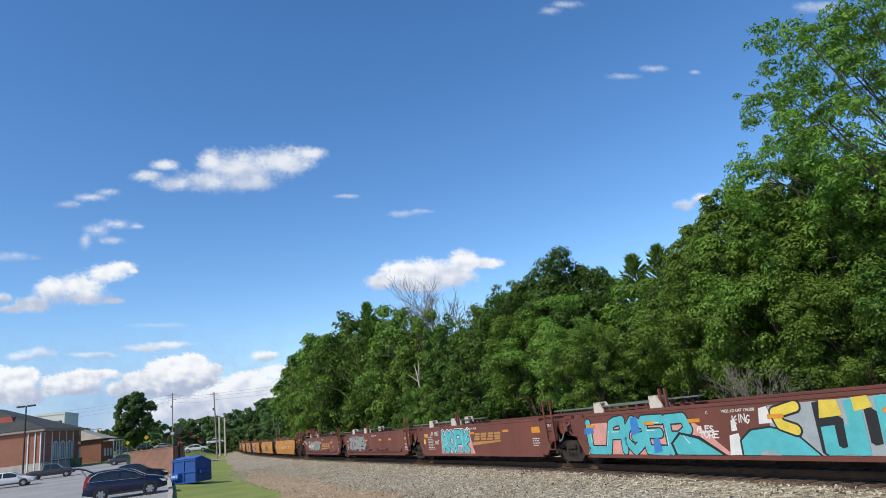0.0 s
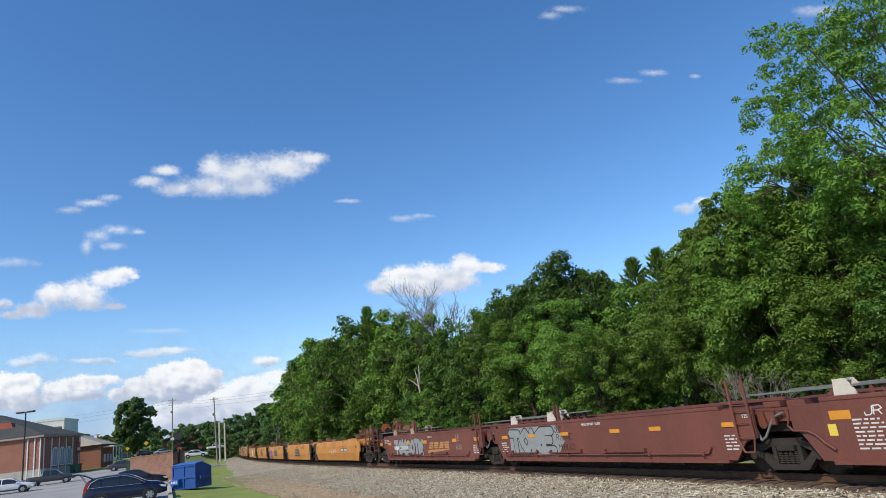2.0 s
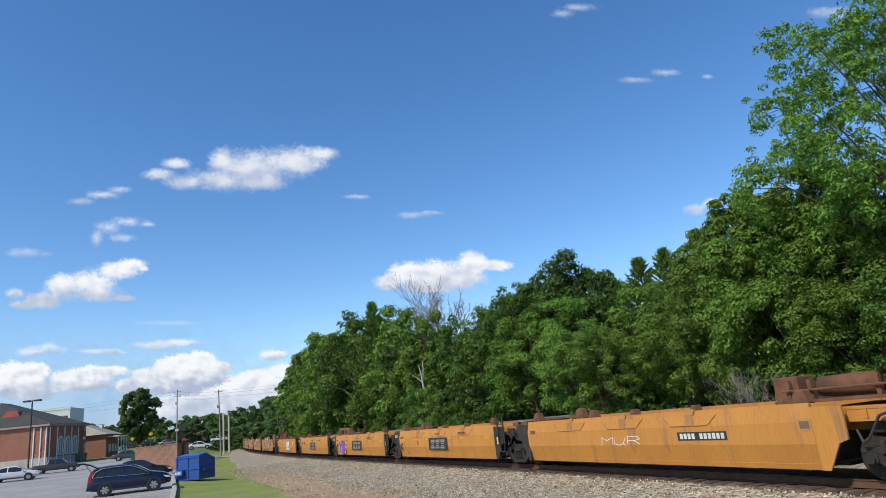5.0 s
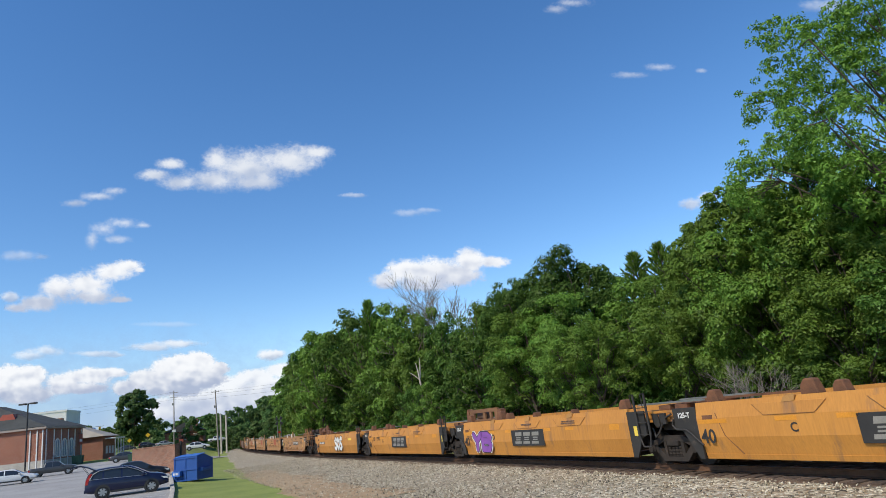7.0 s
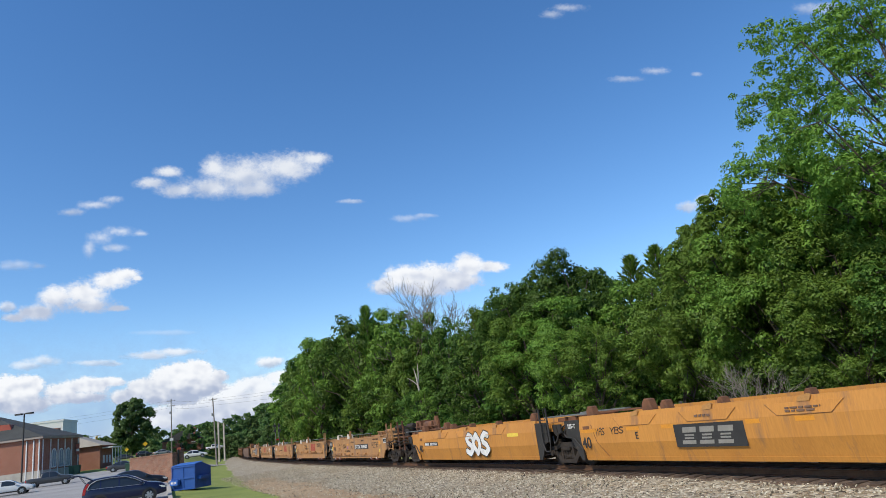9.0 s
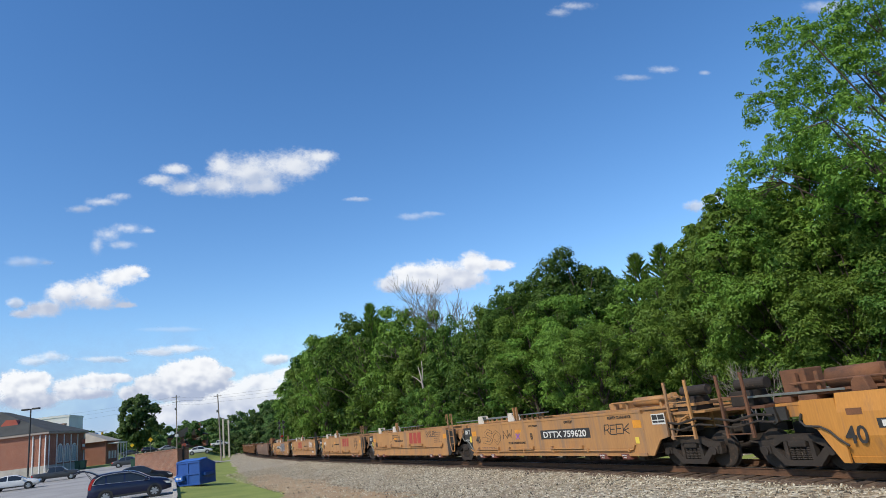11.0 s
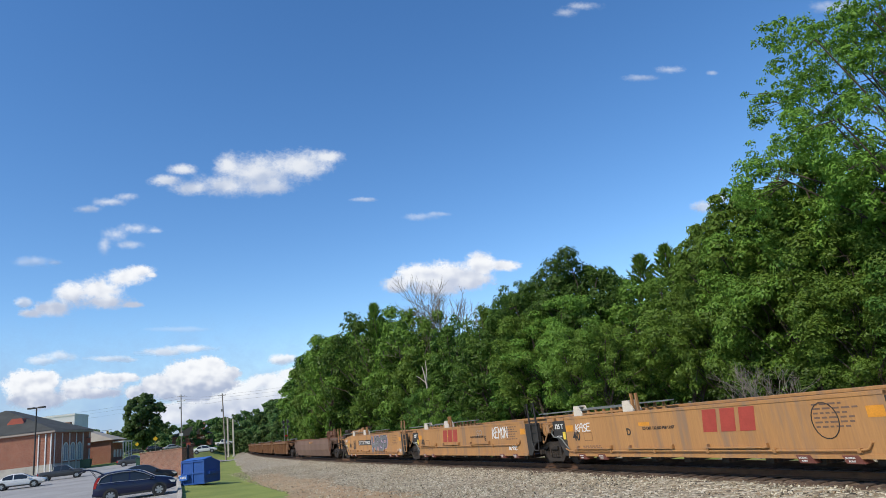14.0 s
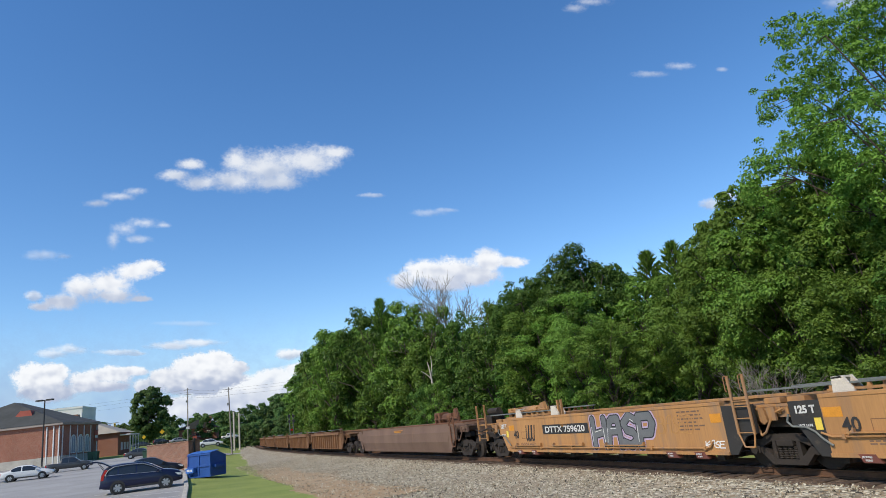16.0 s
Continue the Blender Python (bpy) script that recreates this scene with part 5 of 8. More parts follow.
    for rear, front, letter, ls, logo, text in ((-162.95, -147.85, "C", -158.0, (-154.72, -152.8), (-157.2, -155.4)), (-177.85, -162.95, "D", -172.9, (-169.6, -167.7), (-172.1, -170.4)), (-192.9, -177.85, "E", -183.1, (-187.9, -186.0), (-184.6, -182.6))):
        u, a, X = unit("C", rear, front, "ochre yellow well car unit tagged in white with red company mark" if letter == "E" else "ochre yellow container well car unit with red company mark, empty", pipe_up=0.0 if letter == "D" else 0.27)
        common(u, a, X, int(-rear))
        bar_logo(u, X(logo[0]), X(logo[1]), 0.92, 1.52, "mark_red")
        mark(u, letter, 0.30, X(ls), 0.92, "mark_black", 0.005)
        mark(u, "LD LMT 122,600 PER UNIT", 0.125, X(text[0]), 1.06, "mark_black")
        if letter == "C":
            tag(u, "REFH", X(-157.6), X(-156.3), 1.16, 1.46, "spray_black", 0.025)
            tag(u, "RASLEY", X(-152.1), X(-150.7), 1.22, 1.50, "spray_black", 0.03)
        if letter == "D":
            tag(u, "KASE", X(-175.75), X(-174.85), 1.10, 1.36, "spray_white", 0.035)
            bm = bmesh.new()
            for k in range(18):
                a0, a1 = k * math.tau / 18, (k + 1) * math.tau / 18
                p = lambda an: (X(-165.9) + 0.33 * math.cos(an), Y - 0.006, 1.08 + 0.40 * math.sin(an))
                rod(bm, p(a0), p(a1), 0.012, n=4)
            part("spray_tag", bm, M["spray_black"], u)
        if letter == "E":
            tag(u, "KEMON", X(-182.3), X(-180.9), 1.0, 1.45, "spray_white", 0.05)
            tag(u, "KASE", X(-180.9), X(-180.2), 0.50, 0.64, "spray_white", 0.03)
            tag(u, "SO", X(-183.9), X(-183.3), 1.15, 1.4, "spray_silver", 0.02)
    u, a, X = unit("C", -208.0, -192.9, "ochre yellow end unit of well car with black and grey graffiti", bare="rear")
    common(u, a, X, 81)
    rect(u, "number_plate", X(-203.7), X(-200.6), 0.93, 1.29, "mark_black")
    stencil(u, "DTTX 759620", X(-203.5), X(-200.8), 1.0, 1.22, "mark_white")
    spray_piece(u, X(-200.4), X(-197.2), 0.36, 1.52, "HASP", "spray_grey", glow="spray_violet", fat=0.24, seed=82)
    tag(u, "UUU", X(-205.1), X(-204.4), 0.7, 1.30, "spray_black", 0.06)
    tag(u, "BASED", X(-197.0), X(-195.5), 0.85, 1.35, "mark_gold", 0.03)
    tag(u, "KASE", X(-195.2), X(-194.5), 0.45, 0.62, "spray_white", 0.03)
    equipment(u, X(-205.6), "ochre", 0.2)
    end_posts(u, X(-209.2), M["ochre"])
    coupler(u, X(-208.9), -1)
    # brown single well car and the ribbed yellow car behind it
    u, a, X = unit("F", -230.8, -211.8, "plain dark brown steel well car with rusty rim")
    lines_of_text(u, X(-222), X(-220.2), 1.40, 2, 0.08, "reflector", 0.05, 91)
    equipment(u, X(-214.5))
    coupler(u, X(-211.4), 1)
    joints = [-234.6, -249.6, -264.6, -279.6, -294.6, -309.6]
    for f, r in zip(joints, joints[1:]):
        unit("G", r, f, "ribbed ochre yellow well car unit with rusty posts")
    for s in (25.1, 10.3, -4.6, -19.5, -34.4, -49.2, -52.8, -68.85, -83.95, -99.04, -114.05, -129.3, -132.8, -147.85, -162.95, -177.85, -192.9, -208.0, -211.8, -230.8, *joints):
        truck(s)


ties()
build_train()


# ---------------------------------------------------------------- trees
def leaf_cloud(centres, radii, counts, size, rng, droop=0.25, flat=0.74):
    """Corners and faces of many small folded leaves, in sprays round each centre."""
    vs, n0 = [], 0
    for c, r, n in zip(centres, radii, counts):
        d = rng.normal(size=(n, 3))
        d[:, 2] = np.where(rng.random(n) < 0.62, np.abs(d[:, 2]), d[:, 2])      # most leaves sit on top of a spray
        d /= np.linalg.norm(d, axis=1)[:, None]
        rad = r * (0.50 + 0.50 * rng.random(n)) ** 0.6 * (0.82 + 0.32 * rng.random(n))
        p = c + d * rad[:, None] * np.array([1, 1, flat])
        nrm = d * 1.15 + rng.normal(size=(n, 3)) * 0.30 + np.array([0, 0, 0.45])
        nrm /= np.linalg.norm(nrm, axis=1)[:, None]
        u = np.cross(nrm, rng.normal(size=(n, 3)))
        u /= np.linalg.norm(u, axis=1)[:, None]
        w = np.cross(nrm, u)
        s = (size * (0.6 + 0.8 * rng.random(n)))[:, None]
        u, w = u * s, w * s * 0.85
        tip = np.array([0, 0, -1]) * s * droop
        tri = np.stack([p - u * 0.55 + w * 0.55, p - u * 0.55 - w * 0.55, p + u * 0.75 + tip], axis=1)
        vs.append(tri.reshape(-1, 3))
        n0 += n
    v = np.concatenate(vs)
    f = np.arange(n0 * 3).reshape(-1, 3)
    return v, f


def mesh_from(name, v, f, material):
    me = bpy.data.meshes.new(name)
    me.vertices.add(len(v))
    me.vertices.foreach_set("co", v.astype(np.float32).ravel())
    k = f.shape[1]
    me.loops.add(f.size)
    me.loops.foreach_set("vertex_index", f.astype(np.int32).ravel())
    me.polygons.add(len(f))
    me.polygons.foreach_set("loop_start", (np.arange(len(f)) * k).astype(np.int32))
    me.update(calc_edges=True)
    me.materials.append(material)
    return me


def limb(bm, a, b, r0, r1, rng, bends=3):
    a, b = Vector(a), Vector(b)
    pts = [a.lerp(b, k / bends) + Vector(rng.normal(size=3)) * (b - a).length * 0.05 * (0 < k < bends) for k in range(bends + 1)]
    for k in range(bends):
        rod(bm, pts[k], pts[k + 1], r0 + (r1 - r0) * k / bends, r0 + (r1 - r0) * (k + 1) / bends, n=5, caps=False)


def make_tree(seed, height, radius, low, boughs, clumps, leaves, size, leaf, clump_r=(0.35, 0.7), shape="round", label="", lean=(0, 0), droop=0.25, lobe_r=(0.26, 0.42)):
    """A leafy tree: tapered trunk, limbs, boughs of uneven size, and on each bough many sprays of leaves."""
    rng = np.random.default_rng(seed)
    t = thing("tree", label, "tree", "trees of the wood")
    mid, half = (height + low) / 2, (height - low) / 2
    lobes = []
    for k in range(boughs):
        z = 1 - 2 * (k + 0.5) / boughs
        an = k * 2.399963 + rng.uniform(-0.5, 0.5)
        q = math.sqrt(max(0.0, 1 - z * z))
        if shape == "round":
            q = q * (1.0 if z < 0.2 else 0.92)
        k2 = rng.uniform(0.50, 0.92) if lobe_r[0] > 0.25 else rng.uniform(0.12, 0.95) ** 0.5
        r = radius * rng.uniform(*lobe_r)
        lobes.append((np.array([math.cos(an) * q * radius * k2, math.sin(an) * q * radius * k2, mid + z * half * rng.uniform(0.62, 0.86)]), r))
    size_of = np.array([r ** 2 for _, r in lobes])
    share = np.maximum(2, np.round(clumps * size_of / size_of.sum())).astype(int)
    c, tips, heart = [], [], np.array([0, 0, mid])
    for (p, r), n in zip(lobes, share):
        out = (p - heart) / (np.linalg.norm(p - heart) + 1e-6)
        for k in range(n):
            d = rng.normal(size=3) + out * 0.75 + np.array([0, 0, 0.25])
            d /= np.linalg.norm(d)
            far = rng.uniform(0.70, 1.02) if k % 6 else rng.uniform(1.10, 1.32)    # some sprays stand out
            c.append(p + d * r * far * np.array([1, 1, 0.9]))
            tips.append(far > 1.05)
    c, tips = np.array(c), np.array(tips)
    c[:, :2] *= radius / np.percentile(np.hypot(c[:, 0], c[:, 1]), 93)
    top = c[:, 2].max()
    c[:, 2] = low + (c[:, 2] - low) * (height - clump_r[0] - low) / (top - low)
    c[:, :2] += np.array(lean)[None] * ((c[:, 2:] - low) / (height - low))
    r = rng.uniform(*clump_r, len(c))
    r[tips] *= 0.6
    n = np.maximum(12, (leaves * (r / r.mean()) ** 2)).astype(int)
    v, f = leaf_cloud(c, r, n, size, rng, droop)
    part("crown", mesh_from("crown", v, f, leaf), None, t)
    bm = bmesh.new()
    tr = 0.011 * height + 0.03
    peak = Vector((lean[0] * 0.7, lean[1] * 0.7, low + (height - low) * 0.75))
    limb(bm, (0, 0, -0.3), peak, tr, tr * 0.25, rng, 5)
    for p, lr in lobes:
        k = min(0.95, max(0.15, (p[2] - low * 0.6) / height * 0.75))
        limb(bm, Vector((0, 0, 0)).lerp(peak, k), p, tr * 0.36 * (1.1 - k), 0.03, rng, 3)
    near = rng.permutation(len(c))[:int(len(c) * 0.22)]
    for i in near:
        p = min(lobes, key=lambda l: float(np.sum((l[0] - c[i]) ** 2)))[0]
        limb(bm, p, c[i], 0.028, 0.008, rng, 2)
    part("trunk", bm, M["bark"], t)
    return t


def conifer(seed, height, radius, low, leaf, label):
    """A conifer: whorls of rising branches set with narrow, upswept sprays."""
    rng = np.random.default_rng(seed)
    t = thing("tree", label, "tree", "trees of the wood")
    vs, bm = [], bmesh.new()
    limb(bm, (0, 0, -0.3), (0, 0, height - 0.4), 0.15, 0.03, rng, 4)
    for k in range(34):
        f = k / 33
        z, reach = low + (height - low - 0.5) * f, radius * (1 - f) ** 0.8 + 0.18
        for j in range(6):
            an = k * 1.9 + j * 1.047 + rng.uniform(-0.3, 0.3)
            way = np.array([math.cos(an), math.sin(an), rng.uniform(0.35, 0.75) + 0.6 * f])
            way /= np.linalg.norm(way)
            length = reach * rng.uniform(0.75, 1.2)
            foot = np.array([0, 0, z])
            if j % 2 == 0:
                rod(bm, Vector(foot), Vector(foot + way * length * 0.8), 0.03, 0.012, n=4, caps=False)
            for _ in range(22):
                p = foot + way * length * rng.uniform(0.25, 1.0)
                d = way + rng.normal(size=3) * 0.42 + np.array([0, 0, 0.35])
                d /= np.linalg.norm(d)
                w = np.cross(d, rng.normal(size=3))
                w *= 0.055 / np.linalg.norm(w)
                vs.append([p - w, p + w, p + d * rng.uniform(0.20, 0.44)])
    v = np.array(vs).reshape(-1, 3)
    part("crown", mesh_from("crown", v, np.arange(len(v)).reshape(-1, 3), leaf), None, t)
    part("trunk", bm, M["bark"], t)
    return t


def place(proto, x, y, scale, turn, z=None, sz=None):
    """A copy of a tree at a place, scaled through its parts' common root."""
    o = copy_thing(proto, Matrix.Identity(4))
    o.matrix_basis = Matrix.Translation((x, y, g(x, y) - 0.1 if z is None else z)) @ Matrix.Rotation(turn, 4, "Z") @ Matrix.Diagonal((scale, scale, sz or scale, 1))
    return o


PROFILE_AZ = [-19, -15.6, -14.6, -12.2, -9.2, -7.6, -5, -3, 0.1, 2.3, 4.1, 5.8, 8, 10.5, 12.5, 13.3, 15.7, 17, 19.4, 20.8, 21.6, 24.2, 26.3, 29.5, 31.2, 34.7, 38, 60]
PROFILE_EL = [2.6, 3.9, 6.0, 8.4, 10.2, 10.6, 10.0, 9.4, 8.5, 9.2, 10.4, 11.3, 12.2, 12.7, 11.6, 10.6, 10.0, 10.4, 10.6, 10.6, 12.4, 14.4, 15.2, 15.6, 15.6, 15.0, 14.6, 14]


def wood():
    rng = random.Random(17)
    protos, coarse, remote = [], [], []
    kinds = ((M["leaf"], "broad leafy green tree in full leaf", 3.6), (M["leaf_dark"], "dense dark green broadleaf tree", 3.3), (M["leaf_light"], "bright green maple-like tree in full leaf", 3.8),
             (M["leaf_dark"], "tall dark green broadleaf tree", 3.1), (M["leaf_light"], "light green young broadleaf tree", 3.4))
    for k, (leaf, lab, wide) in enumerate(kinds):
        protos.append(make_tree(100 + k, 10.0, wide, 1.9, 24, 150, 140, 0.120, leaf, (0.42, 0.92), label=lab))
        coarse.append(make_tree(150 + k, 10.0, wide, 0.5, 22, 112, 68, 0.185, leaf, (0.45, 0.95), label=lab))
        remote.append(make_tree(170 + k, 10.0, wide, 0.5, 18, 90, 72, 0.235, leaf, (0.5, 1.0), label=lab))
    airy = [make_tree(310 + k, 10.0, 3.3, 2.2, 44, 360, 70, 0.115, M["leaf_light"], (0.26, 0.52), label="open-crowned green tree with feathery sprays", droop=0.4, lobe_r=(0.18, 0.30)) for k in range(2)]
    shrubs = []
    for k, leaf in enumerate((M["leaf_dark"], M["leaf"], M["leaf_dark"])):
        sh = make_tree(200 + k, 4.0, 2.1, 0.1, 10, 56, 52, 0.135, leaf, (0.30, 0.6), "bush", label="leafy green undergrowth shrub at the wood's edge")
        sh.name = "shrub"
        tagged(sh, category="shrub", group="shrubs of the wood")
        shrubs.append(sh)
    cedar = conifer(300, 10.0, 2.9, 1.0, M["leaf_light"], "green conifer rising over the wood")
    big = make_tree(301, 21.5, 8.5, 3.6, 100, 1350, 80, 0.108, M["leaf_light"], (0.30, 0.64), label="tall airy green tree with open drooping branches", droop=0.5, lobe_r=(0.14, 0.24))
    # the far edge of the row is farther than the near one: trees follow the track
    s = 20.0
    while s > -250:
        step = 3.6 + max(0.0, -s - 40) * 0.022
        for row, off in ((0, 11.5), (1, 16.0), (2, 22.0)):
            d = off + rng.uniform(-1.3, 1.3)
            p, _ = on_track(s + rng.uniform(-1, 1), d)
            az, dist = math.degrees(math.atan2(p.x, p.y)), math.hypot(p.x, p.y)
            if p.y < 3 or az > 52 or (row == 2 and dist > 64):
                continue
            if row == 0 and az > 14 and rng.random() < 0.5:      # the front row is open here
                continue
            el = np.interp(az, PROFILE_AZ, PROFILE_EL)
            top = EYE + dist * math.tan(radians(el)) - g(p.x, p.y)
            if az < -14.4:
                top = min(top, EYE + dist * math.tan(radians(2.4)) - g(p.x, p.y))
            top *= (rng.uniform(0.58, 0.84), rng.uniform(0.78, 0.96), 0.6)[row]
            k = max(0.35, top / 10.0)
            pick = (2, 4) if (6 if row == 0 else 9) < az < (20 if row == 0 else 27) else (0, 2, 4, 0, 3) if az < -4 else (0, 1, 3) if az < 4 else (0, 1, 3, 4) if az < 19 else (2, 4, 0, 2) if row == 0 else (4, 2, 4, 2)
            tree = rng.choice(pick)
            place((remote if dist > 105 or row == 2 else protos if dist < (52, 42)[row] else coarse)[tree], p.x, p.y, k * rng.uniform(0.85, 1.08), rng.uniform(0, 6.28), sz=k)
        s -= step
    s = 20.0
    while s > -120:
        p, _ = on_track(s + rng.uniform(-0.6, 0.6), 7.6 + rng.uniform(-0.6, 0.9))
        if p.y > 2:
            k = rng.uniform(0.45, 0.85)
            place(rng.choice(shrubs), p.x, p.y, k, rng.uniform(0, 6.28), sz=k * rng.uniform(0.8, 1.2))
        s -= (11.0 if s > -20 else 3.4) + max(0.0, -s - 30) * 0.02
    s = 20.0
    while s > -45:      # dark undergrowth deeper in
        p, _ = on_track(s + rng.uniform(-0.8, 0.8), rng.uniform(12.5, 17.0))
        if p.y > 2:
            k = rng.uniform(0.8, 1.2)
            place(shrubs[rng.choice((0, 2))], p.x, p.y, k, rng.uniform(0, 6.28), sz=k)
        s -= 2.4

    # single trees that make the skyline: bearing, distance, elevation of the top, width
    def stand(proto, az, dist, el, wide=1.0, base=10.0):
        x, y = dist * math.sin(radians(az)), dist * math.cos(radians(az))
        k = (EYE + dist * math.tan(radians(el)) - g(x, y)) / base
        place(proto, x, y, k * wide, az, sz=k)
    stand(big, 41.5, 33.0, 29.5, 1.0, 21.5)
    for proto, az, dist, el, wide in (
            (airy[0], 25.6, 36.0, 16.2, 0.95), (airy[1], 31.0, 35.0, 16.7, 0.9), (airy[1], 22.9, 38.0, 13.6, 0.75), (airy[0], 35.5, 33.0, 16.0, 0.9),
            (protos[3], 10.9, 50.0, 13.4, 0.88), (protos[1], 6.8, 52.0, 12.0, 0.85), (coarse[3], 14.6, 54.0, 11.3, 0.65),
            (coarse[1], 4.6, 56.0, 10.7, 0.7), (coarse[4], 2.0, 60.0, 9.6, 0.7), (coarse[0], -0.6, 66.0, 9.0, 0.7),
            (cedar, 17.0, 56.0, 12.1, 1.1), (cedar, 19.2, 56.0, 12.5, 1.1), (cedar, -7.7, 82.0, 11.1, 0.9),
            (coarse[0], -9.0, 84.0, 10.6, 0.75), (coarse[4], -5.4, 74.0, 10.5, 0.75), (coarse[4], -12.2, 95.0, 8.7, 0.75), (coarse[2], -13.9, 110.0, 6.3, 0.6), (coarse[4], -3.5, 54.0, 3.1, 0.8), (coarse[0], -4.6, 55.0, 3.0, 0.7),
            (coarse[4], -2.8, 70.0, 9.8, 0.65), (coarse[2], 17.8, 43.0, 9.9, 0.95), (protos[2], 21.8, 37.0, 11.0, 0.8), (protos[4], 24.6, 34.0, 9.0, 0.8), (protos[2], 12.2, 40.0, 6.6, 0.95), (protos[4], 10.0, 41.0, 7.3, 0.85),
            (protos[4], 28.2, 32.5, 10.8, 0.95), (protos[2], 32.0, 31.5, 11.2, 0.95), (protos[2], 25.8, 34.0, 12.6, 0.85), (protos[4], 35.8, 30.5, 10.2, 0.9), (protos[4], 19.6, 39.5, 9.8, 0.9)):
        stand(proto, az, dist, el, wide)
    for o in (*protos, *coarse, *remote, *shrubs, *airy, cedar, big):
        for c in list(o.children):
            bpy.data.objects.remove(c)
        bpy.data.objects.remove(o)


def bare(name, label, category, x, y, z0, height, spread, seed, levels=4, material="bare_wood", r0=0.10, fork=3):
    """A leafless tree or shrub, branching again and again."""
    rng = random.Random(seed)
    t = thing(name, label, category, at=Matrix.Translation((x, y, z0)))
    bm = bmesh.new()

    def grow(p, way, length, r, level):
        q = p + way * length
        mid = p.lerp(q, 0.5) + Vector((rng.uniform(-1, 1), rng.uniform(-1, 1), 0)) * length * 0.06
        rod(bm, p, mid, r, r * 0.85, n=5, caps=False)
        rod(bm, mid, q, r * 0.85, r * 0.65, n=5, caps=False)
        if level == 0:
            return
        for k in range(fork if level > 1 else fork + 1):
            w = (way + Vector((rng.uniform(-1, 1), rng.uniform(-1, 1), rng.uniform(-0.25, 0.6))) * spread).normalized()
            grow(p.lerp(q, rng.uniform(0.55, 1.0)), w, length * rng.uniform(0.55, 0.8), r * 0.62, level - 1)
    grow(Vector((0, 0, 0)), Vector((rng.uniform(-0.1, 0.1), 0, 1)).normalized(), height * 0.42, r0, levels)
    part("trunk", bm, M[material], t)
    return t


wood()
for az, dist, h, sd in ((-2.2, 74.0, 16.8, 7), (-0.9, 75.0, 17.4, 21), (0.4, 74.0, 16.6, 12)):
    x, y = dist * math.sin(radians(az)), dist * math.cos(radians(az))
    bare("dead_tree", "leafless grey dead tree standing above the wood", "tree", x, y, g(x, y), h, 0.72, sd, 5, r0=0.15)


def broken_snag():
    """A dead stem inside the wood's edge whose pale splintered top shows."""
    x, y = 59.5 * math.sin(radians(-3.6)), 59.5 * math.cos(radians(-3.6))
    t = thing("broken_snag", "dead stem with pale splintered top in the foliage", "tree", at=Matrix.Translation((x, y, g(x, y) - 0.1)))
    bm = bmesh.new()
    rod(bm, (0.2, 0, -0.2), (0, 0, 5.6), 0.13, 0.10, n=7)
    part("trunk", bm, M["bark"], t)
    for a, b, r in (((0, 0, 5.5), (-0.28, -0.1, 7.7), 0.10), ((-0.05, 0, 6.1), (-0.95, -0.2, 6.9), 0.06), ((0.0, 0.05, 6.3), (0.1, 0, 8.2), 0.07)):
        bm = bmesh.new()
        m = Vector(a).lerp(Vector(b), 0.55) + Vector((0.05, 0, 0.04))
        rod(bm, a, m, r, r * 0.8, n=6)
        rod(bm, m, b, r * 0.8, r * 0.3, n=6)
        part("splinter", bm, M["pale_wood"], t, "pale splintered wood")


broken_snag()
for az, dist, h, sd in ((22.9, 27.6, 3.7, 31), (23.9, 27.4, 3.8, 32), (24.8, 27.0, 3.4, 34)):
    x, y = dist * math.sin(radians(az)), dist * math.cos(radians(az))
    bare("bare_shrub", "leafless grey-brown shrub at the wood's edge", "shrub", x, y, g(x, y) - 0.05, h, 0.75, sd, 4, r0=0.03)


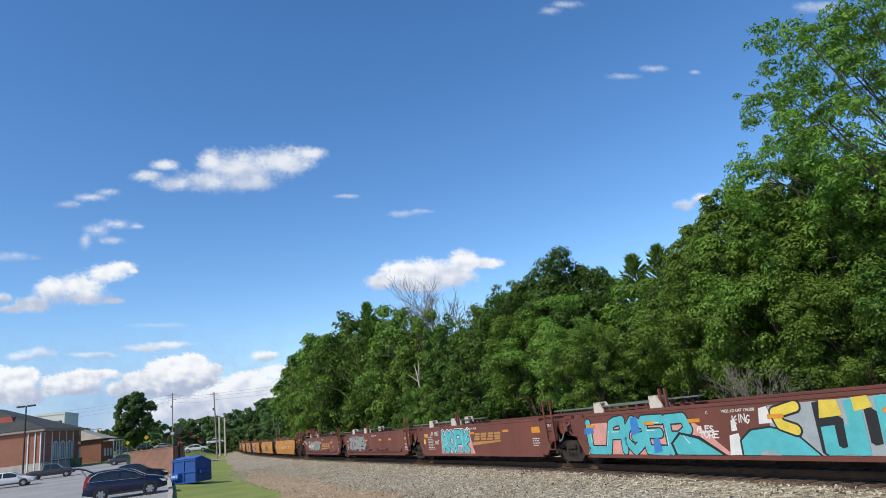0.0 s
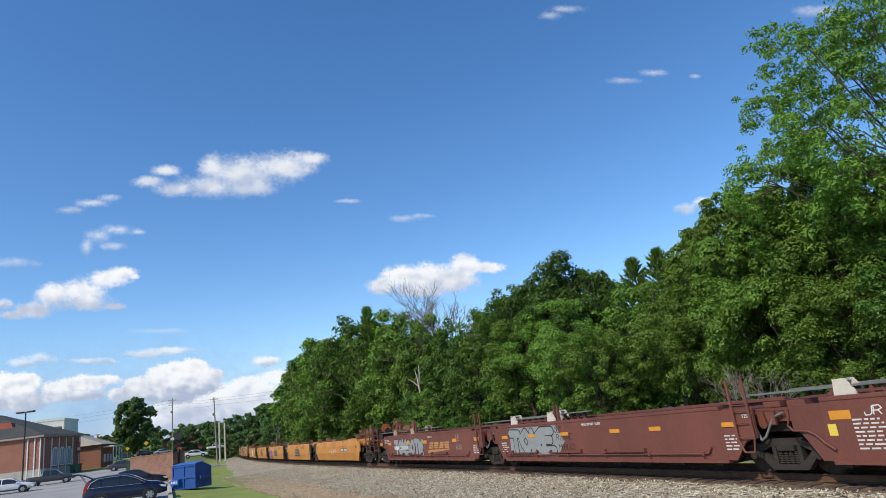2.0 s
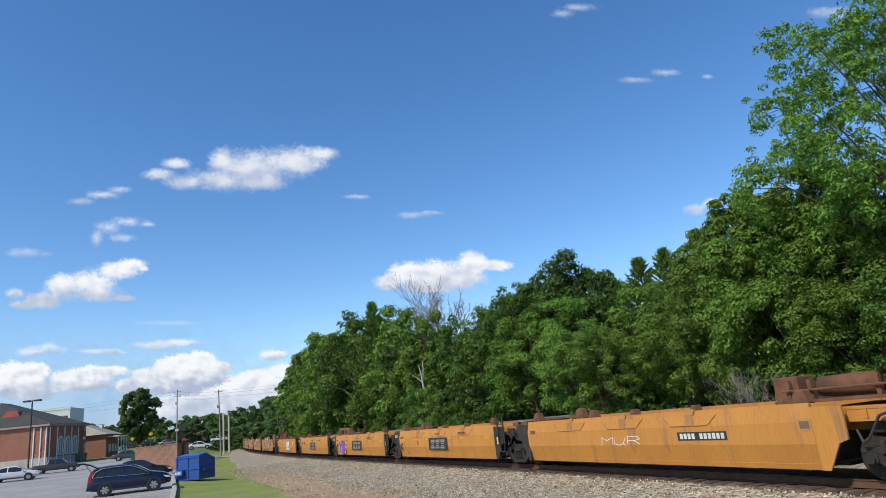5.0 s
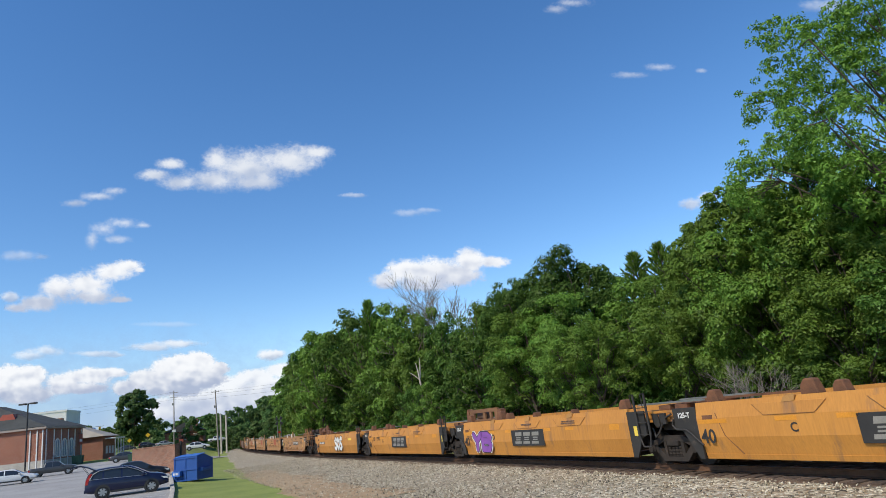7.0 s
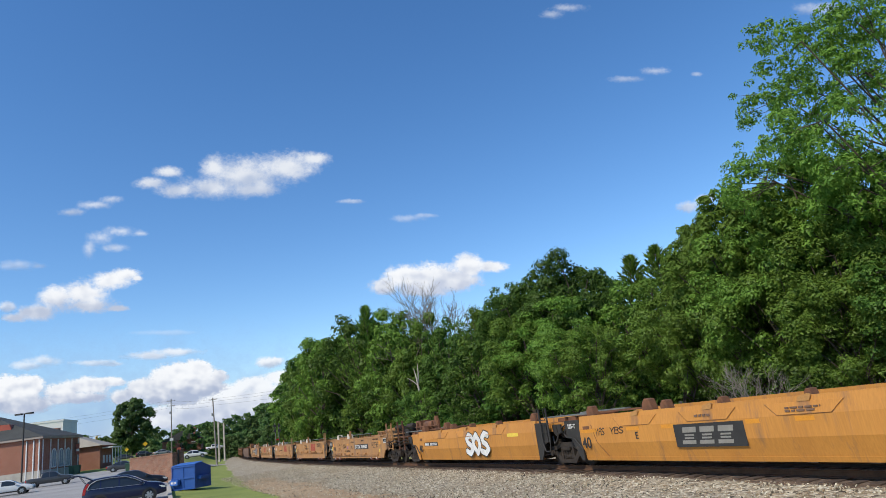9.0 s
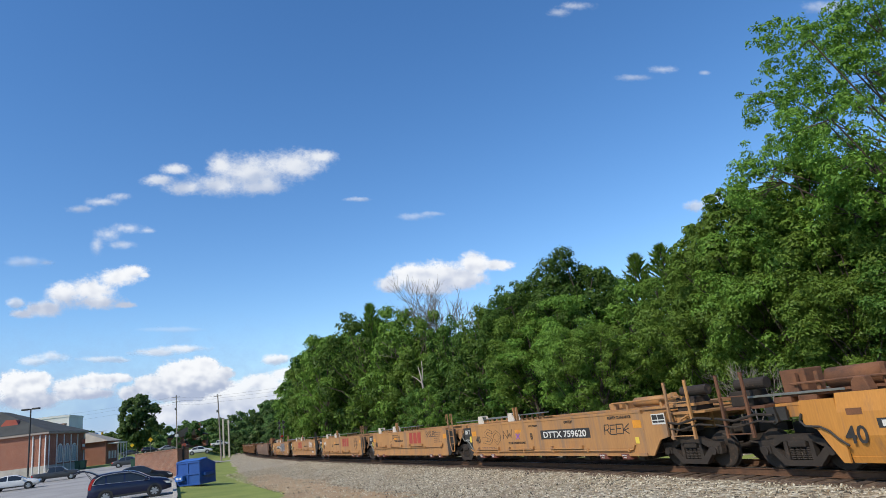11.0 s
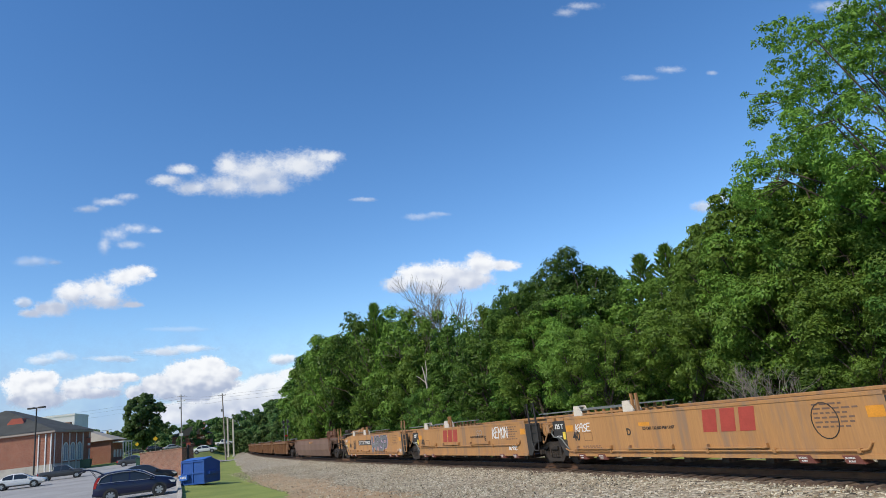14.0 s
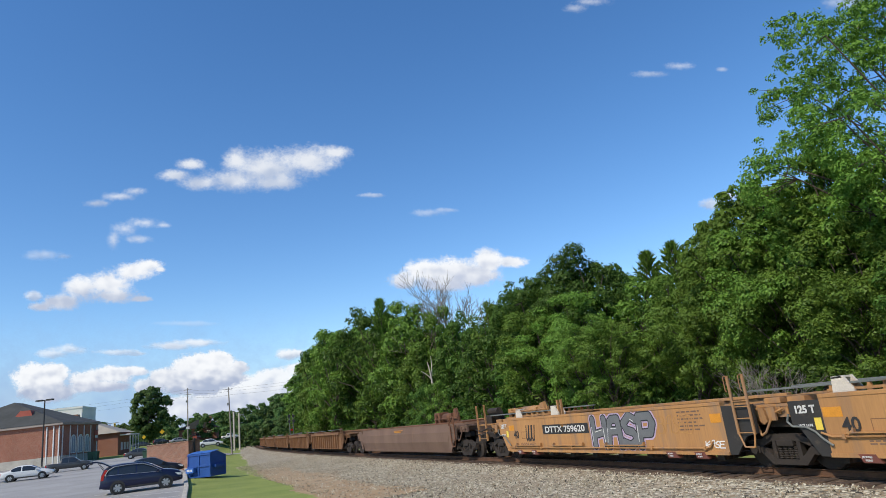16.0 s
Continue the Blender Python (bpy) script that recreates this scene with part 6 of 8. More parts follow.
# ---------------------------------------------------------------- the car park side
def brick_material(name, a, b, mortar):
    m = bpy.data.materials.new(name)
    m.use_nodes = True
    t = m.node_tree
    bs = t.nodes["Principled BSDF"]
    co, br = t.nodes.new("ShaderNodeTexCoord"), t.nodes.new("ShaderNodeTexBrick")
    sep, add, com = t.nodes.new("ShaderNodeSeparateXYZ"), t.nodes.new("ShaderNodeMath"), t.nodes.new("ShaderNodeCombineXYZ")
    t.links.new(co.outputs["Object"], sep.inputs[0])
    t.links.new(sep.outputs["X"], add.inputs[0])
    t.links.new(sep.outputs["Y"], add.inputs[1])
    t.links.new(add.outputs[0], com.inputs["X"])
    t.links.new(sep.outputs["Z"], com.inputs["Y"])
    t.links.new(com.outputs[0], br.inputs["Vector"])
    br.inputs["Color1"].default_value, br.inputs["Color2"].default_value, br.inputs["Mortar"].default_value = (*a, 1), (*b, 1), (*mortar, 1)
    for k, v in (("Scale", 1.0), ("Mortar Size", 0.006), ("Brick Width", 0.21), ("Row Height", 0.075), ("Bias", -0.1)):
        br.inputs[k].default_value = v
    no = t.nodes.new("ShaderNodeTexNoise")
    no.inputs["Scale"].default_value = 0.7
    t.links.new(co.outputs["Object"], no.inputs["Vector"])
    hs = t.nodes.new("ShaderNodeHueSaturation")
    mr = t.nodes.new("ShaderNodeMapRange")
    mr.inputs["To Min"].default_value, mr.inputs["To Max"].default_value = 0.75, 1.25
    t.links.new(no.outputs["Fac"], mr.inputs["Value"])
    t.links.new(mr.outputs["Result"], hs.inputs["Value"])
    t.links.new(br.outputs["Color"], hs.inputs["Color"])
    t.links.new(hs.outputs["Color"], bs.inputs["Base Color"])
    bs.inputs["Roughness"].default_value = 0.9
    bp = t.nodes.new("ShaderNodeBump")
    bp.inputs["Strength"].default_value, bp.inputs["Distance"].default_value = 0.6, 0.01
    t.links.new(br.outputs["Fac"], bp.inputs["Height"])
    bp.invert = True
    t.links.new(bp.outputs["Normal"], bs.inputs["Normal"])
    return m


def glass_material(name, tint=(0.02, 0.025, 0.03)):
    m = bpy.data.materials.new(name)
    m.use_nodes = True
    bs = m.node_tree.nodes["Principled BSDF"]
    bs.inputs["Base Color"].default_value = (*tint, 1)
    bs.inputs["Roughness"].default_value = 0.06
    bs.inputs["Specular IOR Level"].default_value = 0.7
    return m


def car_paint(name, c):
    m = surface(name, c, tuple(v * 0.93 for v in c), 0.8, 0.22, 0.0, 0.0, 30.0)
    bs = m.node_tree.nodes["Principled BSDF"]
    bs.inputs["Coat Weight"].default_value, bs.inputs["Specular IOR Level"].default_value = 0.25, 0.3
    return m


M.update({
    "brick": brick_material("brick", (0.30, 0.105, 0.062), (0.24, 0.085, 0.052), (0.34, 0.22, 0.165)),
    "brick_side": brick_material("brick_side", (0.27, 0.075, 0.040), (0.215, 0.060, 0.034), (0.26, 0.16, 0.12)),
    "brick_tan": brick_material("brick_tan", (0.27, 0.115, 0.068), (0.155, 0.070, 0.046), (0.36, 0.29, 0.225)),
    "concrete": surface("concrete", (0.52, 0.48, 0.41), (0.40, 0.37, 0.32), 0.8, 0.9, 0, 0.4, 25.0, (0.25, 0.24, 0.22), 0.62, 0.9),
    "roof_slate": surface("roof_slate", (0.064, 0.067, 0.063), (0.048, 0.050, 0.047), 0.5, 0.85, 0, 0.4, 20.0),
    "roof_beige": surface("roof_beige", (0.42, 0.38, 0.31), (0.34, 0.31, 0.26), 0.5, 0.8, 0, 0.3, 20.0),
    "red_metal": surface("red_metal", (0.42, 0.09, 0.05), (0.34, 0.07, 0.045), 1.0, 0.6, 0, 0.1, 20.0),
    "fascia_tan": surface("fascia_tan", (0.40, 0.33, 0.28), (0.33, 0.27, 0.23), 0.6, 0.7, 0, 0.2, 20.0),
    "siding": surface("siding", (0.82, 0.80, 0.76), (0.74, 0.73, 0.70), 0.3, 0.8, 0, 0.2, 20.0),
    "glass": glass_material("glass"),
    # sky reflection put into the base colour of the hall's side panes
    "glass_sky_tint": glass_material("glass_sky_tint", (0.30, 0.34, 0.40)),
    "blue_steel": surface("blue_steel", (0.010, 0.078, 0.32), (0.009, 0.064, 0.26), 0.9, 0.5, 0, 0.1, 20.0, (0.05, 0.09, 0.24), 0.62, 1.6),
    "blue_lid": surface("blue_lid", (0.035, 0.15, 0.50), (0.03, 0.12, 0.42), 0.9, 0.5, 0, 0.1, 20.0),
    "paint_navy": car_paint("paint_navy", (0.010, 0.015, 0.050)),
    "paint_grey": car_paint("paint_grey", (0.060, 0.062, 0.066)),
    "paint_white": car_paint("paint_white", (0.72, 0.72, 0.71)),
    "paint_black": car_paint("paint_black", (0.016, 0.016, 0.018)),
    "paint_silver": car_paint("paint_silver", (0.36, 0.37, 0.38)),
    "paint_green": surface("paint_green", (0.02, 0.075, 0.04), (0.015, 0.05, 0.03), 1.0, 0.6),
    "tyre": plain("tyre", (0.022, 0.022, 0.022), 0.85),
    "rim": plain("rim", (0.50, 0.50, 0.50), 0.35, 0.8),
    "trim_black": plain("trim_black", (0.03, 0.03, 0.03), 0.6),
    "lens_red": plain("lens_red", (0.55, 0.02, 0.02), 0.2),
    "lens_clear": plain("lens_clear", (0.75, 0.75, 0.72), 0.15),
    "sign_yellow": plain("sign_yellow", (0.85, 0.52, 0.01), 0.5),
    "sign_green": plain("sign_green", (0.02, 0.25, 0.12), 0.5),
    "pole_wood": surface("pole_wood", (0.33, 0.29, 0.25), (0.25, 0.22, 0.19), 3.0, 0.95, 0, 0.5, 25.0, None, 0.5, 1.0, (3, 3, 0.4)),
})


def parking_lot():
    edge = [(-9.5, 20.0), (-12.3, 26.5), (-14.55, 31.5), (-16.87, 36.8), (-19.3, 42.0), (-21.7, 47.1), (-24.6, 53.6)]
    rows = []
    for (xa, ya), (xb, yb) in zip(edge, edge[1:]):
        for k in range(4):
            rows.append((xa + (xb - xa) * k / 4, ya + (yb - ya) * k / 4))
    rows += [(-27.5, 58.0), (-29.0, 64.0), (-30.5, 70.0), (-33, 78.0), (-38, 88.0), (-43, 98.0)]
    verts, faces = [], []
    n = 16
    for x, y in rows:
        for k in range(n):
            xx = x + (-85 - x) * (k / (n - 1)) ** 1.5
            verts.append((xx, y, float(max(lot_height(np.array(xx), np.array(y)), g(xx, y))) + 0.03))
    for i in range(len(rows) - 1):
        for k in range(n - 1):
            a = i * n + k
            faces.append((a, a + n, a + n + 1, a + 1))
    me = bpy.data.meshes.new("parking_lot")
    me.from_pydata(verts, [], faces)
    me.materials.append(M["asphalt"])
    tagged(new("parking_lot", me), "grey worn asphalt car park", "car park", kind="structure")
    # kerb in cast lengths
    kerb = thing("kerb", "pale concrete kerb between car park and grass", "kerb", kind="structure")
    for (xa, ya), (xb, yb) in zip(edge[1:], edge[2:]):
        m = 3
        for k in range(m):
            p, q = Vector((xa + (xb - xa) * k / m, ya + (yb - ya) * k / m, 0)), Vector((xa + (xb - xa) * (k + 0.985) / m, ya + (yb - ya) * (k + 0.985) / m, 0))
            bm = bmesh.new()
            L = (q - p).length
            box(bm, 0, L, -0.12, 0.12, -0.25, 0.18, 0.03)
            o = part("kerb_stone", bm, M["concrete"], kerb)
            z = lot_height(p.x, p.y)
            z2 = lot_height(q.x, q.y)
            o.matrix_basis = Matrix.Translation((p.x, p.y, z)) @ Matrix.Rotation(math.atan2(q.y - p.y, q.x - p.x), 4, "Z") @ Matrix.Rotation(-math.atan2(z2 - z, L), 4, "Y")
    lines = thing("bay_lines", "faded white painted parking bay lines", "road marking", kind="structure")
    for k in range(7):
        x0, y0 = -14.0 - 0.436 * 2.75 * k, 30.6 + 0.9 * 2.75 * k
        bm = bmesh.new()
        pts = []
        for f in (0.05, 1.0):
            for w in (-0.06, 0.06):
                x, y = x0 - 5.2 * f, y0 - 0.3 * f + w
                pts.append((x, y, float(lot_height(x, y)) + 0.04))
        vs = [bm.verts.new(pts[i]) for i in (0, 1, 3, 2)]
        bm.faces.new(vs)
        part("bay_line", bm, M["mark_white"], lines)


parking_lot()


# ---------------------------------------------------------------- vehicles
def wheel_mesh():
    tyre, rim = bmesh.new(), bmesh.new()
    for a, b, r0, r1 in ((-0.11, -0.08, 0.29, 0.335), (-0.08, 0.08, 0.335, 0.335), (0.08, 0.11, 0.335, 0.29)):
        rod(tyre, (0, a, 0), (0, b, 0), r0, r1, n=24, caps=False)
    rod(tyre, (0, -0.06, 0), (0, 0.06, 0), 0.29, n=24)
    rod(tyre, (0, -0.11, 0), (0, -0.06, 0), 0.29, 0.23, n=24, caps=False)
    rod(tyre, (0, 0.06, 0), (0, 0.11, 0), 0.23, 0.29, n=24, caps=False)
    bmesh.ops.remove_doubles(tyre, verts=tyre.verts, dist=1e-4)
    for k in range(6):
        an = k * math.tau / 6
        c, s = math.cos(an), math.sin(an)
        for sy in (-1, 1):
            pts = [(c * 0.04 - s * 0.05, s * 0.04 + c * 0.05), (c * 0.21 - s * 0.06, s * 0.21 + c * 0.06), (c * 0.21 + s * 0.06, s * 0.21 - c * 0.06), (c * 0.04 + s * 0.05, s * 0.04 - c * 0.05)]
            plate(rim, pts, sy * 0.075, sy * 0.10)
    for sy in (-1, 1):
        rod(rim, (0, sy * 0.06, 0), (0, sy * 0.108, 0), 0.07, n=12)
        rod(rim, (0, sy * 0.062, 0), (0, sy * 0.10, 0), 0.235, 0.225, n=24, caps=False)
    out = []
    for nm, bm, mt in (("tyre", tyre, M["tyre"]), ("rim", rim, M["rim"])):
        me = bpy.data.meshes.new(nm)
        bm.to_mesh(me)
        bm.free()
        me.materials.append(mt)
        out.append(me)
    return out


WHEEL = wheel_mesh()


CARS = {
    # half width, axles, wheel size, underside, top line from tail to nose, belt line, window spans, windscreen and rear screen spans
    "suv": dict(w=0.91, ax=(-1.31, 1.31), wheel=1.03, low=0.30,
                top=[(-2.24, 0.90), (-2.23, 1.10), (-2.12, 1.36), (-1.96, 1.54), (-1.66, 1.645), (-1.1, 1.69), (-0.3, 1.69), (0.2, 1.63), (0.58, 1.47), (1.20, 1.13), (1.65, 1.06), (2.02, 0.96), (2.20, 0.82), (2.27, 0.62)],
                belt=[(-2.26, 0.95), (-1.6, 1.12), (0, 1.04), (1.2, 1.0), (2.26, 0.60)],
                side=((-1.92, -1.34), (-1.26, -0.36), (-0.28, 0.98)), front=(0.42, 1.14), rear=(-2.20, -1.86)),
    "sedan": dict(w=0.88, ax=(-1.36, 1.36), wheel=0.95, low=0.27,
                  top=[(-2.33, 0.78), (-2.26, 0.92), (-1.75, 0.97), (-1.45, 1.08), (-1.0, 1.34), (-0.6, 1.425), (0.0, 1.435), (0.35, 1.38), (0.6, 1.26), (1.18, 0.95), (1.75, 0.85), (2.15, 0.74), (2.32, 0.56)],
                  belt=[(-2.33, 0.80), (-1.4, 0.93), (0.9, 0.88), (2.32, 0.55)],
                  side=((-1.30, -0.46), (-0.38, 0.92)), front=(0.38, 1.16), rear=(-1.66, -1.04)),
    "pickup": dict(w=0.98, ax=(-1.80, 1.85), wheel=1.12, low=0.42,
                   top=[(-2.86, 1.05), (-2.82, 1.16), (-1.10, 1.17), (-1.04, 1.55), (-0.92, 1.84), (-0.55, 1.90), (0.3, 1.90), (0.62, 1.82), (1.32, 1.26), (2.1, 1.18), (2.6, 1.10), (2.78, 0.98), (2.86, 0.7)],
                   belt=[(-2.86, 1.08), (-1.1, 1.14), (1.0, 1.16), (2.3, 1.1), (2.86, 0.68)],
                   side=((-0.90, -0.10), (-0.02, 1.02)), front=(0.66, 1.30), rear=(-1.08, -0.98)),
}


def car(style, paint, at, label, open_tailgate=False, category="car"):
    """A car drawn through rounded cross-sections, with separate panes, wheels, lamps and trim."""
    d = CARS[style]
    w, k = d["w"], d["wheel"]
    c = thing({"suv": "suv", "sedan": "sedan", "pickup": "pickup_truck"}[style], label, category, at=at)
    tx, tz = zip(*d["top"])
    bx, bz = zip(*d["belt"])
    x0, x1 = tx[0], tx[-1]
    cuts = set(np.linspace(x0, x1, 27).round(3)) | {round(v, 3) for v in tx} | {round(v, 3) for s in (*d["side"], d["front"], d["rear"]) for v in s}
    xs = sorted(cuts)
    xs = [x for i, x in enumerate(xs) if i == 0 or x - xs[i - 1] > 0.012]
    bm, glass = bmesh.new(), bmesh.new()

    def ring(x):
        zt = float(np.interp(x, tx, tz))
        zb = min(float(np.interp(x, bx, bz)), zt - 0.03)
        q = max(0.0, (x - (x1 - 0.75)) / 0.75, ((x0 + 0.55) - x) / 0.55)
        ww = w * (1 - 0.20 * q ** 2.2)
        low = d["low"] + 0.10 * q ** 2
        cab = min(1.0, max(0.0, (zt - zb) / 0.5))
        wr = ww * (0.92 - 0.20 * cab)
        pts = [(0, low), (ww * 0.80, low), (ww * 0.95, low + 0.05), (ww * 0.985, low + 0.18), (ww, (low + zb) / 2), (ww * 0.985, zb - 0.10), (ww * 0.95, zb),
               (ww * 0.95 + (wr - ww * 0.95) * 0.5, zb + (zt - zb) * 0.45), (wr, zb + (zt - zb) * 0.86), (wr * 0.86, zt - 0.012), (wr * 0.5, zt + 0.01), (0, zt + 0.016)]
        return pts + [(-y, z) for y, z in pts[-2:0:-1]]
    rings = [ring(x) for x in xs]
    n = len(rings[0])
    grid = [[bm.verts.new((x, y, z)) for y, z in r] for x, r in zip(xs, rings)]
    side_rows = {6, 7, n - 8, n - 7}
    top_rows = {8, 9, 10, 11, 12, n - 9}
    panes = {}
    for i in range(len(xs) - 1):
        xm = (xs[i] + xs[i + 1]) / 2
        for j in range(n):
            which = None
            if j in side_rows:
                for s_i, (a, b) in enumerate(d["side"]):
                    if a < xm < b:
                        which = ("side", s_i, j < n / 2)
            if j in (9, 10, 11, 12):
                if d["front"][0] < xm < d["front"][1]:
                    which = ("front",)
                elif d["rear"][0] < xm < d["rear"][1]:
                    which = ("rear",)
            quad = (grid[i][j], grid[i + 1][j], grid[i + 1][(j + 1) % n], grid[i][(j + 1) % n])
            if which:
                panes.setdefault(which, []).append([v.co.copy() for v in quad])
            else:
                bm.faces.new(quad)
    bm.faces.new(grid[0]), bm.faces.new(grid[-1][::-1])
    bmesh.ops.recalc_face_normals(bm, faces=bm.faces)
    body = part("body", bm, paint, c, smooth=True)
    glass.free()
    for which, quads in panes.items():
        b = bmesh.new()
        for q in quads:
            b.faces.new([b.verts.new(v) for v in q])
        bmesh.ops.remove_doubles(b, verts=b.verts, dist=1e-4)
        bmesh.ops.recalc_face_normals(b, faces=b.faces)
        part({"side": "side_window", "front": "windscreen", "rear": "rear_window"}[which[0]], b, M["glass"], c, smooth=True)
    for ax in d["ax"]:
        for sy in (-1, 1):
            b = bmesh.new()
            rod(b, (ax, sy * (w * 0.80), 0.345 * k), (ax, sy * (w + 0.006), 0.345 * k), 0.405 * k, n=26)
            part("wheel_arch", b, M["trim_black"], c)
            wv = new("wheel")
            wv.parent = c
            wv.matrix_basis = Matrix.Translation((ax, sy * (w - 0.085), 0.335 * k)) @ Matrix.Diagonal((k, 1, k, 1))
            part("tyre", WHEEL[0], None, wv)
            part("rim", WHEEL[1], None, wv)
    for sy in (-1, 1):
        if style == "suv":
            pts = [(x0 + 0.02, 0.84), (x0 + 0.16, 0.84), (x0 + 0.20, 1.10), (x0 + 0.36, 1.44), (x0 + 0.22, 1.42), (x0 + 0.04, 1.08)]
            ya, yb = sy * w * 0.66, sy * w * 0.90
        else:
            zt = 0.62 if style == "sedan" else 0.78
            pts = [(x0 - 0.004, zt), (x0 + 0.22, zt), (x0 + 0.26, zt + 0.20), (x0 + 0.01, zt + 0.22)]
            ya, yb = sy * w * 0.55, sy * w * 0.90
        b = bmesh.new()
        plate(b, pts, ya, yb)
        bmesh.ops.recalc_face_normals(b, faces=b.faces)
        part("tail_light", b, M["lens_red"], c)
        zl = {"suv": 0.76, "sedan": 0.64, "pickup": 0.90}[style]
        b = bmesh.new()
        plate(b, [(x1 - 0.52, zl + 0.08), (x1 - 0.46, zl - 0.05), (x1 - 0.06, zl - 0.10), (x1 - 0.08, zl + 0.02)], sy * w * 0.52, sy * w * 0.885)
        bmesh.ops.recalc_face_normals(b, faces=b.faces)
        part("headlight", b, M["lens_clear"], c)
        b = bmesh.new()
        xm = d["front"][1] - 0.28
        zm = float(np.interp(xm, bx, bz)) + 0.09
        box(b, xm - 0.09, xm + 0.09, sy * (w + 0.09) - 0.10, sy * (w + 0.09) + 0.10, zm - 0.07, zm + 0.08, 0.03)
        part("mirror", b, paint, c)
        for xh in (d["side"][-1][0] + 0.08, d["side"][-2][0] + 0.10):
            b = bmesh.new()
            zh = float(np.interp(xh, bx, bz)) - 0.14
            box(b, xh, xh + 0.16, sy * w - 0.02, sy * w + 0.02, zh, zh + 0.035)
            part("door_handle", b, paint, c)
        b = bmesh.new()
        box(b, d["ax"][0] + 0.42 * k, d["ax"][1] - 0.42 * k, sy * w * 0.94 - 0.02, sy * w * 0.94 + 0.055, d["low"] - 0.03, d["low"] + 0.10, 0.01)
        part("sill", b, M["trim_black"], c)
        if style == "suv":
            b = bmesh.new()
            zr = lambda x: float(np.interp(x, tx, tz))
            pipe(b, [(-2.0, sy * 0.86, 1.10), (-1.84, sy * 0.79, 1.40), (-1.5, sy * 0.745, 1.57), (-0.8, sy * 0.73, 1.615), (0.0, sy * 0.73, 1.59), (0.5, sy * 0.76, 1.40), (1.05, sy * 0.87, 1.08)], 0.022, 6)
            pipe(b, [(-2.0, sy * 0.868, 1.10), (-1.2, sy * 0.872, 1.095), (0.0, sy * 0.872, 1.045), (1.05, sy * 0.87, 1.02)], 0.014, 5)
            part("window_trim", b, M["rim"], c, "bright chrome window trim")
    b = bmesh.new()
    box(b, x1 - 0.10, x1 + 0.004, -0.42, 0.42, d["low"] + 0.18, d["low"] + 0.34, 0.01)
    part("grille", b, M["trim_black"], c)
    b = bmesh.new()
    box(b, x0 - 0.04, x0 + 0.30, -w * 0.80, w * 0.80, d["low"] + 0.08, d["low"] + 0.26, 0.03)
    part("bumper", b, paint if style == "suv" else M["trim_black"], c)
    if open_tailgate:
        b = bmesh.new()
        plate(b, [(-1.70, 1.62), (-2.15, 1.86), (-2.50, 1.98), (-2.85, 1.98), (-3.06, 1.88), (-3.02, 1.80), (-2.80, 1.90), (-2.45, 1.89), (-2.10, 1.77), (-1.72, 1.55)], -w * 0.72, w * 0.72)
        bmesh.ops.recalc_face_normals(b, faces=b.faces)
        part("tailgate", b, paint, c, "raised open tailgate")
        for sy in (-1, 1):
            b = bmesh.new()
            rod(b, (-2.02, sy * 0.58, 1.30), (-2.42, sy * 0.55, 1.90), 0.014, n=6)
            part("gas_strut", b, M["trim_black"], c)
    return c


def on_lot(x, y, turn):
    z = float(max(lot_height(x, y), g(x, y))) + 0.03
    hd = radians(turn)
    # tilt with the slope of the lot
    sx = -0.0192 * math.cos(hd) + 0.013 * math.sin(hd)
    return Matrix.Translation((x, y, z)) @ Matrix.Rotation(hd, 4, "Z") @ Matrix.Rotation(-math.atan(sx), 4, "Y")


car("suv", M["paint_navy"], on_lot(-20.35, 38.5, 28) @ Matrix.Scale(0.97, 4), "dark navy blue suv parked with its tailgate raised", True)
car("sedan", M["paint_black"], on_lot(-25.2, 48.9, 28), "black car parked behind the blue suv")
car("sedan", M["paint_white"], on_lot(-43.7, 61.4, 26) @ Matrix.Scale(0.96, 4), "white four-door sedan parked on the asphalt")
car("sedan", M["paint_white"], on_lot(-48.6, 60.9, 26) @ Matrix.Scale(0.96, 4), "white car parked at the end of the row")
car("pickup", M["paint_grey"], on_lot(-45.9, 71.2, 27) @ Matrix.Scale(0.80, 4), "dark grey crew-cab pickup truck parked by the brick building", category="pickup truck")
car("sedan", M["paint_grey"], on_lot(-47.9, 90.3, 22) @ Matrix.Scale(0.92, 4), "grey car parked beside the low brick building")
car("sedan", M["paint_white"], on_lot(-46.4, 110.6, 20) @ Matrix.Scale(0.9, 4), "white car passing on the far road")
car("pickup", M["paint_white"], on_lot(-61.6, 158.6, 15) @ Matrix.Scale(0.72, 4), "white truck standing by the far road", category="truck")
for k, (x, y, st, p) in enumerate(((-87.0, 145, "suv", "paint_black"), (-83.1, 147, "pickup", "paint_white"), (-78.8, 149, "sedan", "paint_grey"), (-75.1, 151, "suv", "paint_black"), (-71.5, 152, "sedan", "paint_silver"), (-90.3, 144, "suv", "paint_black"))):
    o = car(st, M[p], on_lot(x, y, 24 + 3 * k) @ Matrix.Scale(0.88, 4), "car parked in the distant row along the road")
    o.location.z = 2.6 + 0.0 * k


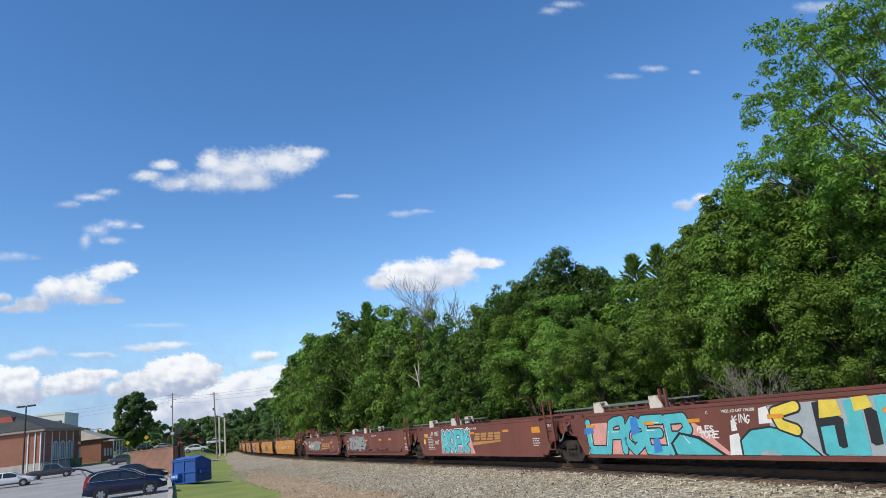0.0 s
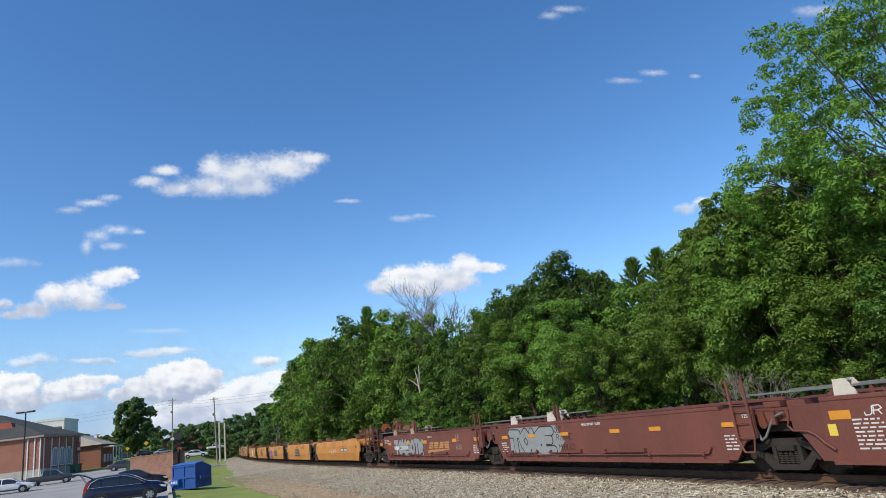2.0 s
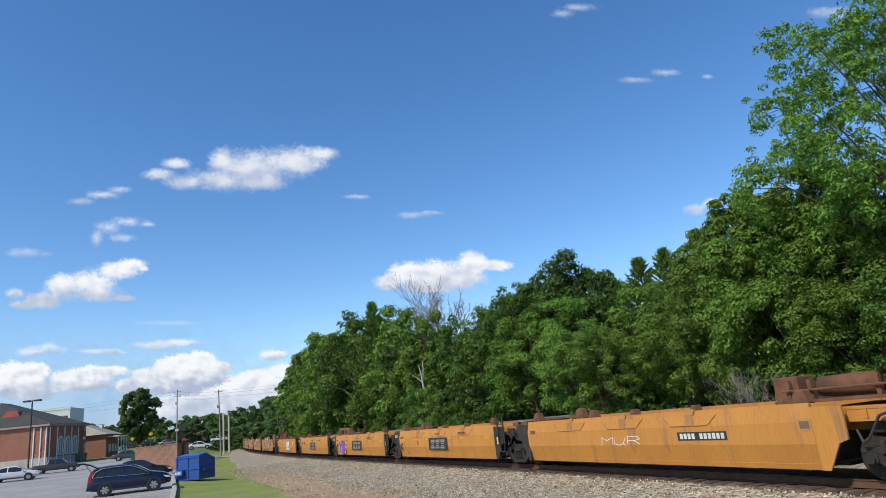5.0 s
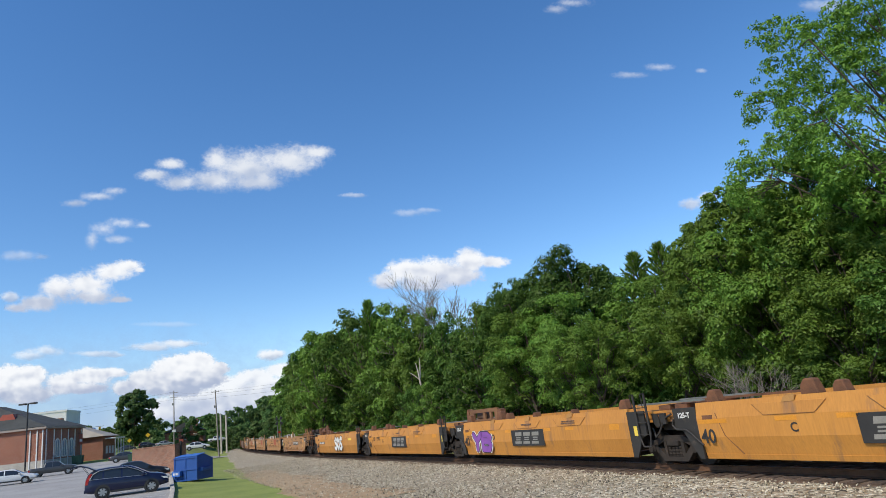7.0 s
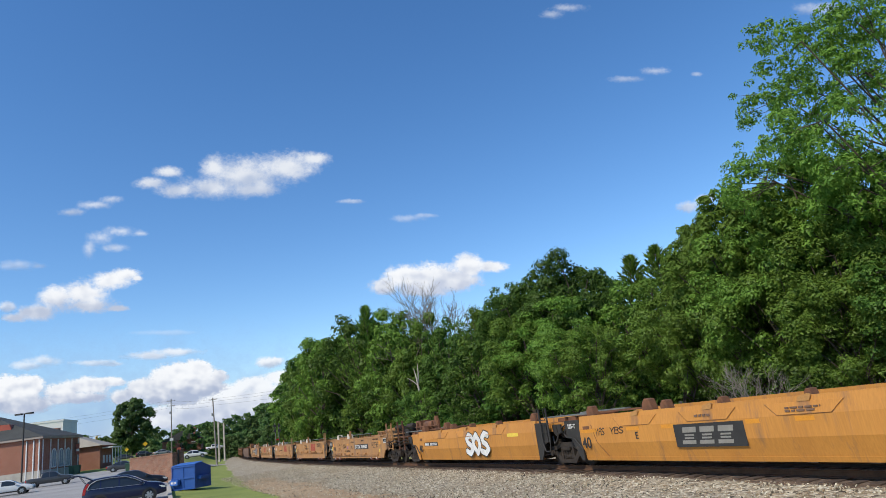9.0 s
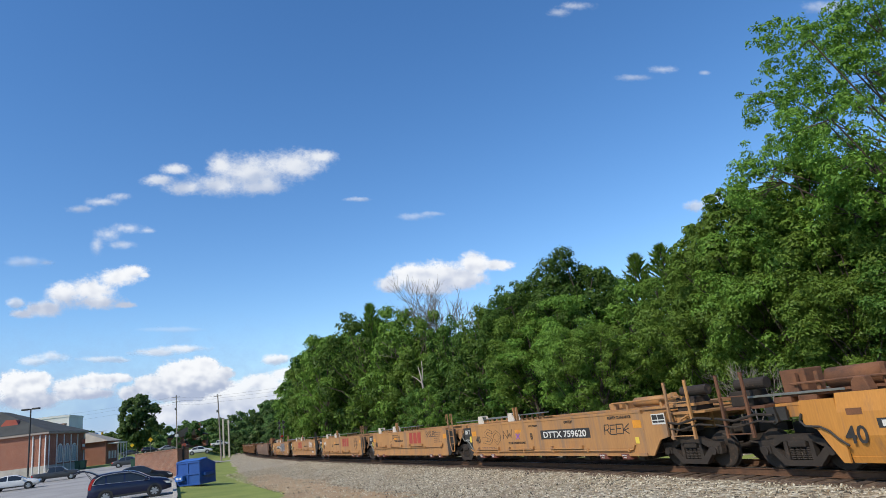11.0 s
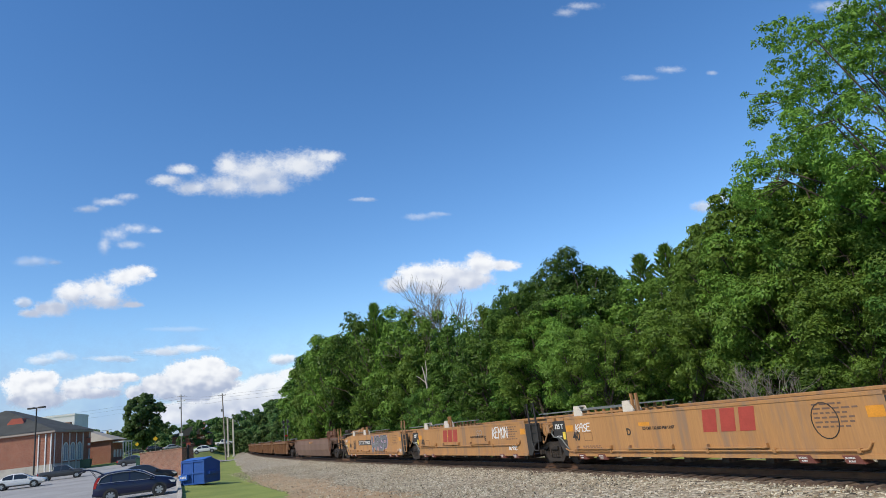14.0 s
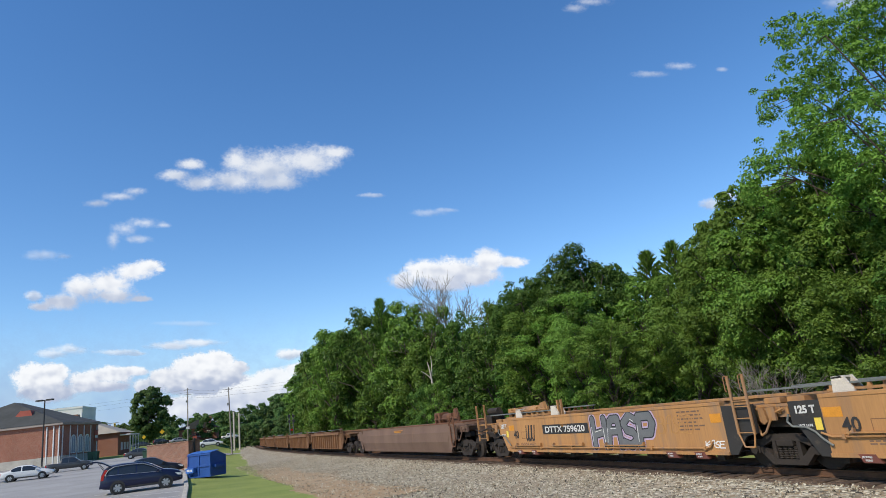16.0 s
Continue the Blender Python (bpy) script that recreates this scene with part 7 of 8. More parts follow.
# ---------------------------------------------------------------- dumpster, walls and bin
def dumpster():
    turn = radians(-18)
    t = thing("dumpster", "blue steel dumpster with sloping lids on the grass edge", "dumpster",
              at=Matrix.Translation((-19.7, 45.0, g(-19.7, 45.0) - 0.03)) @ Matrix.Rotation(turn, 4, "Z") @ Matrix.Scale(1.02, 4))
    L, D = 0.98, 1.55
    bm = bmesh.new()
    prof = [(0, 0.08), (D, 0.08), (D, 1.38), (D * 0.45, 1.72), (0, 1.62)]
    rings = [[bm.verts.new((x, y, z)) for y, z in prof] for x in (-L, L)]
    n = len(prof)
    for i in range(n):
        bm.faces.new((rings[0][i], rings[0][(i + 1) % n], rings[1][(i + 1) % n], rings[1][i]))
    bm.faces.new(rings[0][::-1]), bm.faces.new(rings[1])
    bmesh.ops.recalc_face_normals(bm, faces=bm.faces)
    bmesh.ops.bevel(bm, geom=list(bm.edges), offset=0.02, segments=1, affect="EDGES")
    part("body", bm, M["blue_steel"], t)
    for x in (-0.93, 0.0, 0.93):
        bm = bmesh.new()
        box(bm, x - 0.04, x + 0.04, -0.05, 0.02, 0.1, 1.6, 0.01)
        part("rib", bm, M["blue_steel"], t)
    for z in (0.12, 0.80, 1.56):
        bm = bmesh.new()
        box(bm, -L - 0.02, L + 0.02, -0.06, 0.02, z - 0.05, z + 0.05, 0.01)
        part("rail", bm, M["blue_steel"], t)
    for x0, x1 in ((-L, -0.02), (0.02, L)):
        bm = bmesh.new()
        plate(bm, [(x0, 0), (x1, 0), (x1, 0.03), (x0, 0.03)], -0.03, 0.80)
        o = part("lid", bm, M["blue_lid"], t)
        o.matrix_basis = Matrix.Translation((0, 0.0, 1.64)) @ Matrix.Rotation(math.atan2(0.10, D * 0.45), 4, "X")
    for sx in (-1, 1):
        bm = bmesh.new()
        box(bm, sx * (L + 0.10) - 0.10, sx * (L + 0.10) + 0.10, 0.25, 1.25, 0.62, 0.84, 0.02)
        part("fork_pocket", bm, M["blue_steel"], t)
    bm = bmesh.new()
    box(bm, -0.90, -0.25, -0.30, -0.06, 0.42, 0.74)
    part("sign", bm, M["blue_lid"], t)
    bm = bmesh.new()
    for k in range(4):
        box(bm, -0.80 + k * 0.12, -0.72 + k * 0.12, -0.308, -0.302, 0.52, 0.66)
    part("sign_bars", bm, M["mark_white"], t)


dumpster()


def enclosure():
    p, q = Vector((-29.3, 56.2, 0)), Vector((-24.6, 54.1, 0))
    z = 0.0
    t = thing("brick_enclosure", "tan-red brick screen wall beside the car park", "wall", at=Matrix.Translation((p.x, p.y, z)) @ Matrix.Rotation(math.atan2(q.y - p.y, q.x - p.x), 4, "Z"))
    L = (q - p).length
    bm = bmesh.new()
    box(bm, 0, L, 0, 0.22, 0, 2.34)
    part("wall", bm, M["brick_tan"], t)
    bm = bmesh.new()
    box(bm, L - 0.22, L + 0.02, 0.223, 1.2, 0, 2.34)
    part("return_wall", bm, M["brick_tan"], t)
    for x0, x1, y0, y1 in ((-0.04, L + 0.04, -0.04, 0.26), (L - 0.26, L + 0.06, 0.262, 1.2)):
        bm = bmesh.new()
        box(bm, x0, x1, y0, y1, 2.341, 2.42, 0.015)
        part("coping", bm, M["brick_tan"], t)
    bm = bmesh.new()
    box(bm, L + 0.03, L + 0.14, 0.5, 0.62, 0, 2.6)
    part("gate_post", bm, M["trim_black"], t)


enclosure()


def bin_box(x, y):
    t = thing("waste_bin", "dark green wheeled waste bin by the wall", "bin", at=on_lot(x, y, 10))
    bm = bmesh.new()
    box(bm, -0.38, 0.38, -0.38, 0.38, 0.08, 1.25, 0.04)
    for v in bm.verts:
        k = 0.82 + 0.18 * v.co.z / 1.25
        v.co.x *= k
        v.co.y *= k
    part("body", bm, M["paint_green"], t)
    bm = bmesh.new()
    box(bm, -0.43, 0.43, -0.43, 0.43, 1.251, 1.34, 0.03)
    part("lid", bm, M["paint_green"], t)


bin_box(-38.9, 74.6)
bin_box(-58.5, 97.0)
bin_box(-59.4, 97.2)


# ---------------------------------------------------------------- buildings
def wall_block(name, parent, x0, x1, y0, y1, z0, z1, material):
    bm = bmesh.new()
    box(bm, x0, x1, y0, y1, z0, z1)
    return part(name, bm, material, parent)


def brick_hall():
    z = 1.15
    t = thing("brick_hall", "red brick hall with grey hipped roof and white columns", "building",
              at=Matrix.Translation((-61.4, 92.85, z)) @ Matrix.Rotation(radians(9), 4, "Z"))
    W, D, H = 20.0, 12.9, 5.75
    wall_block("front_wall", t, -W, 0, 0, 0.3, 1.45, H + 0.118, M["brick"])
    wall_block("side_wall", t, -0.3, 0, 0.302, D, 1.45, H + 0.118, M["brick"])
    wall_block("back_wall", t, -W, -0.302, D - 0.3, D, 0, H, M["brick"])
    wall_block("end_wall", t, -W, -W + 0.3, 0.302, D - 0.302, 0, H, M["brick"])
    wall_block("plinth", t, -W - 0.05, 0.05, -0.06, D, -1.5, 1.447, M["concrete"])
    bm = bmesh.new()
    box(bm, -W - 0.4, 0.4, -0.4, D + 0.4, H + 0.12, H + 0.45, 0.04)
    part("fascia", bm, M["fascia_tan"], t, "pale brown fascia")
    bm = bmesh.new()
    e, zt = 0.45, H + 0.46
    rg = H + 4.6
    a = [bm.verts.new(p) for p in ((-W - e, -e, zt), (e, -e, zt), (e, D + e, zt), (-W - e, D + e, zt), (-10.0, 6.4, rg), (-10.0, 9.0, rg - 0.02))]
    for f in ((0, 1, 4), (1, 2, 5, 4), (2, 3, 5), (3, 0, 4, 5), (3, 2, 1, 0)):
        bm.faces.new([a[i] for i in f])
    part("roof", bm, M["roof_slate"], t, "dark grey hipped roof")
    bm = bmesh.new()
    plate(bm, [(-7.5, H + 1.75), (-5.2, H + 1.85), (-5.2, H + 2.2), (-5.5, H + 2.85), (-6.9, H + 2.9), (-7.5, H + 2.2)], 2.2, 5.0)
    bmesh.ops.recalc_face_normals(bm, faces=bm.faces)
    part("roof_vent", bm, M["red_metal"], t, "red metal roof ventilator")
    for x in (-0.2, -0.95, -1.9):      # corner downspouts and pilasters
        bm = bmesh.new()
        box(bm, x - 0.08, x + 0.08, -0.12, -0.003, 0.0, H, 0.02)
        part("pilaster", bm, M["white"], t)
    for k in range(6):
        y = 0.5 + k * 2.36
        bm = bmesh.new()
        box(bm, 0.003, 0.12, y - 0.08, y + 0.08, 0.0, H, 0.02)
        part("pilaster", bm, M["white"], t)
    for k in range(3):
        y = 4.02 + k * 2.36
        w = new("window")
        w.parent = t
        w.matrix_basis = Matrix.Translation((0.012, y, 1.7)) @ Matrix.Diagonal((1, 1.4, 1.35, 1))
        bm = bmesh.new()
        pts = [(-0.5, 0), (0.5, 0), (0.5, 1.4)] + [(0.5 * math.cos(an), 1.4 + 0.55 * math.sin(an)) for an in np.linspace(0.3, math.pi - 0.3, 7)] + [(-0.5, 1.4)]
        vs = [bm.verts.new((0.03, p, q)) for p, q in pts]
        bm.faces.new(vs)
        part("pane", bm, M["glass_sky_tint"], w)
        bm = bmesh.new()
        for (pa, qa), (pb, qb) in zip(pts, pts[1:] + pts[:1]):
            rod(bm, (0.04, pa, qa), (0.04, pb, qb), 0.07, n=4)
        rod(bm, (0.04, 0, 0), (0.04, 0, 1.9), 0.035, n=4)
        part("window_frame", bm, M["white"], w)
    bm = bmesh.new()
    rod(bm, (-9.0, -0.25, 3.2), (-9.0, -0.02, 3.2), 0.10, n=10)
    box(bm, -9.25, -8.75, -0.32, -0.22, 3.05, 3.3, 0.03)
    part("wall_lamp", bm, M["galv"], t)
    bm = bmesh.new()
    for k in range(16):
        box(bm, 0.9, 0.94, 1.0 + k * 0.55, 1.04 + k * 0.55, -1.2, 0.25)
    box(bm, 0.9, 0.94, 1.0, 9.4, 0.2, 0.26)
    part("fence", bm, M["trim_black"], t)


brick_hall()


def banner():
    t = thing("banner", "red and white cloth banner hung on the brick hall", "banner", at=Matrix.Translation((-61.4, 92.85, 1.15)) @ Matrix.Rotation(radians(9), 4, "Z"))
    for nm, y0, y1, z0, z1, mat in (("banner_cloth", 11.3, 12.6, 3.2, 4.9, "red_metal"), ("banner_stripe", 11.45, 12.45, 3.7, 4.1, "white")):
        bm = bmesh.new()
        box(bm, 0.13, 0.16 if nm == "banner_cloth" else 0.168, y0, y1, z0, z1)
        part(nm, bm, M[mat], t)
    bm = bmesh.new()
    rod(bm, (0.0, 11.2, 4.95), (0.16, 12.7, 4.95), 0.03, n=6)
    part("banner_rod", bm, M["trim_black"], t)


banner()


def low_building():
    t = thing("low_brick_building", "low brick building with beige gabled roof and white awning", "building",
              at=Matrix.Translation((-63.6, 112.0, 1.6)) @ Matrix.Rotation(radians(14), 4, "Z"))
    wall_block("wall", t, -14, 0, 0, 8, 0, 3.9, M["brick"])
    bm = bmesh.new()
    a = [bm.verts.new(p) for p in ((-14.5, -0.5, 3.91), (0.6, -0.5, 3.91), (0.6, 8.5, 3.91), (-14.5, 8.5, 3.91), (-7, 2.5, 7.0), (-7, 5.5, 7.0))]
    for f in ((0, 1, 4), (1, 2, 5, 4), (2, 3, 5), (3, 0, 4, 5), (3, 2, 1, 0)):
        bm.faces.new([a[i] for i in f])
    part("roof", bm, M["roof_beige"], t)
    bm = bmesh.new()
    box(bm, 0.02, 1.8, 1, 7, 3.35, 3.55, 0.02)
    part("awning", bm, M["white"], t)
    for y in (1.3, 3.1, 4.9, 6.7):
        bm = bmesh.new()
        rod(bm, (1.65, y, -0.2), (1.65, y, 3.35), 0.09, n=8)
        part("awning_post", bm, M["white"], t)
    for y in (2.2, 4.0, 5.8):
        bm = bmesh.new()
        box(bm, 0.003, 0.06, y - 0.5, y + 0.5, 0.9, 2.2)
        part("window", bm, M["white"], t)
    bm = bmesh.new()
    box(bm, -9.2, -8.0, 4, 5.2, 4.2, 8.0)
    part("chimney", bm, M["brick_tan"], t)


low_building()


def white_block():
    t = thing("white_building", "pale flat-roofed building behind the brick hall", "building", at=Matrix.Translation((-87.7, 139.8, 1.5)) @ Matrix.Rotation(radians(15), 4, "Z"))
    wall_block("wall", t, -11.4, 0, 0, 9.5, 0, 11.1, M["siding"])
    wall_block("parapet", t, -11.5, 0.1, -0.1, 9.6, 11.102, 11.5, M["siding"])
    for k in range(4):
        bm = bmesh.new()
        rod(bm, (-6.6 + k * 1.8, -1.0, 0.0), (-6.6 + k * 1.8, -1.0, 9.6), 0.12, n=8)
        part("vent_pipe", bm, M["galv"], t)


white_block()


def house(x, y, turn, label):
    t = thing("house", label, "house", at=Matrix.Translation((x, y, g(x, y) - 0.2)) @ Matrix.Rotation(radians(turn), 4, "Z"))
    wall_block("wall", t, -5, 5, -4, 4, 0, 3.2, M["brick"])
    bm = bmesh.new()
    plate(bm, [(-5.4, 3.2), (5.4, 3.2), (0, 5.6)], -4.4, 4.4)
    bmesh.ops.recalc_face_normals(bm, faces=bm.faces)
    part("roof", bm, M["roof_slate"], t)
    for k in (-3, 0, 3):
        w = new("window")
        w.parent = t
        bm = bmesh.new()
        box(bm, k - 0.55, k + 0.55, -4.04, -4.002, 1.0, 2.3)
        part("pane", bm, M["glass"], w)
        bm = bmesh.new()
        box(bm, k - 0.65, k + 0.65, -4.07, -4.003, 0.9, 0.998)
        box(bm, k - 0.65, k + 0.65, -4.07, -4.003, 2.302, 2.4)
        part("frame", bm, M["white"], w)
    bm = bmesh.new()
    box(bm, 2.6, 3.3, 0.4, 1.1, 3.4, 6.4)
    part("chimney", bm, M["brick"], t)


house(-80.0, 183.0, 18, "small brick house among far trees")


# ---------------------------------------------------------------- poles, lamp, signs, signals
def lamp_post():
    x, y = -54.5, 79.0
    t = thing("street_lamp", "tall dark car park lamp post with two flat heads", "street lamp", at=Matrix.Translation((x, y, float(lot_height(x, y)))))
    bm = bmesh.new()
    rod(bm, (0, 0, 0), (0, 0, 8.65), 0.10, 0.08, n=10)
    part("pole", bm, M["trim_black"], t)
    bm = bmesh.new()
    rod(bm, (0, 0, -0.1), (0, 0, 0.5), 0.28, n=14)
    part("base", bm, M["concrete"], t)
    bm = bmesh.new()
    box(bm, -0.30, 0.30, -0.04, 0.04, 8.56, 8.64)
    part("arm", bm, M["trim_black"], t)
    for sx in (-1, 1):
        bm = bmesh.new()
        box(bm, sx * 0.68 - 0.42, sx * 0.68 + 0.42, -0.22, 0.22, 8.50, 8.70, 0.04)
        part("head", bm, M["trim_black"], t)


lamp_post()


def utility_pole(x, y, top, arms, label, lean=0.0, turn=0.0):
    z = g(x, y)
    t = thing("utility_pole", label, "utility pole", "utility poles", at=Matrix.Translation((x, y, z)) @ Matrix.Rotation(turn, 4, "Z") @ Matrix.Rotation(lean, 4, "Y"))
    h = top - z
    bm = bmesh.new()
    rod(bm, (0, 0, -0.5), (0, 0, h), 0.16, 0.10, n=10)
    part("pole", bm, M["pole_wood"], t)
    for zc, w in arms:
        bm = bmesh.new()
        box(bm, -w * 0.8, w * 0.8, -0.16, -0.08, h - zc - 0.045, h - zc + 0.045)
        part("crossarm", bm, M["pole_wood"], t)
        for k in range(4):
            bm = bmesh.new()
            xx = -w * 0.7 + k * w * 1.4 / 3
            rod(bm, (xx, -0.11, h - zc + 0.045), (xx, -0.11, h - zc + 0.2), 0.035, n=6)
            part("insulator", bm, M["galv"], t)
    bm = bmesh.new()
    rod(bm, (-0.26, -0.1, h - 3.4), (-0.26, -0.1, h - 2.9), 0.13, n=10)
    part("transformer", bm, M["galv"], t)
    return t


utility_pole(-68.4, 150.2, 15.1, ((0.5, 1.1), (1.6, 1.1)), "tall wooden utility pole with crossarms", 0.0, 0.3)
utility_pole(-46.8, 121.3, 11.8, ((0.4, 0.9),), "wooden utility pole leaning slightly", -0.03, 0.3)


def wire(a, b, sag, label="thin black overhead cable between poles"):
    cu = bpy.data.curves.new("overhead_wire", "CURVE")
    cu.dimensions, cu.bevel_depth, cu.bevel_resolution = "3D", 0.013, 1
    sp = cu.splines.new("POLY")
    n = 14
    sp.points.add(n - 1)
    for k in range(n):
        f = k / (n - 1)
        p = Vector(a).lerp(Vector(b), f)
        sp.points[k].co = (p.x, p.y, p.z - sag * 4 * f * (1 - f), 1)
    cu.materials.append(M["trim_black"])
    tmp = bpy.data.objects.new("tmp", cu)
    me = bpy.data.meshes.new_from_object(tmp)
    bpy.data.objects.remove(tmp)
    me.materials.clear()
    me.materials.append(M["trim_black"])
    tagged(new("overhead_wire", me), label, "cable", "overhead cables")


for dz in (0.2, 0.9, 1.9):
    wire((-68.4, 150.2, 15.0 - dz), (-46.8, 121.3, 11.7 - dz * 0.7), 0.4)
    wire((-68.4, 150.2, 15.0 - dz), (-125, 150, 15.0 - dz), 0.9)
    wire((-46.8, 121.3, 11.7 - dz * 0.7), (0, 112, 13.0 - dz), 0.7)


def pillar(x, y, h):
    t = thing("concrete_pillar", "slim pale concrete pillar beside the road", "pillar", "pillars", at=Matrix.Translation((x, y, g(x, y) - 0.1)))
    bm = bmesh.new()
    box(bm, -0.17, 0.17, -0.17, 0.17, 0, h, 0.02)
    part("shaft", bm, M["concrete"], t)
    bm = bmesh.new()
    box(bm, -0.28, 0.28, -0.28, 0.28, -0.2, 0.35, 0.03)
    part("base", bm, M["concrete"], t)


pillar(-57.4, 150.4, 9.0)
pillar(-56.2, 150.6, 8.6)


def road_sign(x, y, h, material, shape, label):
    t = thing("road_sign", label, "road sign", "road signs", at=Matrix.Translation((x, y, g(x, y))) @ Matrix.Rotation(radians(25), 4, "Z"))
    bm = bmesh.new()
    rod(bm, (0, 0, -0.2), (0, 0, h), 0.04, n=6)
    part("post", bm, M["galv"], t)
    bm = bmesh.new()
    s = 0.46
    pts = [(0, h - s), (s, h), (0, h + s), (-s, h)] if shape == "diamond" else [(-s * 0.7, h - s * 0.5), (s * 0.7, h - s * 0.5), (s * 0.7, h + s * 0.5), (-s * 0.7, h + s * 0.5)]
    plate(bm, pts, -0.07, -0.045)
    part("panel", bm, material, t)


road_sign(-62.3, 125.4, 3.3, M["sign_yellow"], "diamond", "yellow diamond warning sign on a post")
road_sign(-76.8, 146.0, 2.4, M["sign_yellow"], "diamond", "yellow diamond warning sign far down the road")
road_sign(-56.5, 124.0, 3.6, M["white"], "plain", "small white road sign on a post")
road_sign(-46.0, 103.5, 2.4, M["red_metal"], "plain", "small red sign by the crossing")


def traffic_signal(x, y):
    """A mast with a long arm and two hanging yellow signal heads."""
    t = thing("traffic_signal", "traffic signal with two yellow heads on a mast arm", "traffic light", at=Matrix.Translation((x, y, g(x, y) - 0.1)) @ Matrix.Rotation(radians(30), 4, "Z"))
    bm = bmesh.new()
    rod(bm, (-1.4, 0, 0), (-1.4, 0, 6.2), 0.11, 0.08, n=10)
    part("mast", bm, M["galv"], t)
    bm = bmesh.new()
    rod(bm, (-1.4, 0, 6.0), (4.2, 0, 6.2), 0.07, 0.05, n=8)
    part("arm", bm, M["galv"], t)
    for dx in (0.4, 3.4):
        bm = bmesh.new()
        box(bm, dx - 0.22, dx + 0.22, -0.22, 0.05, 4.9, 6.05, 0.04)
        head = part("signal_head", bm, M["sign_yellow"], t)
        for z in (5.15, 5.48, 5.81):
            bm = bmesh.new()
            rod(bm, (dx, -0.30, z), (dx, -0.215, z), 0.12, n=12)
            part("visor", bm, M["trim_black"], head)
    bm = bmesh.new()
    box(bm, 1.2, 2.6, -0.03, 0.03, 5.45, 5.9)
    part("street_sign", bm, M["blue_lid"], t)


traffic_signal(-84.5, 140.5)


def crossing_signal(x, y, turn):
    t = thing("crossing_signal", "grey railway crossing signal mast with red lamps", "railway signal", at=Matrix.Translation((x, y, -0.62)) @ Matrix.Rotation(turn, 4, "Z"))
    bm = bmesh.new()
    for dx in (-0.35, 0.35):
        rod(bm, (dx, 0, 0), (dx, 0, 6.4), 0.09, n=8)
    for k in range(9):
        rod(bm, (-0.35, 0, 0.5 + k * 0.65), (0.35, 0, 0.5 + k * 0.65), 0.03, n=5)
    part("mast", bm, M["galv"], t)
    for z in (5.9, 4.9):
        for dx in (-0.45, 0.45):
            bm = bmesh.new()
            rod(bm, (dx, -0.28, z), (dx, -0.12, z), 0.30, n=14)
            part("lamp_hood", bm, M["trim_black"], t)
    bm = bmesh.new()
    box(bm, -0.25, 0.25, -0.2, -0.12, 3.0, 3.3)
    part("panel", bm, M["lens_red"], t)
    bm = bmesh.new()
    box(bm, 1.0, 2.2, -0.4, 0.5, 0, 2.4, 0.03)
    part("relay_case", bm, M["galv"], t)


p, hd = on_track(-122, 5.5)
crossing_signal(p.x, p.y, hd + math.pi / 2)


def far_road():
    bm = bmesh.new()
    rows = []
    for k in range(22):
        f = k / 21
        x, y = -110 + f * 70, 112 + 6 * math.sin(f * 1.6)
        rows.append([bm.verts.new((x, y + w, g(x, y + w) + 0.05)) for w in (-3.5, 3.5)])
    for a, b in zip(rows, rows[1:]):
        bm.faces.new((a[0], b[0], b[1], a[1]))
    tagged(part("road", bm, M["asphalt"]), "grey road beyond the car park", "road", kind="structure")


far_road()


# ---------------------------------------------------------------- far trees
def far_wood():
    rng = random.Random(23)
    protos = [make_tree(400 + k, 10.0, 4.0, 0.6, 12, 44, 38, 0.6, M["leaf_hazy"], (0.8, 1.4), label="distant green tree on the hillside") for k in range(4)]
    solo = make_tree(410, 10.0, 3.6, 0.8, 30, 220, 92, 0.30, M["leaf_hazy"], (0.5, 0.85), label="large round dark green tree by the junction")
    place(solo, -87.2, 168.0, 1.35, 0.4, sz=1.52)
    az_el = ([-48, -36, -30.5, -28.8, -26, -23.7, -21.5, -19.7, -17.8, -16, -13], [1.0, 1.2, 1.4, 2.0, 2.0, 2.0, 2.1, 2.4, 2.7, 3.2, 3.2])
    for row, (dist, n, drop) in enumerate(((340, 55, 1.22), (270, 48, 0.95), (215, 42, 0.62))):
        for k in range(n):
            az = -48 + 36.0 * (k + rng.random()) / n
            dd = dist * rng.uniform(0.92, 1.08)
            el = np.interp(az, *az_el) * drop * rng.uniform(0.82, 1.02)
            x, y = dd * math.sin(radians(az)), dd * math.cos(radians(az))
            sc = rng.uniform(1.0, 1.35)
            z = EYE + dd * math.tan(radians(el)) - 10.2 * sc
            place(rng.choice(protos), x, y, sc, rng.uniform(0, 6.28), z=min(z, g(x, y) - 0.2) if row == 2 else z)
    for x, y, k in ((-62, 170, 0.62), (-57, 163, 0.5), (-68, 176, 0.75), (-52, 172, 0.6), (-76, 178, 0.7), (-97, 172, 0.6), (-46, 178, 0.6), (-104, 176, 0.7), (-73, 160, 0.35), (-50, 160, 0.45)):
        place(protos[int(-x) % 4], x, y, k, x, sz=k)
    for o in (*protos, solo):
        for c in o.children:
            bpy.data.objects.remove(c)
        bpy.data.objects.remove(o)


far_wood()


# ---------------------------------------------------------------- clouds, far backdrop
CLOUD_FAR = 2600.0
BASE = pose(0, 0, EYE, 90 + 14.923, 0, 0) @ pose(0, 0, 0, 0, 0, -7.069)


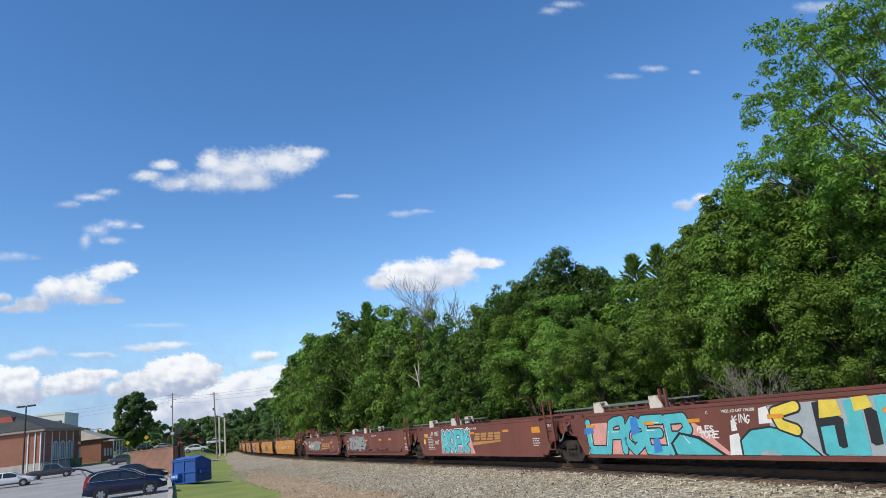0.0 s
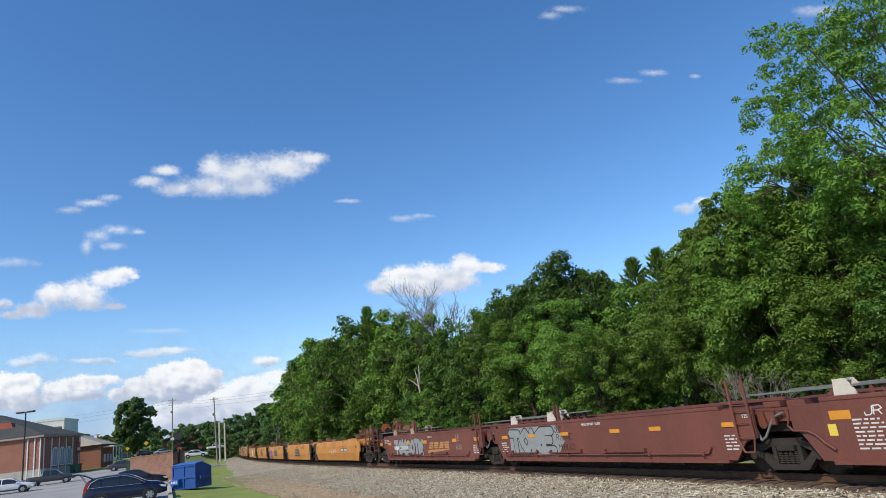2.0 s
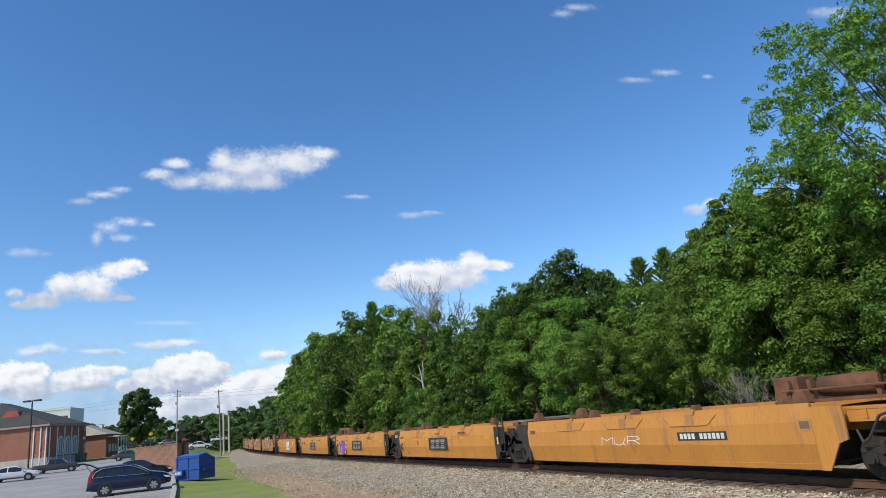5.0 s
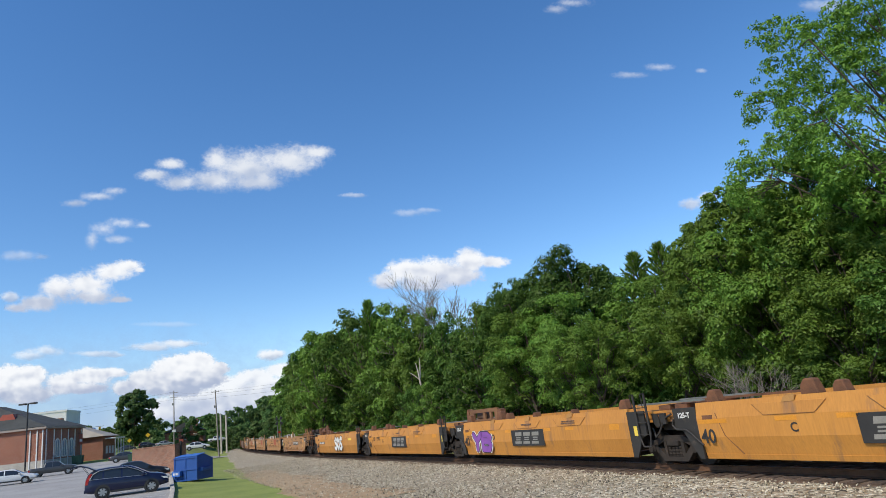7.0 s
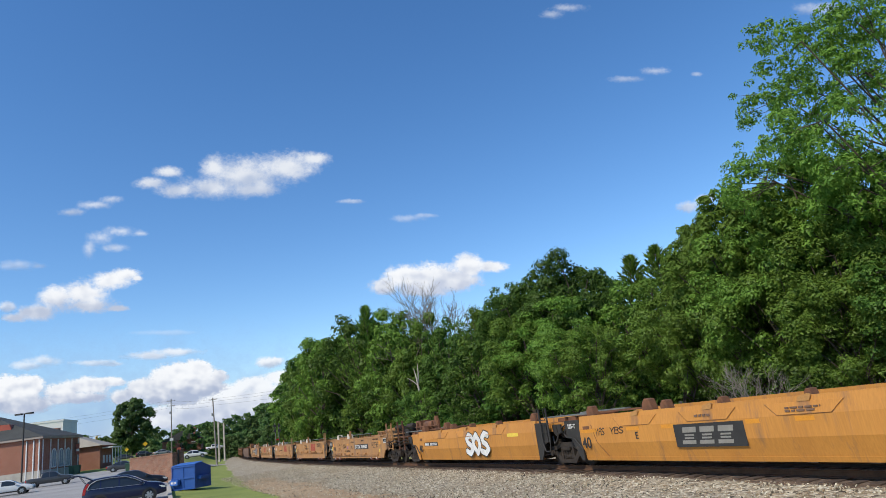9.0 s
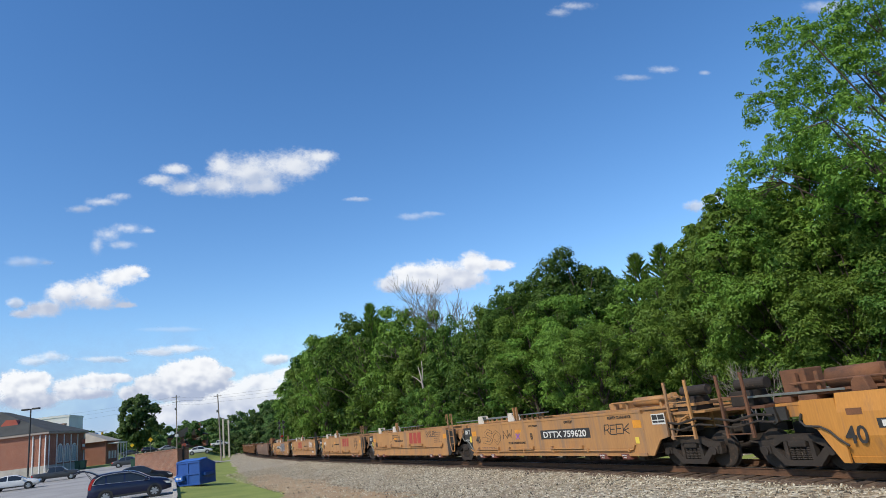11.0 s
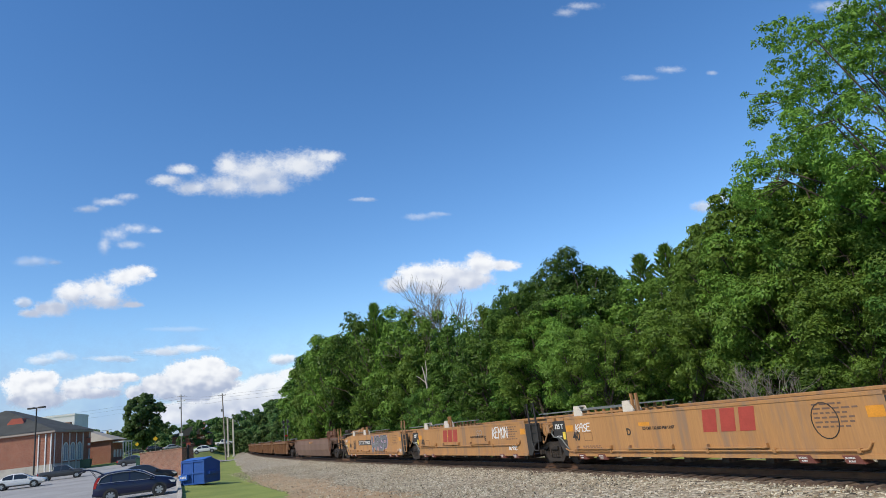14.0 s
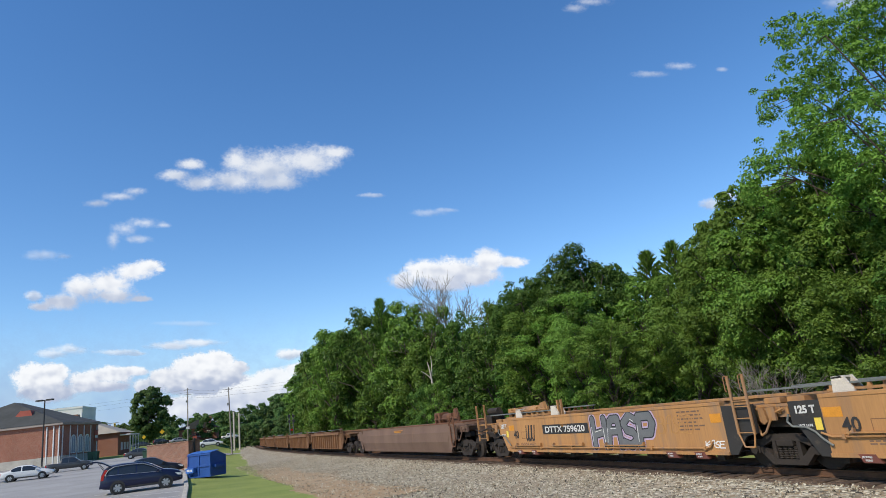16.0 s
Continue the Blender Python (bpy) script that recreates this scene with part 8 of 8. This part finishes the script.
def cloud_material(name, lobes, thick, edge, seed, grain, shade, ragged, crest):
    m = bpy.data.materials.new(name)
    m.use_nodes = True
    t = m.node_tree
    t.nodes.remove(t.nodes["Principled BSDF"])
    L = t.links.new
    co = t.nodes.new("ShaderNodeTexCoord")

    def math_node(op, a, b=None, c=None):
        n = t.nodes.new("ShaderNodeMath")
        n.operation = op
        for sock, v in zip(n.inputs, (a, b, c)):
            if v is None:
                continue
            if hasattr(v, "is_output"):
                L(v, sock)
            else:
                sock.default_value = v
        return n.outputs[0]

    def noise_at(scale, detail, shift, rise=0.0):
        mp = t.nodes.new("ShaderNodeMapping")
        mp.inputs["Location"].default_value = (seed * 3.7 + shift, seed * 1.3 + rise, seed * 7.1)
        mp.inputs["Scale"].default_value = (scale, scale * 1.25, scale)
        L(co.outputs["Object"], mp.inputs["Vector"])
        n = t.nodes.new("ShaderNodeTexNoise")
        n.inputs["Scale"].default_value, n.inputs["Detail"].default_value, n.inputs["Roughness"].default_value = 1.0, detail, 0.58
        L(mp.outputs["Vector"], n.inputs["Vector"])
        return n.outputs["Fac"]

    field = None
    for cx, cy, rx, ry in lobes:
        mp = t.nodes.new("ShaderNodeMapping")
        mp.vector_type = "TEXTURE"
        mp.inputs["Location"].default_value = (cx, cy, 0)
        mp.inputs["Scale"].default_value = (rx, ry, 1)
        L(co.outputs["Object"], mp.inputs["Vector"])
        ln = t.nodes.new("ShaderNodeVectorMath")
        ln.operation = "LENGTH"
        L(mp.outputs["Vector"], ln.inputs[0])
        one = math_node("SUBTRACT", 1.0, ln.outputs["Value"])
        field = one if field is None else math_node("SMOOTH_MAX", field, one, 0.5)
    big, fine = noise_at(1.0 / grain, 9.0, 0.0), noise_at(4.0 / grain, 6.0, 5.0)
    dens = math_node("ADD", field, math_node("MULTIPLY", math_node("SUBTRACT", big, 0.56), ragged))
    dens = math_node("ADD", dens, math_node("MULTIPLY", math_node("SUBTRACT", fine, 0.5), 0.5))
    al = t.nodes.new("ShaderNodeMapRange")
    al.interpolation_type = "SMOOTHSTEP"
    al.inputs["From Min"].default_value, al.inputs["From Max"].default_value, al.inputs["To Max"].default_value = 0.02, edge, thick
    L(dens, al.inputs["Value"])
    # lit from above and the left: compare with the density a little towards the sun
    sep = t.nodes.new("ShaderNodeSeparateXYZ")
    L(co.outputs["Object"], sep.inputs[0])
    ys = [c[1] for c in lobes]
    rr = [c[3] for c in lobes]
    y0, y1 = min(y - r for y, r in zip(ys, rr)), max(y + r for y, r in zip(ys, rr))
    h = t.nodes.new("ShaderNodeMapRange")
    h.inputs["From Min"].default_value, h.inputs["From Max"].default_value = y0, y1
    L(sep.outputs["Y"], h.inputs["Value"])
    w = t.nodes.new("ShaderNodeMapRange")
    w.inputs["From Min"].default_value, w.inputs["From Max"].default_value = min(c[0] - c[2] for c in lobes), max(c[0] + c[2] for c in lobes)
    L(sep.outputs["X"], w.inputs["Value"])
    side = math_node("SUBTRACT", 0.5, w.outputs["Result"])
    relief = math_node("SUBTRACT", noise_at(0.5 / grain, 2.5, 2.0), noise_at(0.5 / grain, 2.5, 1.80, 0.26))
    lit = math_node("ADD", math_node("MULTIPLY", h.outputs["Result"], 0.85), math_node("MULTIPLY", relief, 1.1))
    lit = math_node("ADD", lit, math_node("MULTIPLY", side, 0.32))
    lf = t.nodes.new("ShaderNodeMapRange")
    lf.interpolation_type = "SMOOTHSTEP"
    lf.inputs["From Min"].default_value, lf.inputs["From Max"].default_value = 0.06, 0.66
    L(lit, lf.inputs["Value"])
    mix = t.nodes.new("ShaderNodeMix")
    mix.data_type = "RGBA"
    mix.inputs[6].default_value, mix.inputs[7].default_value = (*shade, 1), (*crest, 1)
    L(lf.outputs["Result"], mix.inputs[0])
    em, tr, ms = t.nodes.new("ShaderNodeEmission"), t.nodes.new("ShaderNodeBsdfTransparent"), t.nodes.new("ShaderNodeMixShader")
    L(mix.outputs[2], em.inputs["Color"])
    L(al.outputs["Result"], ms.inputs[0])
    L(tr.outputs[0], ms.inputs[1]), L(em.outputs[0], ms.inputs[2])
    L(ms.outputs[0], t.nodes["Material Output"].inputs["Surface"])
    return m


CLOUDS = []


def cloud(seed, lobes, thick=1.0, edge=0.55, grain=40.0, shade=(0.47, 0.54, 0.68), dist=CLOUD_FAR, ragged=0.95, crest=(0.94, 0.96, 0.99)):
    """A cloud or haze sheet of a few lobes: places in thousandths of the view from the picture's middle, right and up.
    """
    dist = dist + 14.0 * seed       # no two clouds in one plane
    k = dist / 1.1 / 1000.0
    cx = sum(l[0] for l in lobes) / len(lobes)
    cy = sum(l[1] for l in lobes) / len(lobes)
    loc = [((x - cx) * k, (y - cy) * k, rx * k * 1.36, ry * k * 1.42) for x, y, rx, ry in lobes]
    x0, x1 = min(l[0] - l[2] * 1.6 for l in loc), max(l[0] + l[2] * 1.6 for l in loc)
    y0, y1 = min(l[1] - l[3] * 1.7 for l in loc), max(l[1] + l[3] * 1.7 for l in loc)
    bm = bmesh.new()
    bm.faces.new([bm.verts.new(p) for p in ((x0, y0, 0), (x1, y0, 0), (x1, y1, 0), (x0, y1, 0))])
    ob = part("cloud", bm, cloud_material("cloud", loc, thick, edge, seed, grain * k, shade, ragged, crest))
    tagged(ob, "soft white fair-weather cloud or painted horizon haze drifting in blue sky" if thick > 0.7 else "thin wispy white cloud in blue sky", "cloud", "clouds", "structure")
    CLOUDS.append((ob, cx * k, cy * k, dist))


cloud(1, [(-522, 129, 30, 10), (-494, 149, 24, 10), (-476, 115, 38, 13), (-412, 154, 25, 22), (-419, 121, 45, 18), (-354, 139, 66, 33), (-284, 155, 58, 25), (-236, 169, 30, 12), (-344, 115, 50, 12)], 0.95, 0.80, 34, (0.50, 0.58, 0.74), ragged=0.8, crest=(0.84, 0.87, 0.92))
cloud(2, [(-662, 79, 26, 7), (-624, 91, 34, 8), (-594, 101, 20, 7)], 0.66, 1.0, 30, ragged=1.1)
cloud(3, [(-632, 13, 12, 18), (-612, 33, 26, 12), (-576, 44, 34, 9), (-542, 40, 18, 5), (-587, 15, 24, 8)], 0.62, 1.1, 30, ragged=1.1)
cloud(4, [(-764, -107, 25, 8), (-724, -97, 38, 14), (-689, -72, 33, 21), (-644, -65, 40, 20), (-594, -42, 38, 16), (-568, -32, 24, 9), (-548, -39, 9, 4), (-634, -87, 46, 12), (-584, -92, 22, 5)], 1.0, 0.62, 28, (0.50, 0.57, 0.72), ragged=0.8)
cloud(5, [(-114, -59, 26, 13), (-76, -41, 36, 19), (-24, -45, 56, 25), (36, -23, 27, 20), (78, -25, 28, 9), (-44, -63, 48, 12), (16, -49, 40, 16)], 1.0, 0.50, 26, (0.56, 0.62, 0.76), ragged=0.7)
cloud(6, [(-529, -176, 50, 7), (-479, -170, 46, 7)], 0.8, 0.7, 40)
cloud(7, [(-319, -190, 27, 9), (-304, -186, 14, 6)], 0.9, 0.6, 20)
cloud(8, [(-571, -249, 24, 12), (-534, -233, 34, 16), (-486, -215, 40, 22), (-444, -204, 30, 17), (-406, -214, 16, 10), (-494, -247, 56, 16), (-434, -231, 36, 16)], 1.0, 0.34, 22, (0.43, 0.50, 0.66), ragged=0.65)
cloud(9, [(-504, -284, 50, 16), (-454, -264, 42, 14), (-394, -241, 38, 12), (-344, -229, 36, 12), (-296, -217, 26, 11), (-384, -271, 80, 28), (-314, -257, 56, 28), (-454, -291, 80, 20)], 0.93, 0.42, 30, (0.48, 0.54, 0.70), ragged=0.7)
cloud(10, [(-684, -240, 28, 16), (-634, -227, 35, 14), (-597, -221, 24, 8), (-654, -249, 48, 9)], 0.97, 0.38, 22, (0.45, 0.51, 0.67), ragged=0.65)
cloud(11, [(-776, -233, 38, 22), (-739, -227, 25, 17), (-754, -259, 50, 17)], 1.0, 0.36, 24, (0.43, 0.50, 0.66), ragged=0.65)
cloud(12, [(-744, -191, 34, 8), (-712, -183, 30, 9)], 0.62, 0.8, 26)
cloud(13, [(-624, -188, 40, 6), (-594, -190, 20, 4)], 0.62, 0.7, 26)
cloud(14, [(-69, 62, 30, 7), (-39, 67, 22, 4)], 0.32, 0.8, 22)
cloud(15, [(-167, 93, 22, 4)], 0.45, 0.8, 18)
cloud(16, [(371, 319, 26, 7), (321, 305, 34, 6), (446, 313, 10, 4)], 0.42, 1.0, 18)
cloud(17, [(428, 78, 20, 10), (458, 91, 18, 9)], 0.75, 0.7, 22)
cloud(18, [(431, -14, 26, 10)], 0.85, 0.6, 22)
cloud(19, [(-762, -14, 36, 10), (-722, -16, 14, 5)], 0.38, 0.9, 26)
cloud(20, [(190, 421, 22, 8), (220, 433, 34, 7)], 0.40, 1.0, 20)
cloud(21, [(666, 427, 50, 12)], 0.45, 0.9, 30)
cloud(22, [(-499, -136, 60, 5)], 0.22, 0.9, 40)
cloud(23, [(-778, -87, 16, 10)], 0.75, 0.7, 22)
# no cloud: horizon haze painted as a wide blue sheet behind the others
cloud(24, [(-900, -300, 300, 140), (-620, -310, 300, 150), (-380, -320, 300, 150)], 0.85, 1.0, 120, (0.42, 0.52, 0.72), 3000.0, 0.15, (0.30, 0.46, 0.74))



# ---------------------------------------------------------------- what moves
def motions():
    for ob, rear, front in MOVERS:
        rows = []
        z = -DROP if front - rear < 2.0 else 0.0      # trucks stand on the rails
        for t in range(0, 17):
            p, _ = on_track(rear + run(t), 0.0, z)
            q, _ = on_track(front + run(t), 0.0, z)
            w = q - p
            rows.append((t, Matrix.Translation((p + q) / 2) @ Matrix.Rotation(math.atan2(w.y, w.x), 4, "Z")))
        walk(ob, rows)
    for ob, x, y, d in CLOUDS:      # the wind carries the clouds slowly to the right
        k = d / 1100.0
        walk(ob, [(t, BASE @ pose(x + 20 * k * t / 16, y - 4 * k * t / 16, -d)) for t in (0, 8, 16)])
    first = {}
    for ob, x in WHEELS:            # all wheels roll alike: one set of keys for each axle place
        if x not in first:
            rows = []
            n = 480
            for i in range(n + 1):
                t = 16.0 * i / n
                rows.append((t, Matrix.Translation((x, 0, 0.482)) @ Matrix.Rotation(run(t) / 0.482, 4, "Y")))
            walk(ob, rows)
            first[x] = ob
        else:
            ob.rotation_mode = "QUATERNION"
            ob.animation_data_create()
            ob.animation_data.action = first[x].animation_data.action
            ob.animation_data.action_slot = first[x].animation_data.action_slot


motions()
